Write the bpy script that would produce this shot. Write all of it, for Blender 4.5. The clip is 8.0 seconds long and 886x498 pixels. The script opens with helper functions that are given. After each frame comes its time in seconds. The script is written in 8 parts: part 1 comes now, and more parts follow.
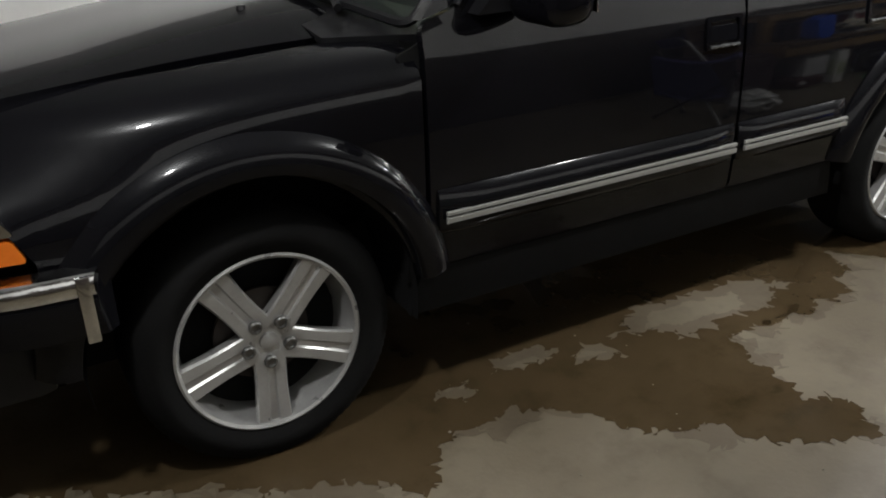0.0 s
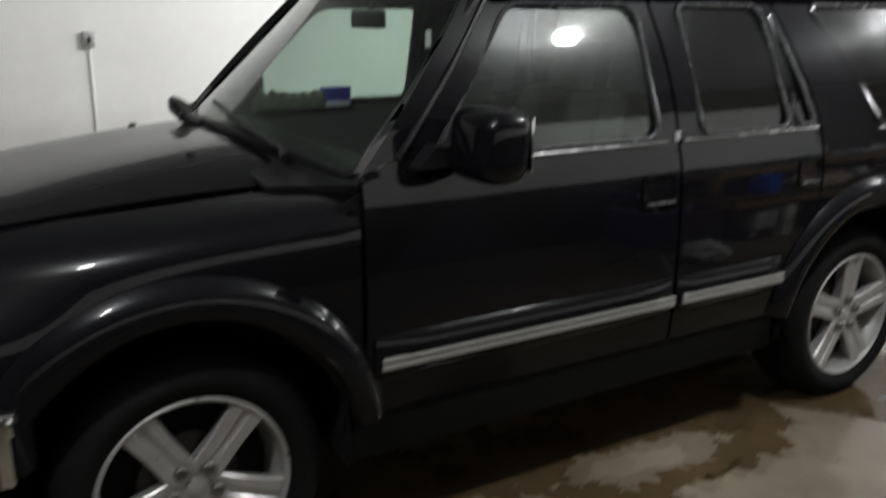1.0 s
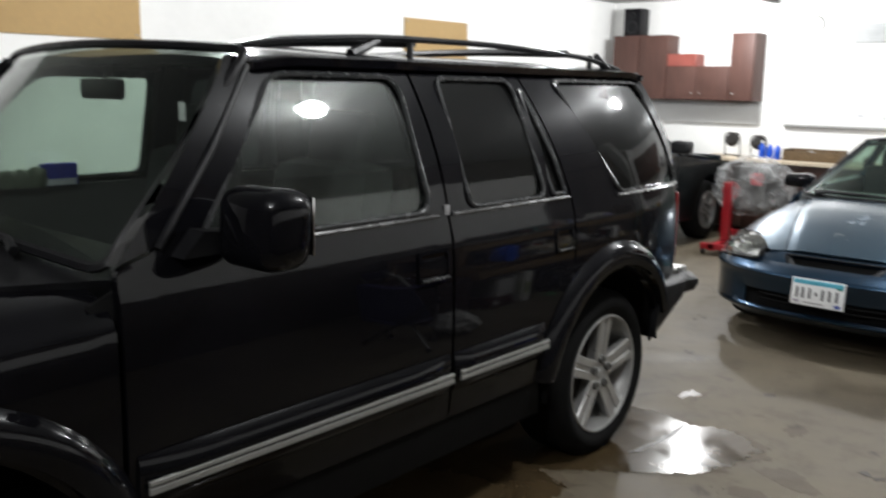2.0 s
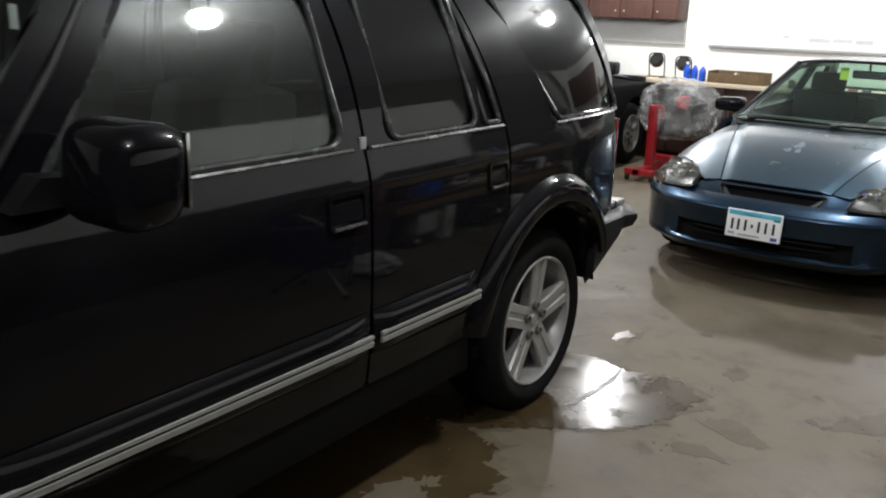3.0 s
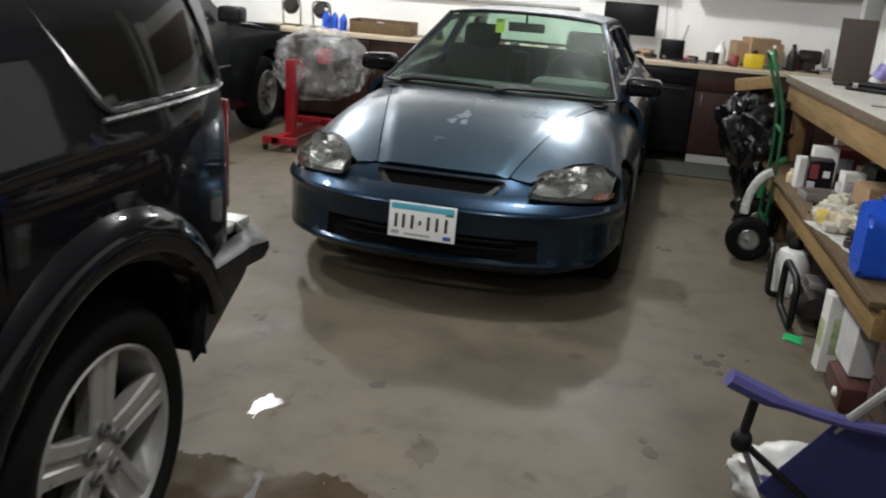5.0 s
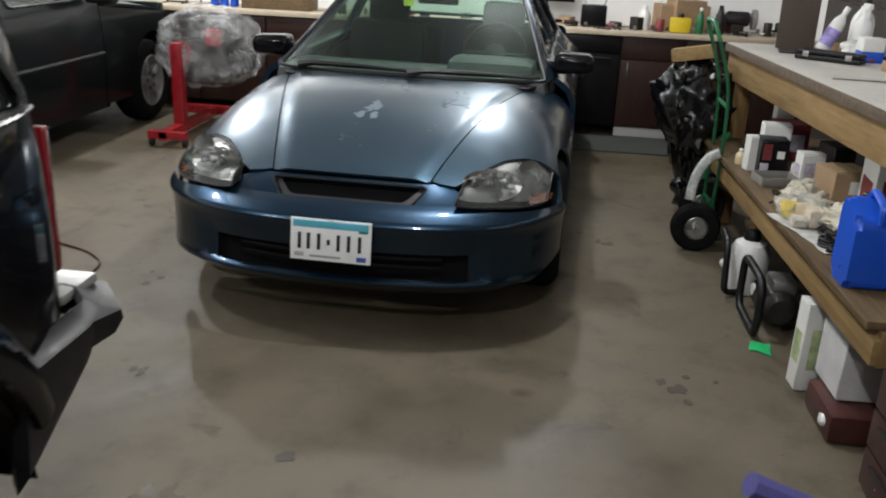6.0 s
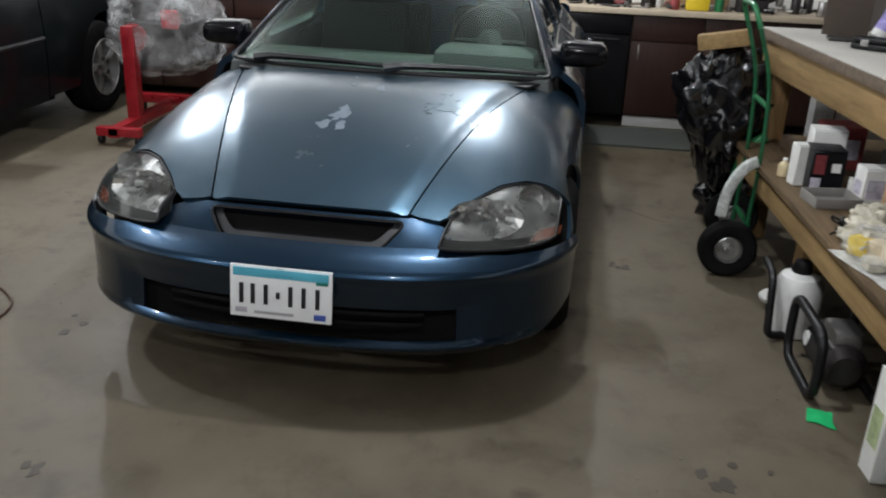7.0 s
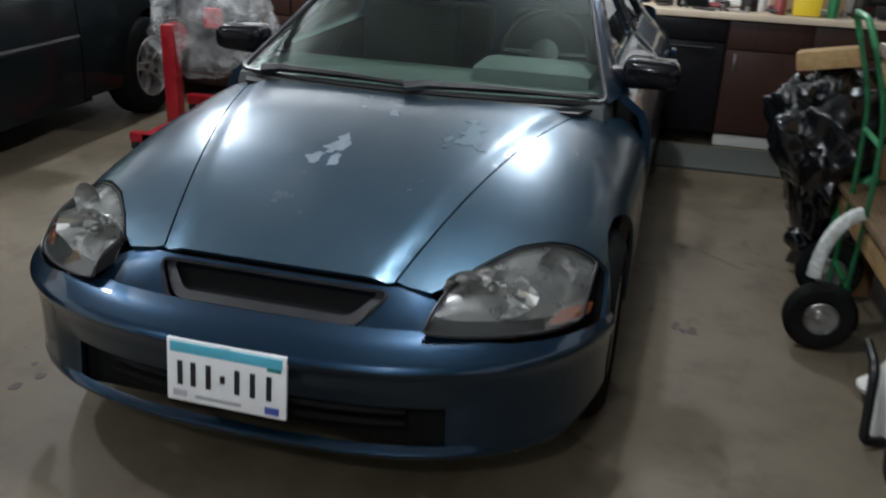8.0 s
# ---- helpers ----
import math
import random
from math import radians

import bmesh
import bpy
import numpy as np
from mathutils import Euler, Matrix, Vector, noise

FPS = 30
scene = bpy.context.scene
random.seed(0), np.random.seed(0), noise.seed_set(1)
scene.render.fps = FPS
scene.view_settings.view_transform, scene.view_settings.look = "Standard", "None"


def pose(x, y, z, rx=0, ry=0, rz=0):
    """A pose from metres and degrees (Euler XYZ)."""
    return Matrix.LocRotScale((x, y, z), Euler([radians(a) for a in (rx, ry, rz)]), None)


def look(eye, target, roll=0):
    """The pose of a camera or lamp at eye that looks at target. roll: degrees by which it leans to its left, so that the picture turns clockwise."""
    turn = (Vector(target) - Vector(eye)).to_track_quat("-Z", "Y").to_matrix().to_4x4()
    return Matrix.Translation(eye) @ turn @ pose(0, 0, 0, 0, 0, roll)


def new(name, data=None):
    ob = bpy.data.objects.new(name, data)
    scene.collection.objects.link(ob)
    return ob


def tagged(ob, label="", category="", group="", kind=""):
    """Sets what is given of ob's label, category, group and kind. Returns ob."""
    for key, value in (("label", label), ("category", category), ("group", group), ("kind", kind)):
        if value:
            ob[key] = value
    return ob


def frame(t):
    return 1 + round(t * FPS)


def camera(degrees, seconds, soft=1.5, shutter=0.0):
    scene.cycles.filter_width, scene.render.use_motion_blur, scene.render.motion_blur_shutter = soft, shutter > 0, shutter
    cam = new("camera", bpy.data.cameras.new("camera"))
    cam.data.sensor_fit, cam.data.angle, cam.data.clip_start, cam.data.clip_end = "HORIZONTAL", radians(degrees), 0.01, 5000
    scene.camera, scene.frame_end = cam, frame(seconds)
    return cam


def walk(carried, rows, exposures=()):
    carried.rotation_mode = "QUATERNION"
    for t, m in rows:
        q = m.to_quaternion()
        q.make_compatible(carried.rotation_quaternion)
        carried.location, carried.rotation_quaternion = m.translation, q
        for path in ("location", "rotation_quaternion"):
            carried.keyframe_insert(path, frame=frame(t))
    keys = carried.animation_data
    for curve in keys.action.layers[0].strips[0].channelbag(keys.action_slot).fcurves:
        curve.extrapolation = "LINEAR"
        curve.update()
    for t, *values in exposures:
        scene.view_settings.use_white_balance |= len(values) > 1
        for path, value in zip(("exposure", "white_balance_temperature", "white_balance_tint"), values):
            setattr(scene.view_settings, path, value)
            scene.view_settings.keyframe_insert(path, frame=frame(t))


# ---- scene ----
cam = camera(53.5, 8.0, 1.9, 0.5)
PATH = [
    (0, (-0.581, -2.03, 1.502), (0.311, -0.427, 0.705), -2.2),
    (0.5, (-0.558, -2.026, 1.498), (0.328, -0.412, 0.718), -2.5),
    (1, (-0.501, -2.084, 1.555), (0.499, -0.431, 1.036), 0.2),
    (1.5, (-0.465, -1.993, 1.541), (0.764, -0.447, 1.225), 1.8),
    (2, (-0.492, -1.838, 1.557), (1.001, -0.557, 1.194), 1.0),
    (3.5, (0.158, -1.384, 1.521), (1.774, -0.352, 0.95), 3.2),
    (4, (0.488, -1.228, 1.54), (2.215, -0.393, 0.972), 4.7),
    (4.5, (0.837, -1.16, 1.51), (2.665, -0.612, 0.909), 4.3),
    (5, (1.138, -1.077, 1.478), (3.004, -0.694, 0.867), 4.2),
    (6.5, (2.124, -0.935, 1.486), (3.994, -0.778, 0.792), 2.6),
    (7, (2.508, -0.922, 1.481), (4.359, -0.738, 0.748), 2.5),
    (7.5, (2.828, -1.026, 1.473), (4.658, -0.763, 0.709), 1.8),
    (8, (3.155, -1.098, 1.48), (4.961, -0.695, 0.721), 2.5),
]
STOPS = [(0, 0.55, 6380, 10), (0.7, 0.49, 6350, 10), (1.5, 0.06, 6250, 10), (3.5, 0.06, 6350, 10), (5.0, -0.14, 6400, 10), (7.0, -0.12, 6120, 10), (8.0, -0.20, 5950, 10)]
walk(cam, [(t, look(eye, target, roll)) for t, eye, target, roll in PATH], STOPS)

# ---------------------------------------------------------------- light
LAMPS = [(-0.7, -0.8, 62), (2.3, -0.8, 80), (5.2, -0.75, 84), (8.1, -0.8, 105), (2.3, 2.0, 88), (5.4, 2.0, 88), (8.2, 2.05, 130)]
CEIL = 2.62
world = bpy.data.worlds.new("world")
scene.world = world
world.use_nodes = True
world.node_tree.nodes["Background"].inputs[0].default_value = (0.6, 0.65, 0.7, 1)
world.node_tree.nodes["Background"].inputs[1].default_value = 0.02
for lx, ly, watts in LAMPS:
    ld = bpy.data.lights.new("ceiling_light", "POINT")
    ld.shadow_soft_size = 0.06
    ld.energy, ld.color = watts, (1.0, 0.985, 0.96)
    lo = new("ceiling_light", ld)
    lo.location = (lx, ly, CEIL - 0.20)


# ---------------------------------------------------------------- materials
def nodes_of(name):
    m = bpy.data.materials.new(name)
    m.use_nodes = True
    nt = m.node_tree
    return m, nt, nt.nodes["Principled BSDF"]


def link(nt, a, b):
    nt.links.new(a, b)


def noise_node(nt, scale, detail=4.0, rough=0.55, coord="Object", stretch=None, distortion=0.0):
    tc = nt.nodes.new("ShaderNodeTexCoord")
    n = nt.nodes.new("ShaderNodeTexNoise")
    n.inputs["Scale"].default_value = scale
    n.inputs["Detail"].default_value = detail
    n.inputs["Roughness"].default_value = rough
    n.inputs["Distortion"].default_value = distortion
    out = tc.outputs[coord]
    if stretch:
        mp = nt.nodes.new("ShaderNodeMapping")
        mp.inputs["Scale"].default_value = stretch
        link(nt, out, mp.inputs[0])
        out = mp.outputs[0]
    link(nt, out, n.inputs["Vector"])
    return n.outputs["Fac"]


def ramp(nt, fac, stops):
    r = nt.nodes.new("ShaderNodeValToRGB")
    el = r.color_ramp.elements
    while len(el) < len(stops):
        el.new(0.5)
    for e, (p, c) in zip(el, stops):
        e.position = p
        e.color = (*c, 1) if len(c) == 3 else (c[0], c[0], c[0], 1)
    link(nt, fac, r.inputs[0])
    return r.outputs[0]


def bump_to(nt, fac, bsdf, strength, dist=0.01):
    b = nt.nodes.new("ShaderNodeBump")
    b.inputs["Strength"].default_value = strength
    b.inputs["Distance"].default_value = dist
    link(nt, fac, b.inputs["Height"])
    link(nt, b.outputs[0], bsdf.inputs["Normal"])


def plain(name, col, rough=0.5, metal=0.0, vary=0.15, scale=9.0, coat=0.0, bump=0.0, bscale=60.0, spec=0.5):
    """A surface with two scales of variation in colour and gloss."""
    m, nt, b = nodes_of(name)
    lo = tuple(c * (1 - vary) for c in col)
    hi = tuple(min(1.0, c * (1 + vary)) for c in col)
    f1 = noise_node(nt, scale)
    f2 = noise_node(nt, scale * 11, 3)
    mix = nt.nodes.new("ShaderNodeMath")
    mix.operation = "MULTIPLY_ADD"
    mix.inputs[1].default_value = 0.35
    link(nt, f2, mix.inputs[0])
    sc = nt.nodes.new("ShaderNodeMath")
    sc.operation = "MULTIPLY"
    sc.inputs[1].default_value = 0.65
    link(nt, f1, sc.inputs[0])
    link(nt, sc.outputs[0], mix.inputs[2])
    link(nt, ramp(nt, mix.outputs[0], [(0.3, lo), (0.7, hi)]), b.inputs["Base Color"])
    link(nt, ramp(nt, f1, [(0.3, (max(0.0, rough - 0.08),)), (0.75, (min(1.0, rough + 0.1),))]), b.inputs["Roughness"])
    b.inputs["Metallic"].default_value = metal
    b.inputs["Specular IOR Level"].default_value = spec
    if coat:
        b.inputs["Coat Weight"].default_value = coat
        b.inputs["Coat Roughness"].default_value = 0.04
    if bump:
        bump_to(nt, noise_node(nt, bscale, 5), b, bump, 0.004)
    return m


def car_paint(name, col, flake, dust, rough, spec, coat0, coat1, weight=1.0, ior=1.5):
    """Clear-coated paint with fine flake and a thin film of road dust."""
    m, nt, b = nodes_of(name)
    d = ramp(nt, noise_node(nt, 2.2, 6, 0.65), [(0.42, (0.0,)), (0.8, (1.0,))])
    mix = nt.nodes.new("ShaderNodeMix")
    mix.data_type = "RGBA"
    mix.inputs["A"].default_value = (*col, 1)
    mix.inputs["B"].default_value = (*dust, 1)
    sc = nt.nodes.new("ShaderNodeMath")
    sc.operation = "MULTIPLY"
    sc.inputs[1].default_value = 0.25
    link(nt, d, sc.inputs[0])
    link(nt, sc.outputs[0], mix.inputs["Factor"])
    link(nt, mix.outputs["Result"], b.inputs["Base Color"])
    b.inputs["Metallic"].default_value = flake
    b.inputs["Roughness"].default_value = rough
    b.inputs["Specular IOR Level"].default_value = spec
    b.inputs["Coat Weight"].default_value = weight
    b.inputs["Coat IOR"].default_value = ior
    link(nt, ramp(nt, noise_node(nt, 5, 6, 0.7), [(0.35, (coat0,)), (0.8, (coat1,))]), b.inputs["Coat Roughness"])
    return m


def glass(name, tint, gloss=0.02, film=0.0, haze=0.10, graze=0.9, face=0.052):
    m, nt, b = nodes_of(name)
    nt.nodes.remove(b)
    out = nt.nodes["Material Output"]
    tr = nt.nodes.new("ShaderNodeBsdfTransparent")
    tr.inputs[0].default_value = (*tint, 1)
    gl = nt.nodes.new("ShaderNodeBsdfGlossy")
    gl.inputs["Roughness"].default_value = gloss
    link(nt, ramp(nt, noise_node(nt, 6, 5), [(0.3, (gloss,)), (0.8, (gloss + 0.04,))]), gl.inputs["Roughness"])
    lw = nt.nodes.new("ShaderNodeLayerWeight")
    lw.inputs[0].default_value = 0.5
    pw = nt.nodes.new("ShaderNodeMath")
    pw.operation = "POWER"
    pw.inputs[1].default_value = 5.0
    link(nt, lw.outputs["Facing"], pw.inputs[0])
    hz = nt.nodes.new("ShaderNodeBsdfGlossy")
    hz.inputs["Roughness"].default_value = 0.34
    gm = nt.nodes.new("ShaderNodeMixShader")
    gm.inputs[0].default_value = haze
    link(nt, gl.outputs[0], gm.inputs[1])
    link(nt, hz.outputs[0], gm.inputs[2])
    fr = nt.nodes.new("ShaderNodeMath")
    fr.operation = "MULTIPLY_ADD"
    fr.inputs[1].default_value, fr.inputs[2].default_value = graze, face
    link(nt, pw.outputs[0], fr.inputs[0])
    mx = nt.nodes.new("ShaderNodeMixShader")
    link(nt, fr.outputs[0], mx.inputs[0])
    link(nt, tr.outputs[0], mx.inputs[1])
    link(nt, gm.outputs[0], mx.inputs[2])
    last = mx.outputs[0]
    if film:
        # a thin, uneven pale diffuse film that lightens the pane
        df = nt.nodes.new("ShaderNodeBsdfDiffuse")
        df.inputs[0].default_value = (0.5, 0.55, 0.52, 1)
        m2 = nt.nodes.new("ShaderNodeMixShader")
        link(nt, ramp(nt, noise_node(nt, 3, 5, 0.6), [(0.3, (film * 0.5,)), (0.75, (film * 1.4,))]), m2.inputs[0])
        link(nt, last, m2.inputs[1])
        link(nt, df.outputs[0], m2.inputs[2])
        last = m2.outputs[0]
    link(nt, last, out.inputs[0])
    return m


def wood(name, lo, hi, rough=0.65, axis=0):
    m, nt, b = nodes_of(name)
    st = [14.0, 14.0, 14.0]
    st[axis] = 0.9
    f = noise_node(nt, 3.0, 6, 0.6, "Object", tuple(st), 0.6)
    f2 = noise_node(nt, 2.0, 5)
    add = nt.nodes.new("ShaderNodeMath")
    add.operation = "MULTIPLY_ADD"
    add.inputs[1].default_value = 0.45
    link(nt, f2, add.inputs[0])
    h = nt.nodes.new("ShaderNodeMath")
    h.operation = "MULTIPLY"
    h.inputs[1].default_value = 0.55
    link(nt, f, h.inputs[0])
    link(nt, h.outputs[0], add.inputs[2])
    link(nt, ramp(nt, add.outputs[0], [(0.33, lo), (0.66, hi)]), b.inputs["Base Color"])
    b.inputs["Roughness"].default_value = rough
    b.inputs["Specular IOR Level"].default_value = 0.25
    bump_to(nt, f, b, 0.25, 0.003)
    return m


def concrete(name, wet, damp=1.0):
    """Trowelled garage slab: mottled, oil-spotted; wet where water lies on it."""
    m, nt, b = nodes_of(name)
    big = noise_node(nt, 0.9, 6, 0.6, "Object", None, 0.5)
    mid = noise_node(nt, 5.0, 6, 0.65)
    fine = noise_node(nt, 60.0, 4)
    k, g, w = (0.46, 0.385, 0.30) if wet else (damp, damp * damp ** 0.15, damp * damp ** 0.3)
    c1 = ramp(nt, big, [(0.34, (0.086 * k, 0.070 * g, 0.045 * w)), (0.5, (0.115 * k, 0.095 * g, 0.063 * w)), (0.68, (0.152 * k, 0.128 * g, 0.088 * w))])
    c2 = ramp(nt, mid, [(0.34, (0.72, 0.70, 0.67)), (0.50, (0.97, 0.97, 0.97)), (0.7, (1.05, 1.045, 1.03))])
    mul = nt.nodes.new("ShaderNodeMix")
    mul.data_type, mul.blend_type = "RGBA", "MULTIPLY"
    mul.inputs["Factor"].default_value = 1.0
    link(nt, c1, mul.inputs["A"])
    link(nt, c2, mul.inputs["B"])
    spots = ramp(nt, noise_node(nt, 2.6, 3, 0.5, "Object", None, 1.2), [(0.28, (0.45, 0.43, 0.4)), (0.36, (1.0, 1.0, 1.0))])
    mul2 = nt.nodes.new("ShaderNodeMix")
    mul2.data_type, mul2.blend_type = "RGBA", "MULTIPLY"
    mul2.inputs["Factor"].default_value = 1.0
    link(nt, mul.outputs["Result"], mul2.inputs["A"])
    link(nt, spots, mul2.inputs["B"])
    link(nt, mul2.outputs["Result"], b.inputs["Base Color"])
    if wet:
        link(nt, ramp(nt, mid, [(0.3, (0.02,)), (0.62, (0.22,))]), b.inputs["Roughness"])
        b.inputs["Specular IOR Level"].default_value = 0.3
        bump_to(nt, fine, b, 0.03, 0.001)
    else:
        link(nt, ramp(nt, big, [(0.35, (0.42,)), (0.65, (0.7,))]), b.inputs["Roughness"])
        bump_to(nt, fine, b, 0.25, 0.002)
    return m


M_FLOOR = concrete("dry_concrete", False)
M_WET = concrete("wet_concrete", True)
M_DAMP = concrete("damp_concrete", False, 0.72)
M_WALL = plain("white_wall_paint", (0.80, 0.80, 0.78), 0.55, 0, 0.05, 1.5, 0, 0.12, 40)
M_DARKWALL = plain("dark_reflection_board", (0.045, 0.036, 0.03), 0.7, 0, 0.35, 2.0, 0, 0.2, 30)
# an even grey, half the value of the wall paint
M_CEIL = plain("grey_white_ceiling", (0.40, 0.41, 0.41), 0.7, 0, 0.05, 2, 0, 0.1, 30)
M_BLACK = car_paint("black_car_paint", (0.0027, 0.0027, 0.0038), 0.0, (0.0058, 0.0056, 0.0056), 0.3, 0.02, 0.025, 0.08, 0.55)
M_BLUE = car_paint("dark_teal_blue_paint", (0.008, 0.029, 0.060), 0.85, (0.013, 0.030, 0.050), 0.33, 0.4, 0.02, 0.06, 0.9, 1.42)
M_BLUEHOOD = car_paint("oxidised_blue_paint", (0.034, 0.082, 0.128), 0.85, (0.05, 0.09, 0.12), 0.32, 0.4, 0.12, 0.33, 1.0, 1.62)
M_GREENCAR = car_paint("dark_green_paint", (0.003, 0.006, 0.007), 0.2, (0.006, 0.008, 0.008), 0.35, 0.1, 0.05, 0.12, 0.35)
M_TRIM = plain("black_plastic", (0.007, 0.007, 0.008), 0.42, 0, 0.3, 20, 0, 0.1, 200, 0.3)
M_GLOSSTRIM = plain("gloss_black_cladding", (0.0042, 0.0042, 0.0052), 0.07, 0, 0.2, 10, 0.25, 0, 60, 0.1)
M_SEAL = plain("worn_satin_seal", (0.035, 0.036, 0.037), 0.24, 0.2, 0.3, 24)
M_BELT = plain("satin_grey_belt_trim", (0.10, 0.10, 0.10), 0.25, 0.5, 0.15, 20)
M_RUBBER = plain("tyre_rubber", (0.0065, 0.0065, 0.0065), 0.8, 0, 0.3, 14, 0, 0.15, 150, 0.08)
M_VOID = plain("dark_underbody", (0.006, 0.006, 0.006), 0.85, 0, 0.3, 8, 0, 0, 60, 0.12)
M_DISC = plain("rusty_disc", (0.035, 0.028, 0.024), 0.6, 0.5, 0.3, 20)
M_NUT = plain("dark_nut", (0.16, 0.16, 0.155), 0.35, 0.8, 0.3, 40)
M_ALLOY = plain("silver_alloy", (0.36, 0.36, 0.35), 0.34, 0.5, 0.1, 12, 0.2)
M_ALLOYDK = plain("brushed_cap", (0.42, 0.42, 0.41), 0.35, 0.9, 0.15, 20)
M_STEEL = plain("dull_steel", (0.30, 0.29, 0.28), 0.42, 0.9, 0.25, 15)
M_CHROME = plain("chrome", (0.78, 0.78, 0.78), 0.1, 1.0, 0.05, 10)
M_BUMPCHROME = plain("pitted_bumper_chrome", (0.72, 0.72, 0.72), 0.12, 1.0, 0.15, 14, 0, 0.5, 18)
M_STRIP = plain("bright_trim_strip", (0.28, 0.28, 0.265), 0.38, 0.3, 0.06, 30)
M_AMBER = plain("amber_lens", (0.55, 0.13, 0.012), 0.15, 0, 0.1, 30, 0.8)
M_RED = plain("red_lens", (0.13, 0.006, 0.008), 0.15, 0, 0.1, 30, 0.8)
M_CLEARG = glass("clear_glass", (0.79, 0.85, 0.815), 0.012, 0.0, 0.0)
M_SCREENG = glass("pale_windscreen_glass", (0.80, 0.93, 0.86), 0.012, 0.0, 0.0, 0.55, 0.026)
M_FRONTG = glass("green_tinted_glass", (0.77, 0.83, 0.79), 0.03, 0.006)
M_DARKG = glass("privacy_glass", (0.11, 0.12, 0.12), 0.03, 0.004)
M_LENS = glass("headlamp_lens", (0.95, 0.96, 0.95), 0.02, 0.012)
M_SEAT = plain("grey_cloth", (0.035, 0.038, 0.037), 0.9, 0, 0.25, 25)
# the sedan's seat cloth, with the roof's shade put into its colour
M_SEATSHADE = plain("shaded_seat_cloth", (0.008, 0.009, 0.009), 0.9, 0, 0.25, 25, 0, 0, 60, 0.2)
M_DASH = plain("dark_dash", (0.014, 0.016, 0.016), 0.6, 0, 0.2, 12)


# ---------------------------------------------------------------- mesh helpers
def thing(name, label, category, group="", kind="", at=(0, 0, 0)):
    e = new(name)
    e.location = at
    e.empty_display_size = 0.1
    return tagged(e, label, category, group, kind)


def finish(ob_name, bm, mat, angle=38):
    bmesh.ops.remove_doubles(bm, verts=bm.verts, dist=1e-5)
    me = bpy.data.meshes.new(ob_name)
    for f in bm.faces:
        f.smooth = True
    bm.to_mesh(me)
    bm.free()
    me.set_sharp_from_angle(angle=radians(angle))
    me.materials.append(mat)
    return me


def part(name, bm, material, parent, label="", angle=38):
    """Links a bmesh as one mesh object under a thing or a part, in world coordinates."""
    ob = new(name, finish(name, bm, material, angle))
    if parent is not None:
        ob.parent = parent
        if parent.parent is None:
            ob.matrix_parent_inverse = Matrix.Translation(-parent.location)
    return tagged(ob, label)


def solo(name, bm, material, label, category, group="", kind="", angle=38):
    return tagged(part(name, bm, material, None, "", angle), label, category, group, kind)


def B():
    return bmesh.new()


def box(bm, x0, x1, y0, y1, z0, z1, bev=0.0, m=None, seg=2):
    r = bmesh.ops.create_cube(bm, size=1.0)
    vs = r["verts"]
    for v in vs:
        v.co = Vector(((x0 + x1) / 2 + v.co.x * (x1 - x0), (y0 + y1) / 2 + v.co.y * (y1 - y0), (z0 + z1) / 2 + v.co.z * (z1 - z0)))
    if bev:
        es = list({e for v in vs for e in v.link_edges})
        r = bmesh.ops.bevel(bm, geom=es, offset=bev, segments=seg, affect="EDGES", profile=0.6)
        vs = list({v for f in r["faces"] for v in f.verts} | {v for v in vs if v.is_valid})
    if m is not None:
        bmesh.ops.transform(bm, matrix=m, verts=[v for v in vs if v.is_valid])
    return bm


def ring_frame(d):
    d = d.normalized()
    a = Vector((0, 0, 1)) if abs(d.z) < 0.9 else Vector((1, 0, 0))
    u = d.cross(a).normalized()
    return u, d.cross(u).normalized()


def tube(bm, pts, r, seg=8, cap=True, closed=False):
    """A round bar swept along points; r: one radius, or one for each point."""
    pts = [Vector(p) for p in pts]
    n = len(pts)
    rs = [r] * n if not hasattr(r, "__len__") else r
    rings = []
    u = None
    for i, p in enumerate(pts):
        a = pts[(i - 1) % n] if (i or closed) else p
        c = pts[(i + 1) % n] if (i < n - 1 or closed) else p
        d = (c - a).normalized()
        if u is None:
            u, w = ring_frame(d)
        else:
            u = (u - d * u.dot(d)).normalized()
            w = d.cross(u)
        rings.append([bm.verts.new(p + (u * math.cos(t) + w * math.sin(t)) * rs[i]) for t in (2 * math.pi * k / seg for k in range(seg))])
    for i in range(n if closed else n - 1):
        a, c = rings[i], rings[(i + 1) % n]
        for k in range(seg):
            bm.faces.new((a[k], a[(k + 1) % seg], c[(k + 1) % seg], c[k]))
    if cap and not closed:
        bm.faces.new(rings[0][::-1])
        bm.faces.new(rings[-1])
    return bm


def lathe(bm, prof, m, seg=32, closed=False):
    """Turns (radius, height) pairs about z, then puts them at m."""
    rings = []
    for r, h in prof:
        rings.append([bm.verts.new(m @ Vector((max(r, 1e-4) * math.cos(2 * math.pi * k / seg), max(r, 1e-4) * math.sin(2 * math.pi * k / seg), h))) for k in range(seg)])
    for i in range(len(rings) if closed else len(rings) - 1):
        a, c = rings[i], rings[(i + 1) % len(rings)]
        for k in range(seg):
            bm.faces.new((a[k], a[(k + 1) % seg], c[(k + 1) % seg], c[k]))
    return bm


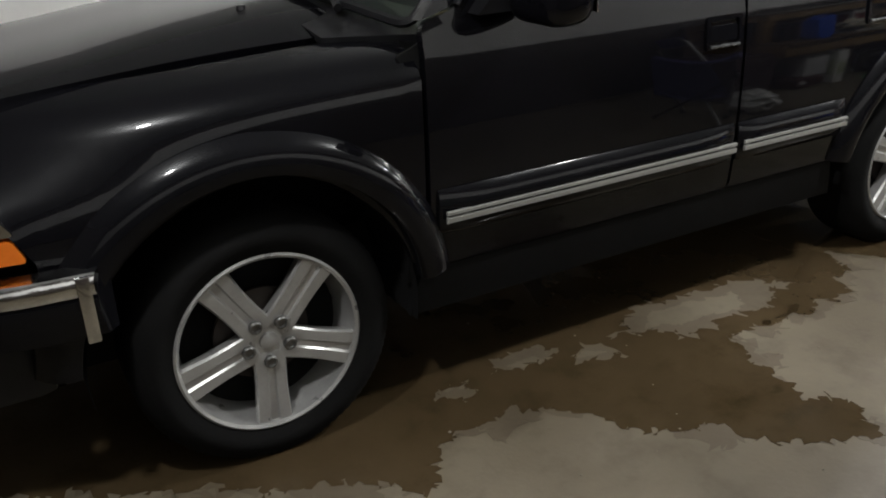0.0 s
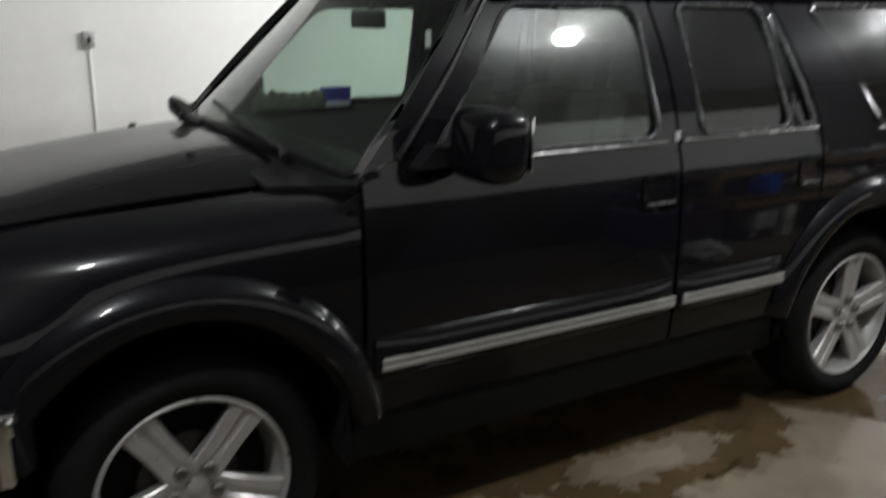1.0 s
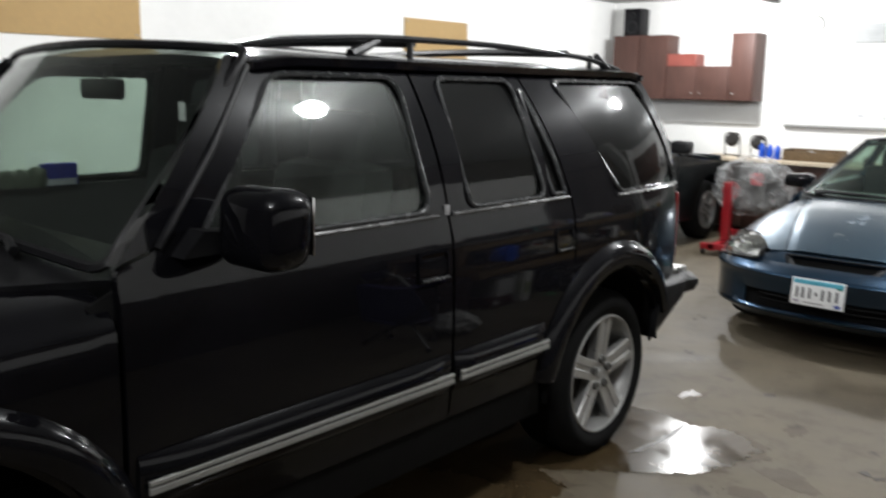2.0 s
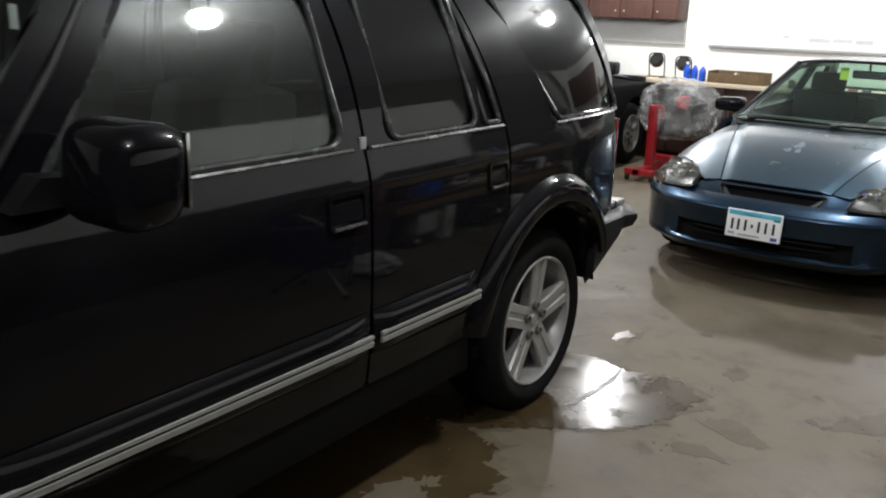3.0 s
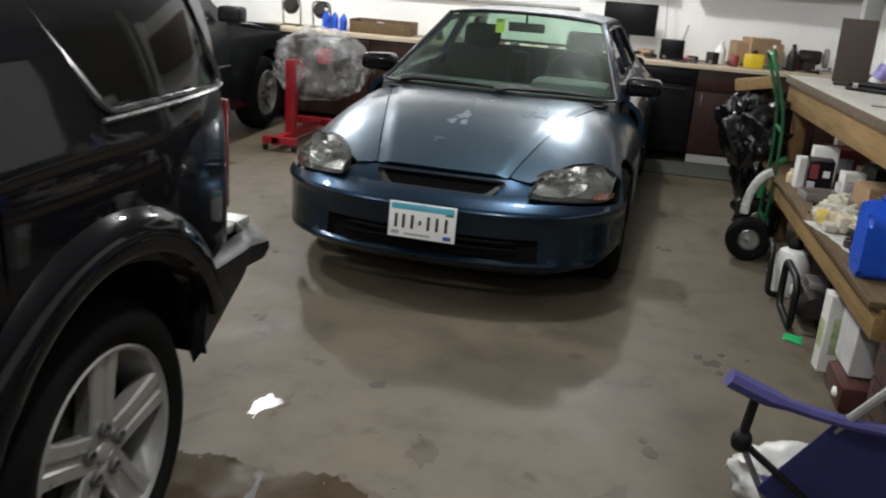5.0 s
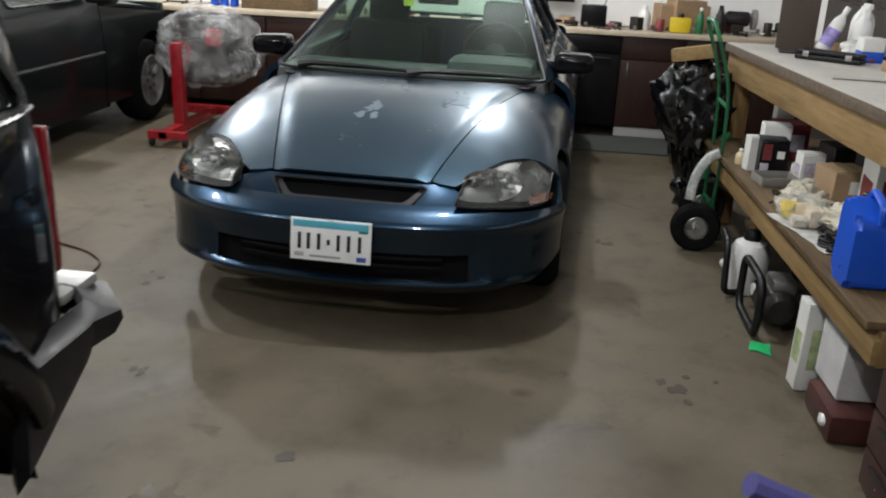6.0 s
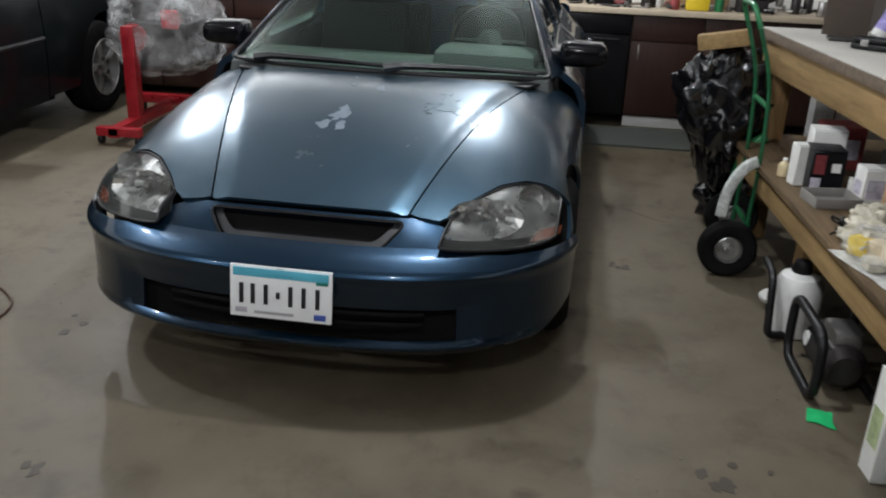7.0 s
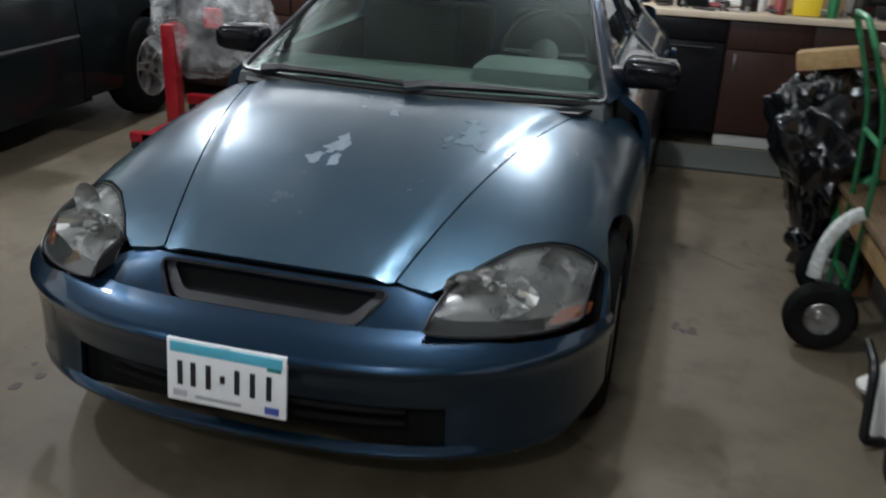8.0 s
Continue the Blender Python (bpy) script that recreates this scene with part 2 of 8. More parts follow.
def rounded(pts, r, n=4, closed=True):
    """A polyline with its corners rounded."""
    out = []
    N = len(pts)
    for i, p in enumerate(pts):
        p = Vector(p)
        if not closed and i in (0, N - 1):
            out.append(tuple(p))
            continue
        a, c = Vector(pts[i - 1]), Vector(pts[(i + 1) % N])
        k = min(r, 0.45 * (a - p).length, 0.45 * (c - p).length)
        s, e = p + (a - p).normalized() * k, p + (c - p).normalized() * k
        for j in range(n + 1):
            t = j / n
            out.append(tuple(s * (1 - t) ** 2 + p * 2 * t * (1 - t) + e * t * t))
    return out


def inside(px, py, poly):
    poly = np.asarray(poly, float)
    x1, y1 = poly[:, 0], poly[:, 1]
    x2, y2 = np.roll(x1, -1), np.roll(y1, -1)
    px, py = np.atleast_1d(px)[:, None], np.atleast_1d(py)[:, None]
    dy = np.where(np.abs(y2 - y1) < 1e-12, 1e-12, y2 - y1)
    hit = ((y1 > py) != (y2 > py)) & (px < (x2 - x1) * (py - y1) / dy + x1)
    return hit.sum(1) % 2 == 1


def resample(poly, step):
    out = []
    for a, c in zip(poly, list(poly[1:]) + [poly[0]]):
        a, c = np.array(a, float), np.array(c, float)
        n = max(1, int(np.ceil(np.linalg.norm(c - a) / step)))
        out += [tuple(a + (c - a) * i / n) for i in range(n)]
    return out


from mathutils.geometry import delaunay_2d_cdt


def sheet(bm, outline, f, step=0.06, thick=0.012, holes=(), flip=False):
    """A curved panel: an outline with holes in (u, v), bent into space by f and given thickness towards its back."""
    loops = [resample(outline, step)] + [resample(h, step) for h in holes]
    verts, edges = [], []
    for lp in loops:
        o = len(verts)
        verts += [Vector(p) for p in lp]
        edges += [(o + i, o + (i + 1) % len(lp)) for i in range(len(lp))]
    arr = np.array([tuple(v) for v in verts])
    lo, hi = arr.min(0), arr.max(0)
    gx, gy = np.meshgrid(np.arange(lo[0] + step / 2, hi[0], step), np.arange(lo[1] + step / 2, hi[1], step))
    gx, gy = gx.ravel(), gy.ravel()
    ok = inside(gx, gy, loops[0])
    for h in loops[1:]:
        ok &= ~inside(gx, gy, h)
    gx, gy = gx[ok], gy[ok]
    if len(gx):
        d = np.sqrt(((np.stack([gx, gy], 1)[:, None] - arr[None]) ** 2).sum(2)).min(1)
        verts += [Vector((x, y)) for x, y, q in zip(gx, gy, d) if q > step * 0.45]
    vo, _, fo, _, _, _ = delaunay_2d_cdt(verts, edges, [], 0, 1e-6)
    cen = np.array([tuple((vo[a] + vo[b] + vo[c]) / 3) for a, b, c in fo])
    keep = inside(cen[:, 0], cen[:, 1], loops[0])
    for h in loops[1:]:
        keep &= ~inside(cen[:, 0], cen[:, 1], h)
    tris = [t for t, k in zip(fo, keep) if k]
    e = 1e-3
    front, back = {}, {}
    for i in sorted({i for t in tris for i in t}):
        u, v = vo[i]
        p = Vector(f(u, v))
        nrm = (Vector(f(u + e, v)) - Vector(f(u - e, v))).cross(Vector(f(u, v + e)) - Vector(f(u, v - e)))
        nrm = nrm.normalized() * (-1 if flip else 1)
        front[i] = bm.verts.new(p)
        back[i] = bm.verts.new(p - nrm * thick)
    cnt = {}
    for a, b, c in tris:
        if flip:
            a, b, c = c, b, a
        bm.faces.new((front[a], front[b], front[c]))
        bm.faces.new((back[c], back[b], back[a]))
        for p, q in ((a, b), (b, c), (c, a)):
            cnt[(p, q)] = 1
    for p, q in list(cnt):
        if (q, p) not in cnt:
            bm.faces.new((front[q], front[p], back[p], back[q]))
    return bm


def prism(bm, poly, y0, y1, m=None):
    """A polygon in (x, z) pulled from y0 to y1."""
    a = [bm.verts.new((x, y0, z)) for x, z in poly]
    c = [bm.verts.new((x, y1, z)) for x, z in poly]
    n = len(poly)
    bm.faces.new(a)
    bm.faces.new(c[::-1])
    for i in range(n):
        bm.faces.new((a[(i + 1) % n], a[i], c[i], c[(i + 1) % n]))
    if m is not None:
        bmesh.ops.transform(bm, matrix=m, verts=a + c)
    return bm


def wobbly(pts, amp, seed, step=0.05):
    """An outline roughened like the edge of spilt water."""
    out = []
    for x, y in resample(pts, step):
        dx = dy = 0.0
        for k, f in ((1.0, 4), (0.5, 13), (0.42, 34), (0.32, 75), (0.18, 150)):
            v = Vector((x * f, y * f, seed + f))
            dx += amp * k * noise.noise(v)
            dy += amp * k * noise.noise(v + Vector((7.3, 3.1, 1.7)))
        out.append((x + dx, y + dy))
    return out


# ---------------------------------------------------------------- the room
X0, X1, Y0, Y1 = -3.2, 9.5, -3.05, 3.97


def room():
    bm = B()
    box(bm, X0 - 0.15, X1 + 0.15, Y0 - 0.15, Y1 + 0.15, -0.15, 0)
    solo("floor", bm, M_FLOOR, "stained grey-brown concrete garage floor", "floor", kind="structure")
    for nm, a in (("wall_north", (X0, X1, Y1, Y1 + 0.15)), ("wall_south", (X0, X1, Y0 - 0.15, Y0)), ("wall_east", (X1, X1 + 0.15, Y0 - 0.15, Y1 + 0.15)), ("wall_west", (X0 - 0.15, X0, Y0 - 0.15, Y1 + 0.15))):
        bm = B()
        box(bm, *a, 0, CEIL)
        # the west wall is never in view; dark so that car paint reflects little
        dark = nm == "wall_west"
        solo(nm, bm, M_DARKWALL if dark else M_WALL, "unseen wall kept dark for the cars' reflections" if dark else "white painted garage wall", "wall", kind="structure")
    # dark panels added to the south wall, leaving a white band for reflections
    for nm, x0, z0, z1 in (("panelling", X0 + 0.01, 0.0, 1.17), ("upper_reflection_panel", X0 + 0.01, 2.06, CEIL - 0.005), ("end_reflection_panel", 6.60, 1.173, 2.057)):
        bm = B()
        box(bm, x0, X1 - 0.6, Y0 + 0.001, Y0 + 0.02, z0, z1, 0.003)
        solo(nm, bm, M_DARKWALL, "dark brown panel added on the white wall to darken reflections", "panelling", kind="structure")
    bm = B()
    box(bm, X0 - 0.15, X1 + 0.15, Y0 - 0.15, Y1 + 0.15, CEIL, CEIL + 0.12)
    solo("ceiling", bm, M_CEIL, "grey-white painted garage ceiling", "ceiling", kind="structure")


room()

# ---------------------------------------------------------------- wheels
def wheel(car, cx, cz, y_face, side, spin, R, rim_r, width, five, rim=None):
    """An alloy wheel with its tyre; y_face: the plane of the hub's face, side: +1 when the car's middle lies towards +y."""
    m = Matrix.Translation((cx, y_face, cz)) @ Matrix(((1, 0, 0, 0), (0, 0, side, 0), (0, 1, 0, 0), (0, 0, 0, 1)))
    rim = rim or M_ALLOY
    # rim: lip, barrel and back
    bm = B()
    r = rim_r
    lathe(bm, [(r - 0.012, 0.035), (r - 0.008, 0.0), (r, -0.006), (r + 0.006, -0.002), (r + 0.006, 0.03), (r + 0.004, width - 0.03), (r - 0.02, width - 0.03), (r - 0.03, 0.10), (r - 0.018, 0.05), (r - 0.012, 0.035)], m, 64)
    w = part("wheel", bm, rim, car, "five-spoke alloy wheel")
    for i in range(5):
        t = math.radians(spin + 72 * i)
        rot = m @ Matrix.Rotation(t, 4, "Z")
        bm = B()
        # profile across the spoke: raised rails beside a sunk middle
        ws = [(0.049, 0.008), (0.044, 0.0), (0.014, 0.0), (0.009, 0.006)] if five else [(0.030, 0.008), (0.022, 0.0), (0.010, 0.0), (0.006, 0.003)]
        prof = [(-a, b) for a, b in ws] + [(a, b) for a, b in ws[::-1]]
        rings = []
        for k in range(7):
            q = k / 6
            rr = 0.035 + (r - 0.035 - 0.006) * q
            wide = 0.98 - 0.12 * math.sin(math.pi * q) + (0.12 * q if five else 0)
            dip = 0.004 + 0.016 * (1 - q) ** 2 * 0 + (0.014 * (1 - q) if five else 0.01)
            top = [bm.verts.new(rot @ Vector((rr, a * wide, dip + b * (0.4 + q)))) for a, b in prof]
            bot = [bm.verts.new(rot @ Vector((rr, a * wide * 0.8, dip + 0.05))) for a, b in (prof[-1], prof[0])]
            rings.append(top + bot)
        for a, c in zip(rings, rings[1:]):
            for j in range(len(a)):
                j2 = (j + 1) % len(a)
                bm.faces.new((a[j], a[j2], c[j2], c[j]) if side > 0 else (c[j], c[j2], a[j2], a[j]))
        bm.faces.new(rings[0])
        bm.faces.new(rings[-1][::-1])
        bmesh.ops.recalc_face_normals(bm, faces=bm.faces)
        part("spoke", bm, rim, w)
        nut = m @ Matrix.Rotation(t, 4, "Z") @ Matrix.Translation((0.061, 0, 0))
        bm = B()
        lathe(bm, [(0.019, 0.026), (0.019, 0.007), (0.016, 0.004), (0.012, 0.004), (0.011, 0.010), (0.0001, 0.010)], nut, 10)
        part("lug_nut", bm, M_NUT, w, "dark steel lug nut")
    bm = B()
    lathe(bm, [(0.074, 0.05), (0.070, 0.026), (0.060, 0.0215), (0.026, 0.0205), (0.024, 0.015), (0.019, 0.013), (0.0001, 0.0125)], m, 40)
    part("hub", bm, rim, w, "silver wheel hub cap")
    bm = B()
    lathe(bm, [(0.135, 0.085), (0.135, 0.075), (0.05, 0.07), (0.0001, 0.07)], m, 32)
    part("brake_disc", bm, M_DISC, w, "dark rusty brake disc")
    bm = B()
    lathe(bm, [(rim_r - 0.02, 0.10), (0.0001, 0.11)], m, 32)
    part("back_plate", bm, M_VOID, w)
    # tyre with shoulder blocks
    bm = B()
    s0, s1 = -0.012, width + 0.012
    lathe(bm, [(r + 0.004, 0.004), (r + 0.012, -0.004), (r + 0.035, s0), (r + 0.045, s0 - 0.004), (R - 0.05, s0 - 0.002), (R - 0.022, 0.004), (R - 0.006, 0.022), (R, 0.045), (R, width - 0.045), (R - 0.006, width - 0.022), (R - 0.04, s1), (r + 0.03, s1), (r + 0.004, width - 0.004)], m, 168)
    # tread grooves across the shoulder
    mi = m.inverted()
    for v in bm.verts:
        p = mi @ v.co
        rr = math.hypot(p.x, p.y)
        if rr > R - 0.03 and round(math.atan2(p.y, p.x) / (2 * math.pi / 168)) % 2 == 0:
            k = (rr - 0.0035) / rr
            v.co = m @ Vector((p.x * k, p.y * k, p.z))
    # the weight of the car flattens the foot of the tyre and bulges it
    for v in bm.verts:
        if v.co.z < 0.03:
            p = mi @ v.co
            if p.z < 0.05:
                v.co -= (m.to_3x3() @ Vector((0, 0, 1))) * 0.006 * (1 - v.co.z / 0.03) * (v.co.z > 0)
            v.co.z = max(v.co.z, 0.0015)
    bmesh.ops.recalc_face_normals(bm, faces=bm.faces)
    part("tyre", bm, M_RUBBER, w, "black rubber tyre")
    return w


# ---------------------------------------------------------------- the black SUV
M_DOORTRIM = plain("grey_door_trim", (0.06, 0.063, 0.06), 0.75, 0, 0.1, 12)
SC = 0.83                      # its middle line
HUB_Z, ARCH_R = 0.36, 0.455
WB = 2.718


def suv_side(x, z):
    """How far in the body's side lies, at a length and height."""
    y = -0.045
    if z < 0.55:
        y += 0.35 * (0.55 - z) ** 2
    if z < 1.06:
        y += 0.012 * ((z - 0.8) / 0.3) ** 2
    else:
        y += 0.009 + (0.17 * (z - 1.06) + 1.1 * (z - 1.06) ** 2 if z < 1.14 else 0.0206 + 0.10 * (z - 1.14) + 0.52 * (z - 1.14) ** 2)
    if x < -0.05:
        y += 0.16 * (-0.05 - x) ** 2
    if x > 2.9:
        y += 0.22 * (x - 2.9) ** 2
    if x > 3.3:
        y += 2.2 * (x - 3.3) ** 2
    return y


def suv_panel(sgn):
    def f(x, z):
        y = suv_side(x, z)
        return (x, y if sgn > 0 else 2 * SC - y, z)
    return f


def fender_roll(x):
    return 0.995 - 0.085 * max(0.0, (0.45 - x) / 1.2) ** 1.6


def suv_fender(sgn):
    R = 0.13

    def f(x, v):
        z0 = fender_roll(x)
        if v <= 0.95:
            z = v if v < 0.7 else 0.7 + (v - 0.7) * (z0 - 0.7) / 0.25
            y = suv_side(x, z) + 0.30 * max(0.0, 0.15 - x) ** 2 * min(1.0, max(0.0, (v - 0.78) / 0.17)) ** 2
        else:
            a = min(1.45, (v - 0.95) / R)
            y = suv_side(x, z0) + 0.30 * max(0.0, 0.15 - x) ** 2 + 0.27 * (1 - math.cos(a))
            z = z0 + 0.096 * math.sin(a)
        return (x, y if sgn > 0 else 2 * SC - y, z)
    return f


def arc(cx, cz, r, a0, a1, n=14):
    return [(cx + r * math.cos(math.radians(a0 + (a1 - a0) * i / n)), cz + r * math.sin(math.radians(a0 + (a1 - a0) * i / n))) for i in range(n + 1)]


def hood_z(x, y):
    t = (0.45 - x) / 1.2
    crown = 0.090 + 0.038 * min(1.0, max(0.0, (x + 0.3) / 0.6))
    return 1.0815 - 0.10 * max(0, t) ** 1.7 + (crown - 0.022) * (1 - abs((y - SC) / 0.66) ** 3.4)


def offset_poly(poly, d):
    """Moves an outline of (x, z) outwards by d from its middle, edge by edge."""
    n = len(poly)
    area = sum(poly[i - 1][0] * poly[i][1] - poly[i][0] * poly[i - 1][1] for i in range(n))
    s = 1 if area > 0 else -1
    out = []
    for i, p in enumerate(poly):
        a, c = Vector(poly[i - 1]), Vector(poly[(i + 1) % n])
        t = (c - a).normalized()
        out.append((p[0] + s * t.y * d, p[1] - s * t.x * d))
    return out


def window(door, hole, f, mat, flip, label):
    pane = B()
    sheet(pane, offset_poly(hole, 0.006), lambda u, v: tuple(Vector(f(u, v)) + Vector((0, 0.008 if not flip else -0.008, 0))), 0.12, 0.004, flip=flip)
    ob = part("window_pane", pane, mat, door, label)
    ob.visible_shadow = False
    seal = B()
    pts = [f(*p) for p in hole]
    k = -0.004 if not flip else 0.004
    tube(seal, [(p[0], p[1] + k, p[2]) for p in pts], 0.009, 6, closed=True)
    part("window_seal", seal, M_SEAL, door, "worn grey-black rubber window seal")


def suv():
    car = thing("suv", "glossy black four-door SUV with silver five-spoke wheels, parked on the concrete", "car")
    front_hole = rounded([(0.71, 1.165), (1.565, 1.165), (1.545, 1.585), (1.05, 1.585)], 0.06)
    rear_hole = rounded([(1.765, 1.165), (2.205, 1.165), (2.145, 1.585), (1.735, 1.585)], 0.045)
    vent_hole = rounded([(2.258, 1.168), (2.340, 1.168), (2.290, 1.30), (2.200, 1.55), (2.186, 1.55)], 0.012, 2)
    quarter = rounded([(2.75, 1.142), (3.355, 1.135), (3.115, 1.588), (2.425, 1.588)], 0.045)
    for sgn in (1, -1):
        f, ff, flip = suv_panel(sgn), suv_fender(sgn), sgn < 0
        top = 1.615
        # fender
        bm = B()
        o = [(-0.50, 0.62), (-0.44, 0.56)] + arc(0, HUB_Z, ARCH_R, 158, 17, 18) + [(0.475, 0.44), (0.482, 1.0), (0.487, 1.128), (-0.58, 1.128), (-0.66, 1.0), (-0.66, 0.875), (-0.58, 0.87), (-0.50, 0.72)]
        sheet(bm, o, ff, 0.05, 0.02, flip=flip)
        part("front_fender", bm, M_BLACK, car, "black front fender with a highlight along its shoulder")
        # doors with their windows
        bm = B()
        o = rounded([(0.492, 0.46), (1.653, 0.46), (1.653, 1.14), (1.61, top), (1.00, top), (0.60, 1.165), (0.497, 1.135)], 0.02, 2)
        sheet(bm, o, f, 0.07, 0.03, [front_hole], flip)
        fd = part("front_door", bm, M_BLACK, car, "black front door with a lightly tinted window")
        window(fd, front_hole, f, M_FRONTG, flip, "green-tinted door glass")
        bm = B()
        o = [(1.665, 0.46), (2.17, 0.46), (2.20, 0.56)] + arc(WB, HUB_Z, 0.52, 156, 128, 5) + [(2.385, 0.95), (2.385, 1.13), (2.33, 1.28), (2.205, top), (1.625, top), (1.665, 1.14)]
        sheet(bm, o, f, 0.07, 0.03, [rear_hole, vent_hole], flip)
        rd = part("rear_door", bm, M_BLACK, car, "black rear door with a dark privacy window")
        window(rd, rear_hole, f, M_DARKG, flip, "dark privacy door glass")
        window(rd, vent_hole, f, M_DARKG, flip, "dark fixed vent glass")
        # rear quarter
        bm = B()
        o = [(2.212, 0.56)] + arc(WB, HUB_Z, ARCH_R, 154, 14, 18) + [(3.20, 0.46), (3.41, 0.52), (3.43, 1.08), (3.405, 1.16), (3.20, top), (2.217, top), (2.342, 1.28), (2.397, 1.13), (2.397, 0.93)] + arc(WB, HUB_Z, 0.53, 129, 156, 4)
        sheet(bm, o, f, 0.06, 0.03, [quarter], flip)
        rq = part("rear_quarter", bm, M_BLACK, car, "black rear quarter panel with a large dark window")
        window(rq, quarter, f, M_DARKG, flip, "dark quarter glass")
        # bright line along the quarter window's foot and belt line
        for x0, x1, z in ((2.73, 3.38, 1.130), (0.93, 1.60, 1.152), (1.672, 2.36, 1.152)):
            bm = B()
            tube(bm, [tuple(Vector(f(x0 + (x1 - x0) * k / 6, z)) + Vector((0, -0.008 * sgn, 0))) for k in range(7)], 0.0065, 6)
            part("belt_moulding", bm, M_BELT, car, "narrow satin grey belt moulding")
        # A pillar
        bm = B()
        sheet(bm, [(0.50, 1.145), (0.592, 1.172), (0.99, top), (1.03, 1.632), (0.935, 1.632)], lambda u, v: tuple(Vector(f(u, v))), 0.06, 0.05, flip=flip)
        part("a_pillar", bm, M_BLACK, car)
        bm = B()
        tube(bm, [tuple(Vector(f(a, c)) + Vector((0, -0.006 * sgn, 0))) for a, c in ((0.605, 1.172), (0.80, 1.395), (1.005, 1.622), (1.3, 1.632), (2.2, 1.632), (3.18, 1.626))], 0.010, 6)
        part("drip_rail", bm, M_TRIM, car, "black drip rail")
        # B and C pillar strips inside the gaps
        bm = B()
        sheet(bm, [(1.58, 0.4), (1.72, 0.4), (1.72, 1.14), (1.66, 1.63), (1.56, 1.63), (1.58, 1.14)], lambda u, v: tuple(Vector(f(u, v)) + Vector((0, 0.035 * sgn, 0))), 0.1, 0.03, flip=flip)
        part("b_pillar", bm, M_VOID, car)
        bm = B()
        sheet(bm, [(2.30, 0.9), (2.46, 0.9), (2.46, 1.14), (2.28, 1.63), (2.16, 1.63), (2.28, 1.2)], lambda u, v: tuple(Vector(f(u, v)) + Vector((0, 0.035 * sgn, 0))), 0.1, 0.03, flip=flip)
        part("c_pillar", bm, M_VOID, car)
        bm = B()
        sheet(bm, [(0.44, 0.4), (0.54, 0.4), (0.54, 1.1), (0.44, 1.06)], lambda u, v: tuple(Vector(f(u, v)) + Vector((0, 0.035 * sgn, 0))), 0.1, 0.02, flip=flip)
        part("door_jamb", bm, M_VOID, car)
        # sill
        bm = B()
        sheet(bm, [(0.44, 0.30), (2.26, 0.30), (2.20, 0.453), (0.47, 0.453)], lambda u, v: tuple(Vector(f(u, v)) + Vector((0, 0.006 * sgn, 0))), 0.1, 0.03, flip=flip)
        part("sill", bm, M_VOID, car, "matt black sill panel")
        # side mouldings with a bright strip
        for x0, x1 in ((0.515, 1.642), (1.662, 2.195)):
            bm = B()
            prof = [(0.558, 0.002), (0.565, -0.022), (0.595, -0.030), (0.640, -0.030), (0.672, -0.024), (0.692, -0.004)]
            rings = []
            nst = 12
            for i in range(nst + 1):
                x = x0 + (x1 - x0) * i / nst
                end = 0.35 if i in (0, nst) else 1.0
                rings.append([bm.verts.new(tuple(Vector(f(x, z)) + Vector((0, d * end * sgn, 0)))) for z, d in prof])
            for a, c in zip(rings, rings[1:]):
                for j in range(len(prof) - 1):
                    bm.faces.new((a[j], c[j], c[j + 1], a[j + 1]))
            bm.faces.new(rings[0])
            bm.faces.new(rings[-1][::-1])
            bmesh.ops.recalc_face_normals(bm, faces=bm.faces)
            mo = part("side_moulding", bm, M_GLOSSTRIM, car, "glossy black side moulding", 60)
            for zc, hw in ((0.627, 0.006), (0.607, 0.010)):
                bm = B()
                n = 10
                rows = []
                for i in range(n + 1):
                    x = x0 + 0.012 + (x1 - x0 - 0.02) * i / n
                    rows.append([bm.verts.new(tuple(Vector(f(x, zc + dz)) + Vector((0, (-0.034 - k) * sgn, 0)))) for dz, k in ((-hw, -0.008), (-hw * 0.7, 0.001), (hw * 0.7, 0.001), (hw, -0.008))])
                for a, c in zip(rows, rows[1:]):
                    for j in range(3):
                        bm.faces.new((a[j], c[j], c[j + 1], a[j + 1]))
                bm.faces.new(rows[0])
                bm.faces.new(rows[-1])
                bmesh.ops.recalc_face_normals(bm, faces=bm.faces)
                part("bright_strip", bm, M_STRIP, mo, "silver strip along the moulding")
        # wheel arch flares
        for cx, a0, a1 in ((0.0, 8, 176), (WB, 22, 172)):
            bm = B()
            prof = [(0.452, 0.03), (0.460, -0.034), (0.485, -0.044), (0.520, -0.036), (0.545, -0.018), (0.562, 0.004)]
            rings = []
            n = 40
            for i in range(n + 1):
                t = math.radians(a0 + (a1 - a0) * i / n)
                row = []
                for r, d in prof:
                    x, z = cx + r * math.cos(t) * 1.0, HUB_Z + 0.02 + r * math.sin(t)
                    yy = suv_side(x, min(max(z, 0.3), 0.95)) + d
                    row.append(bm.verts.new((x, yy if sgn > 0 else 2 * SC - yy, z)))
                rings.append(row)
            for a, c in zip(rings, rings[1:]):
                for j in range(len(prof) - 1):
                    bm.faces.new((a[j], a[j + 1], c[j + 1], c[j]))
            bm.faces.new(rings[0])
            bm.faces.new(rings[-1][::-1])
            bmesh.ops.recalc_face_normals(bm, faces=bm.faces)
            part("wheel_arch_flare", bm, M_GLOSSTRIM, car, "glossy black wheel-arch flare", 60)
            # inner arch
            bm = B()
            rings = []
            for i in range(17):
                t = math.radians(-10 + 200 * i / 16) if cx == 0.0 else math.radians(5 + 180 * i / 16)
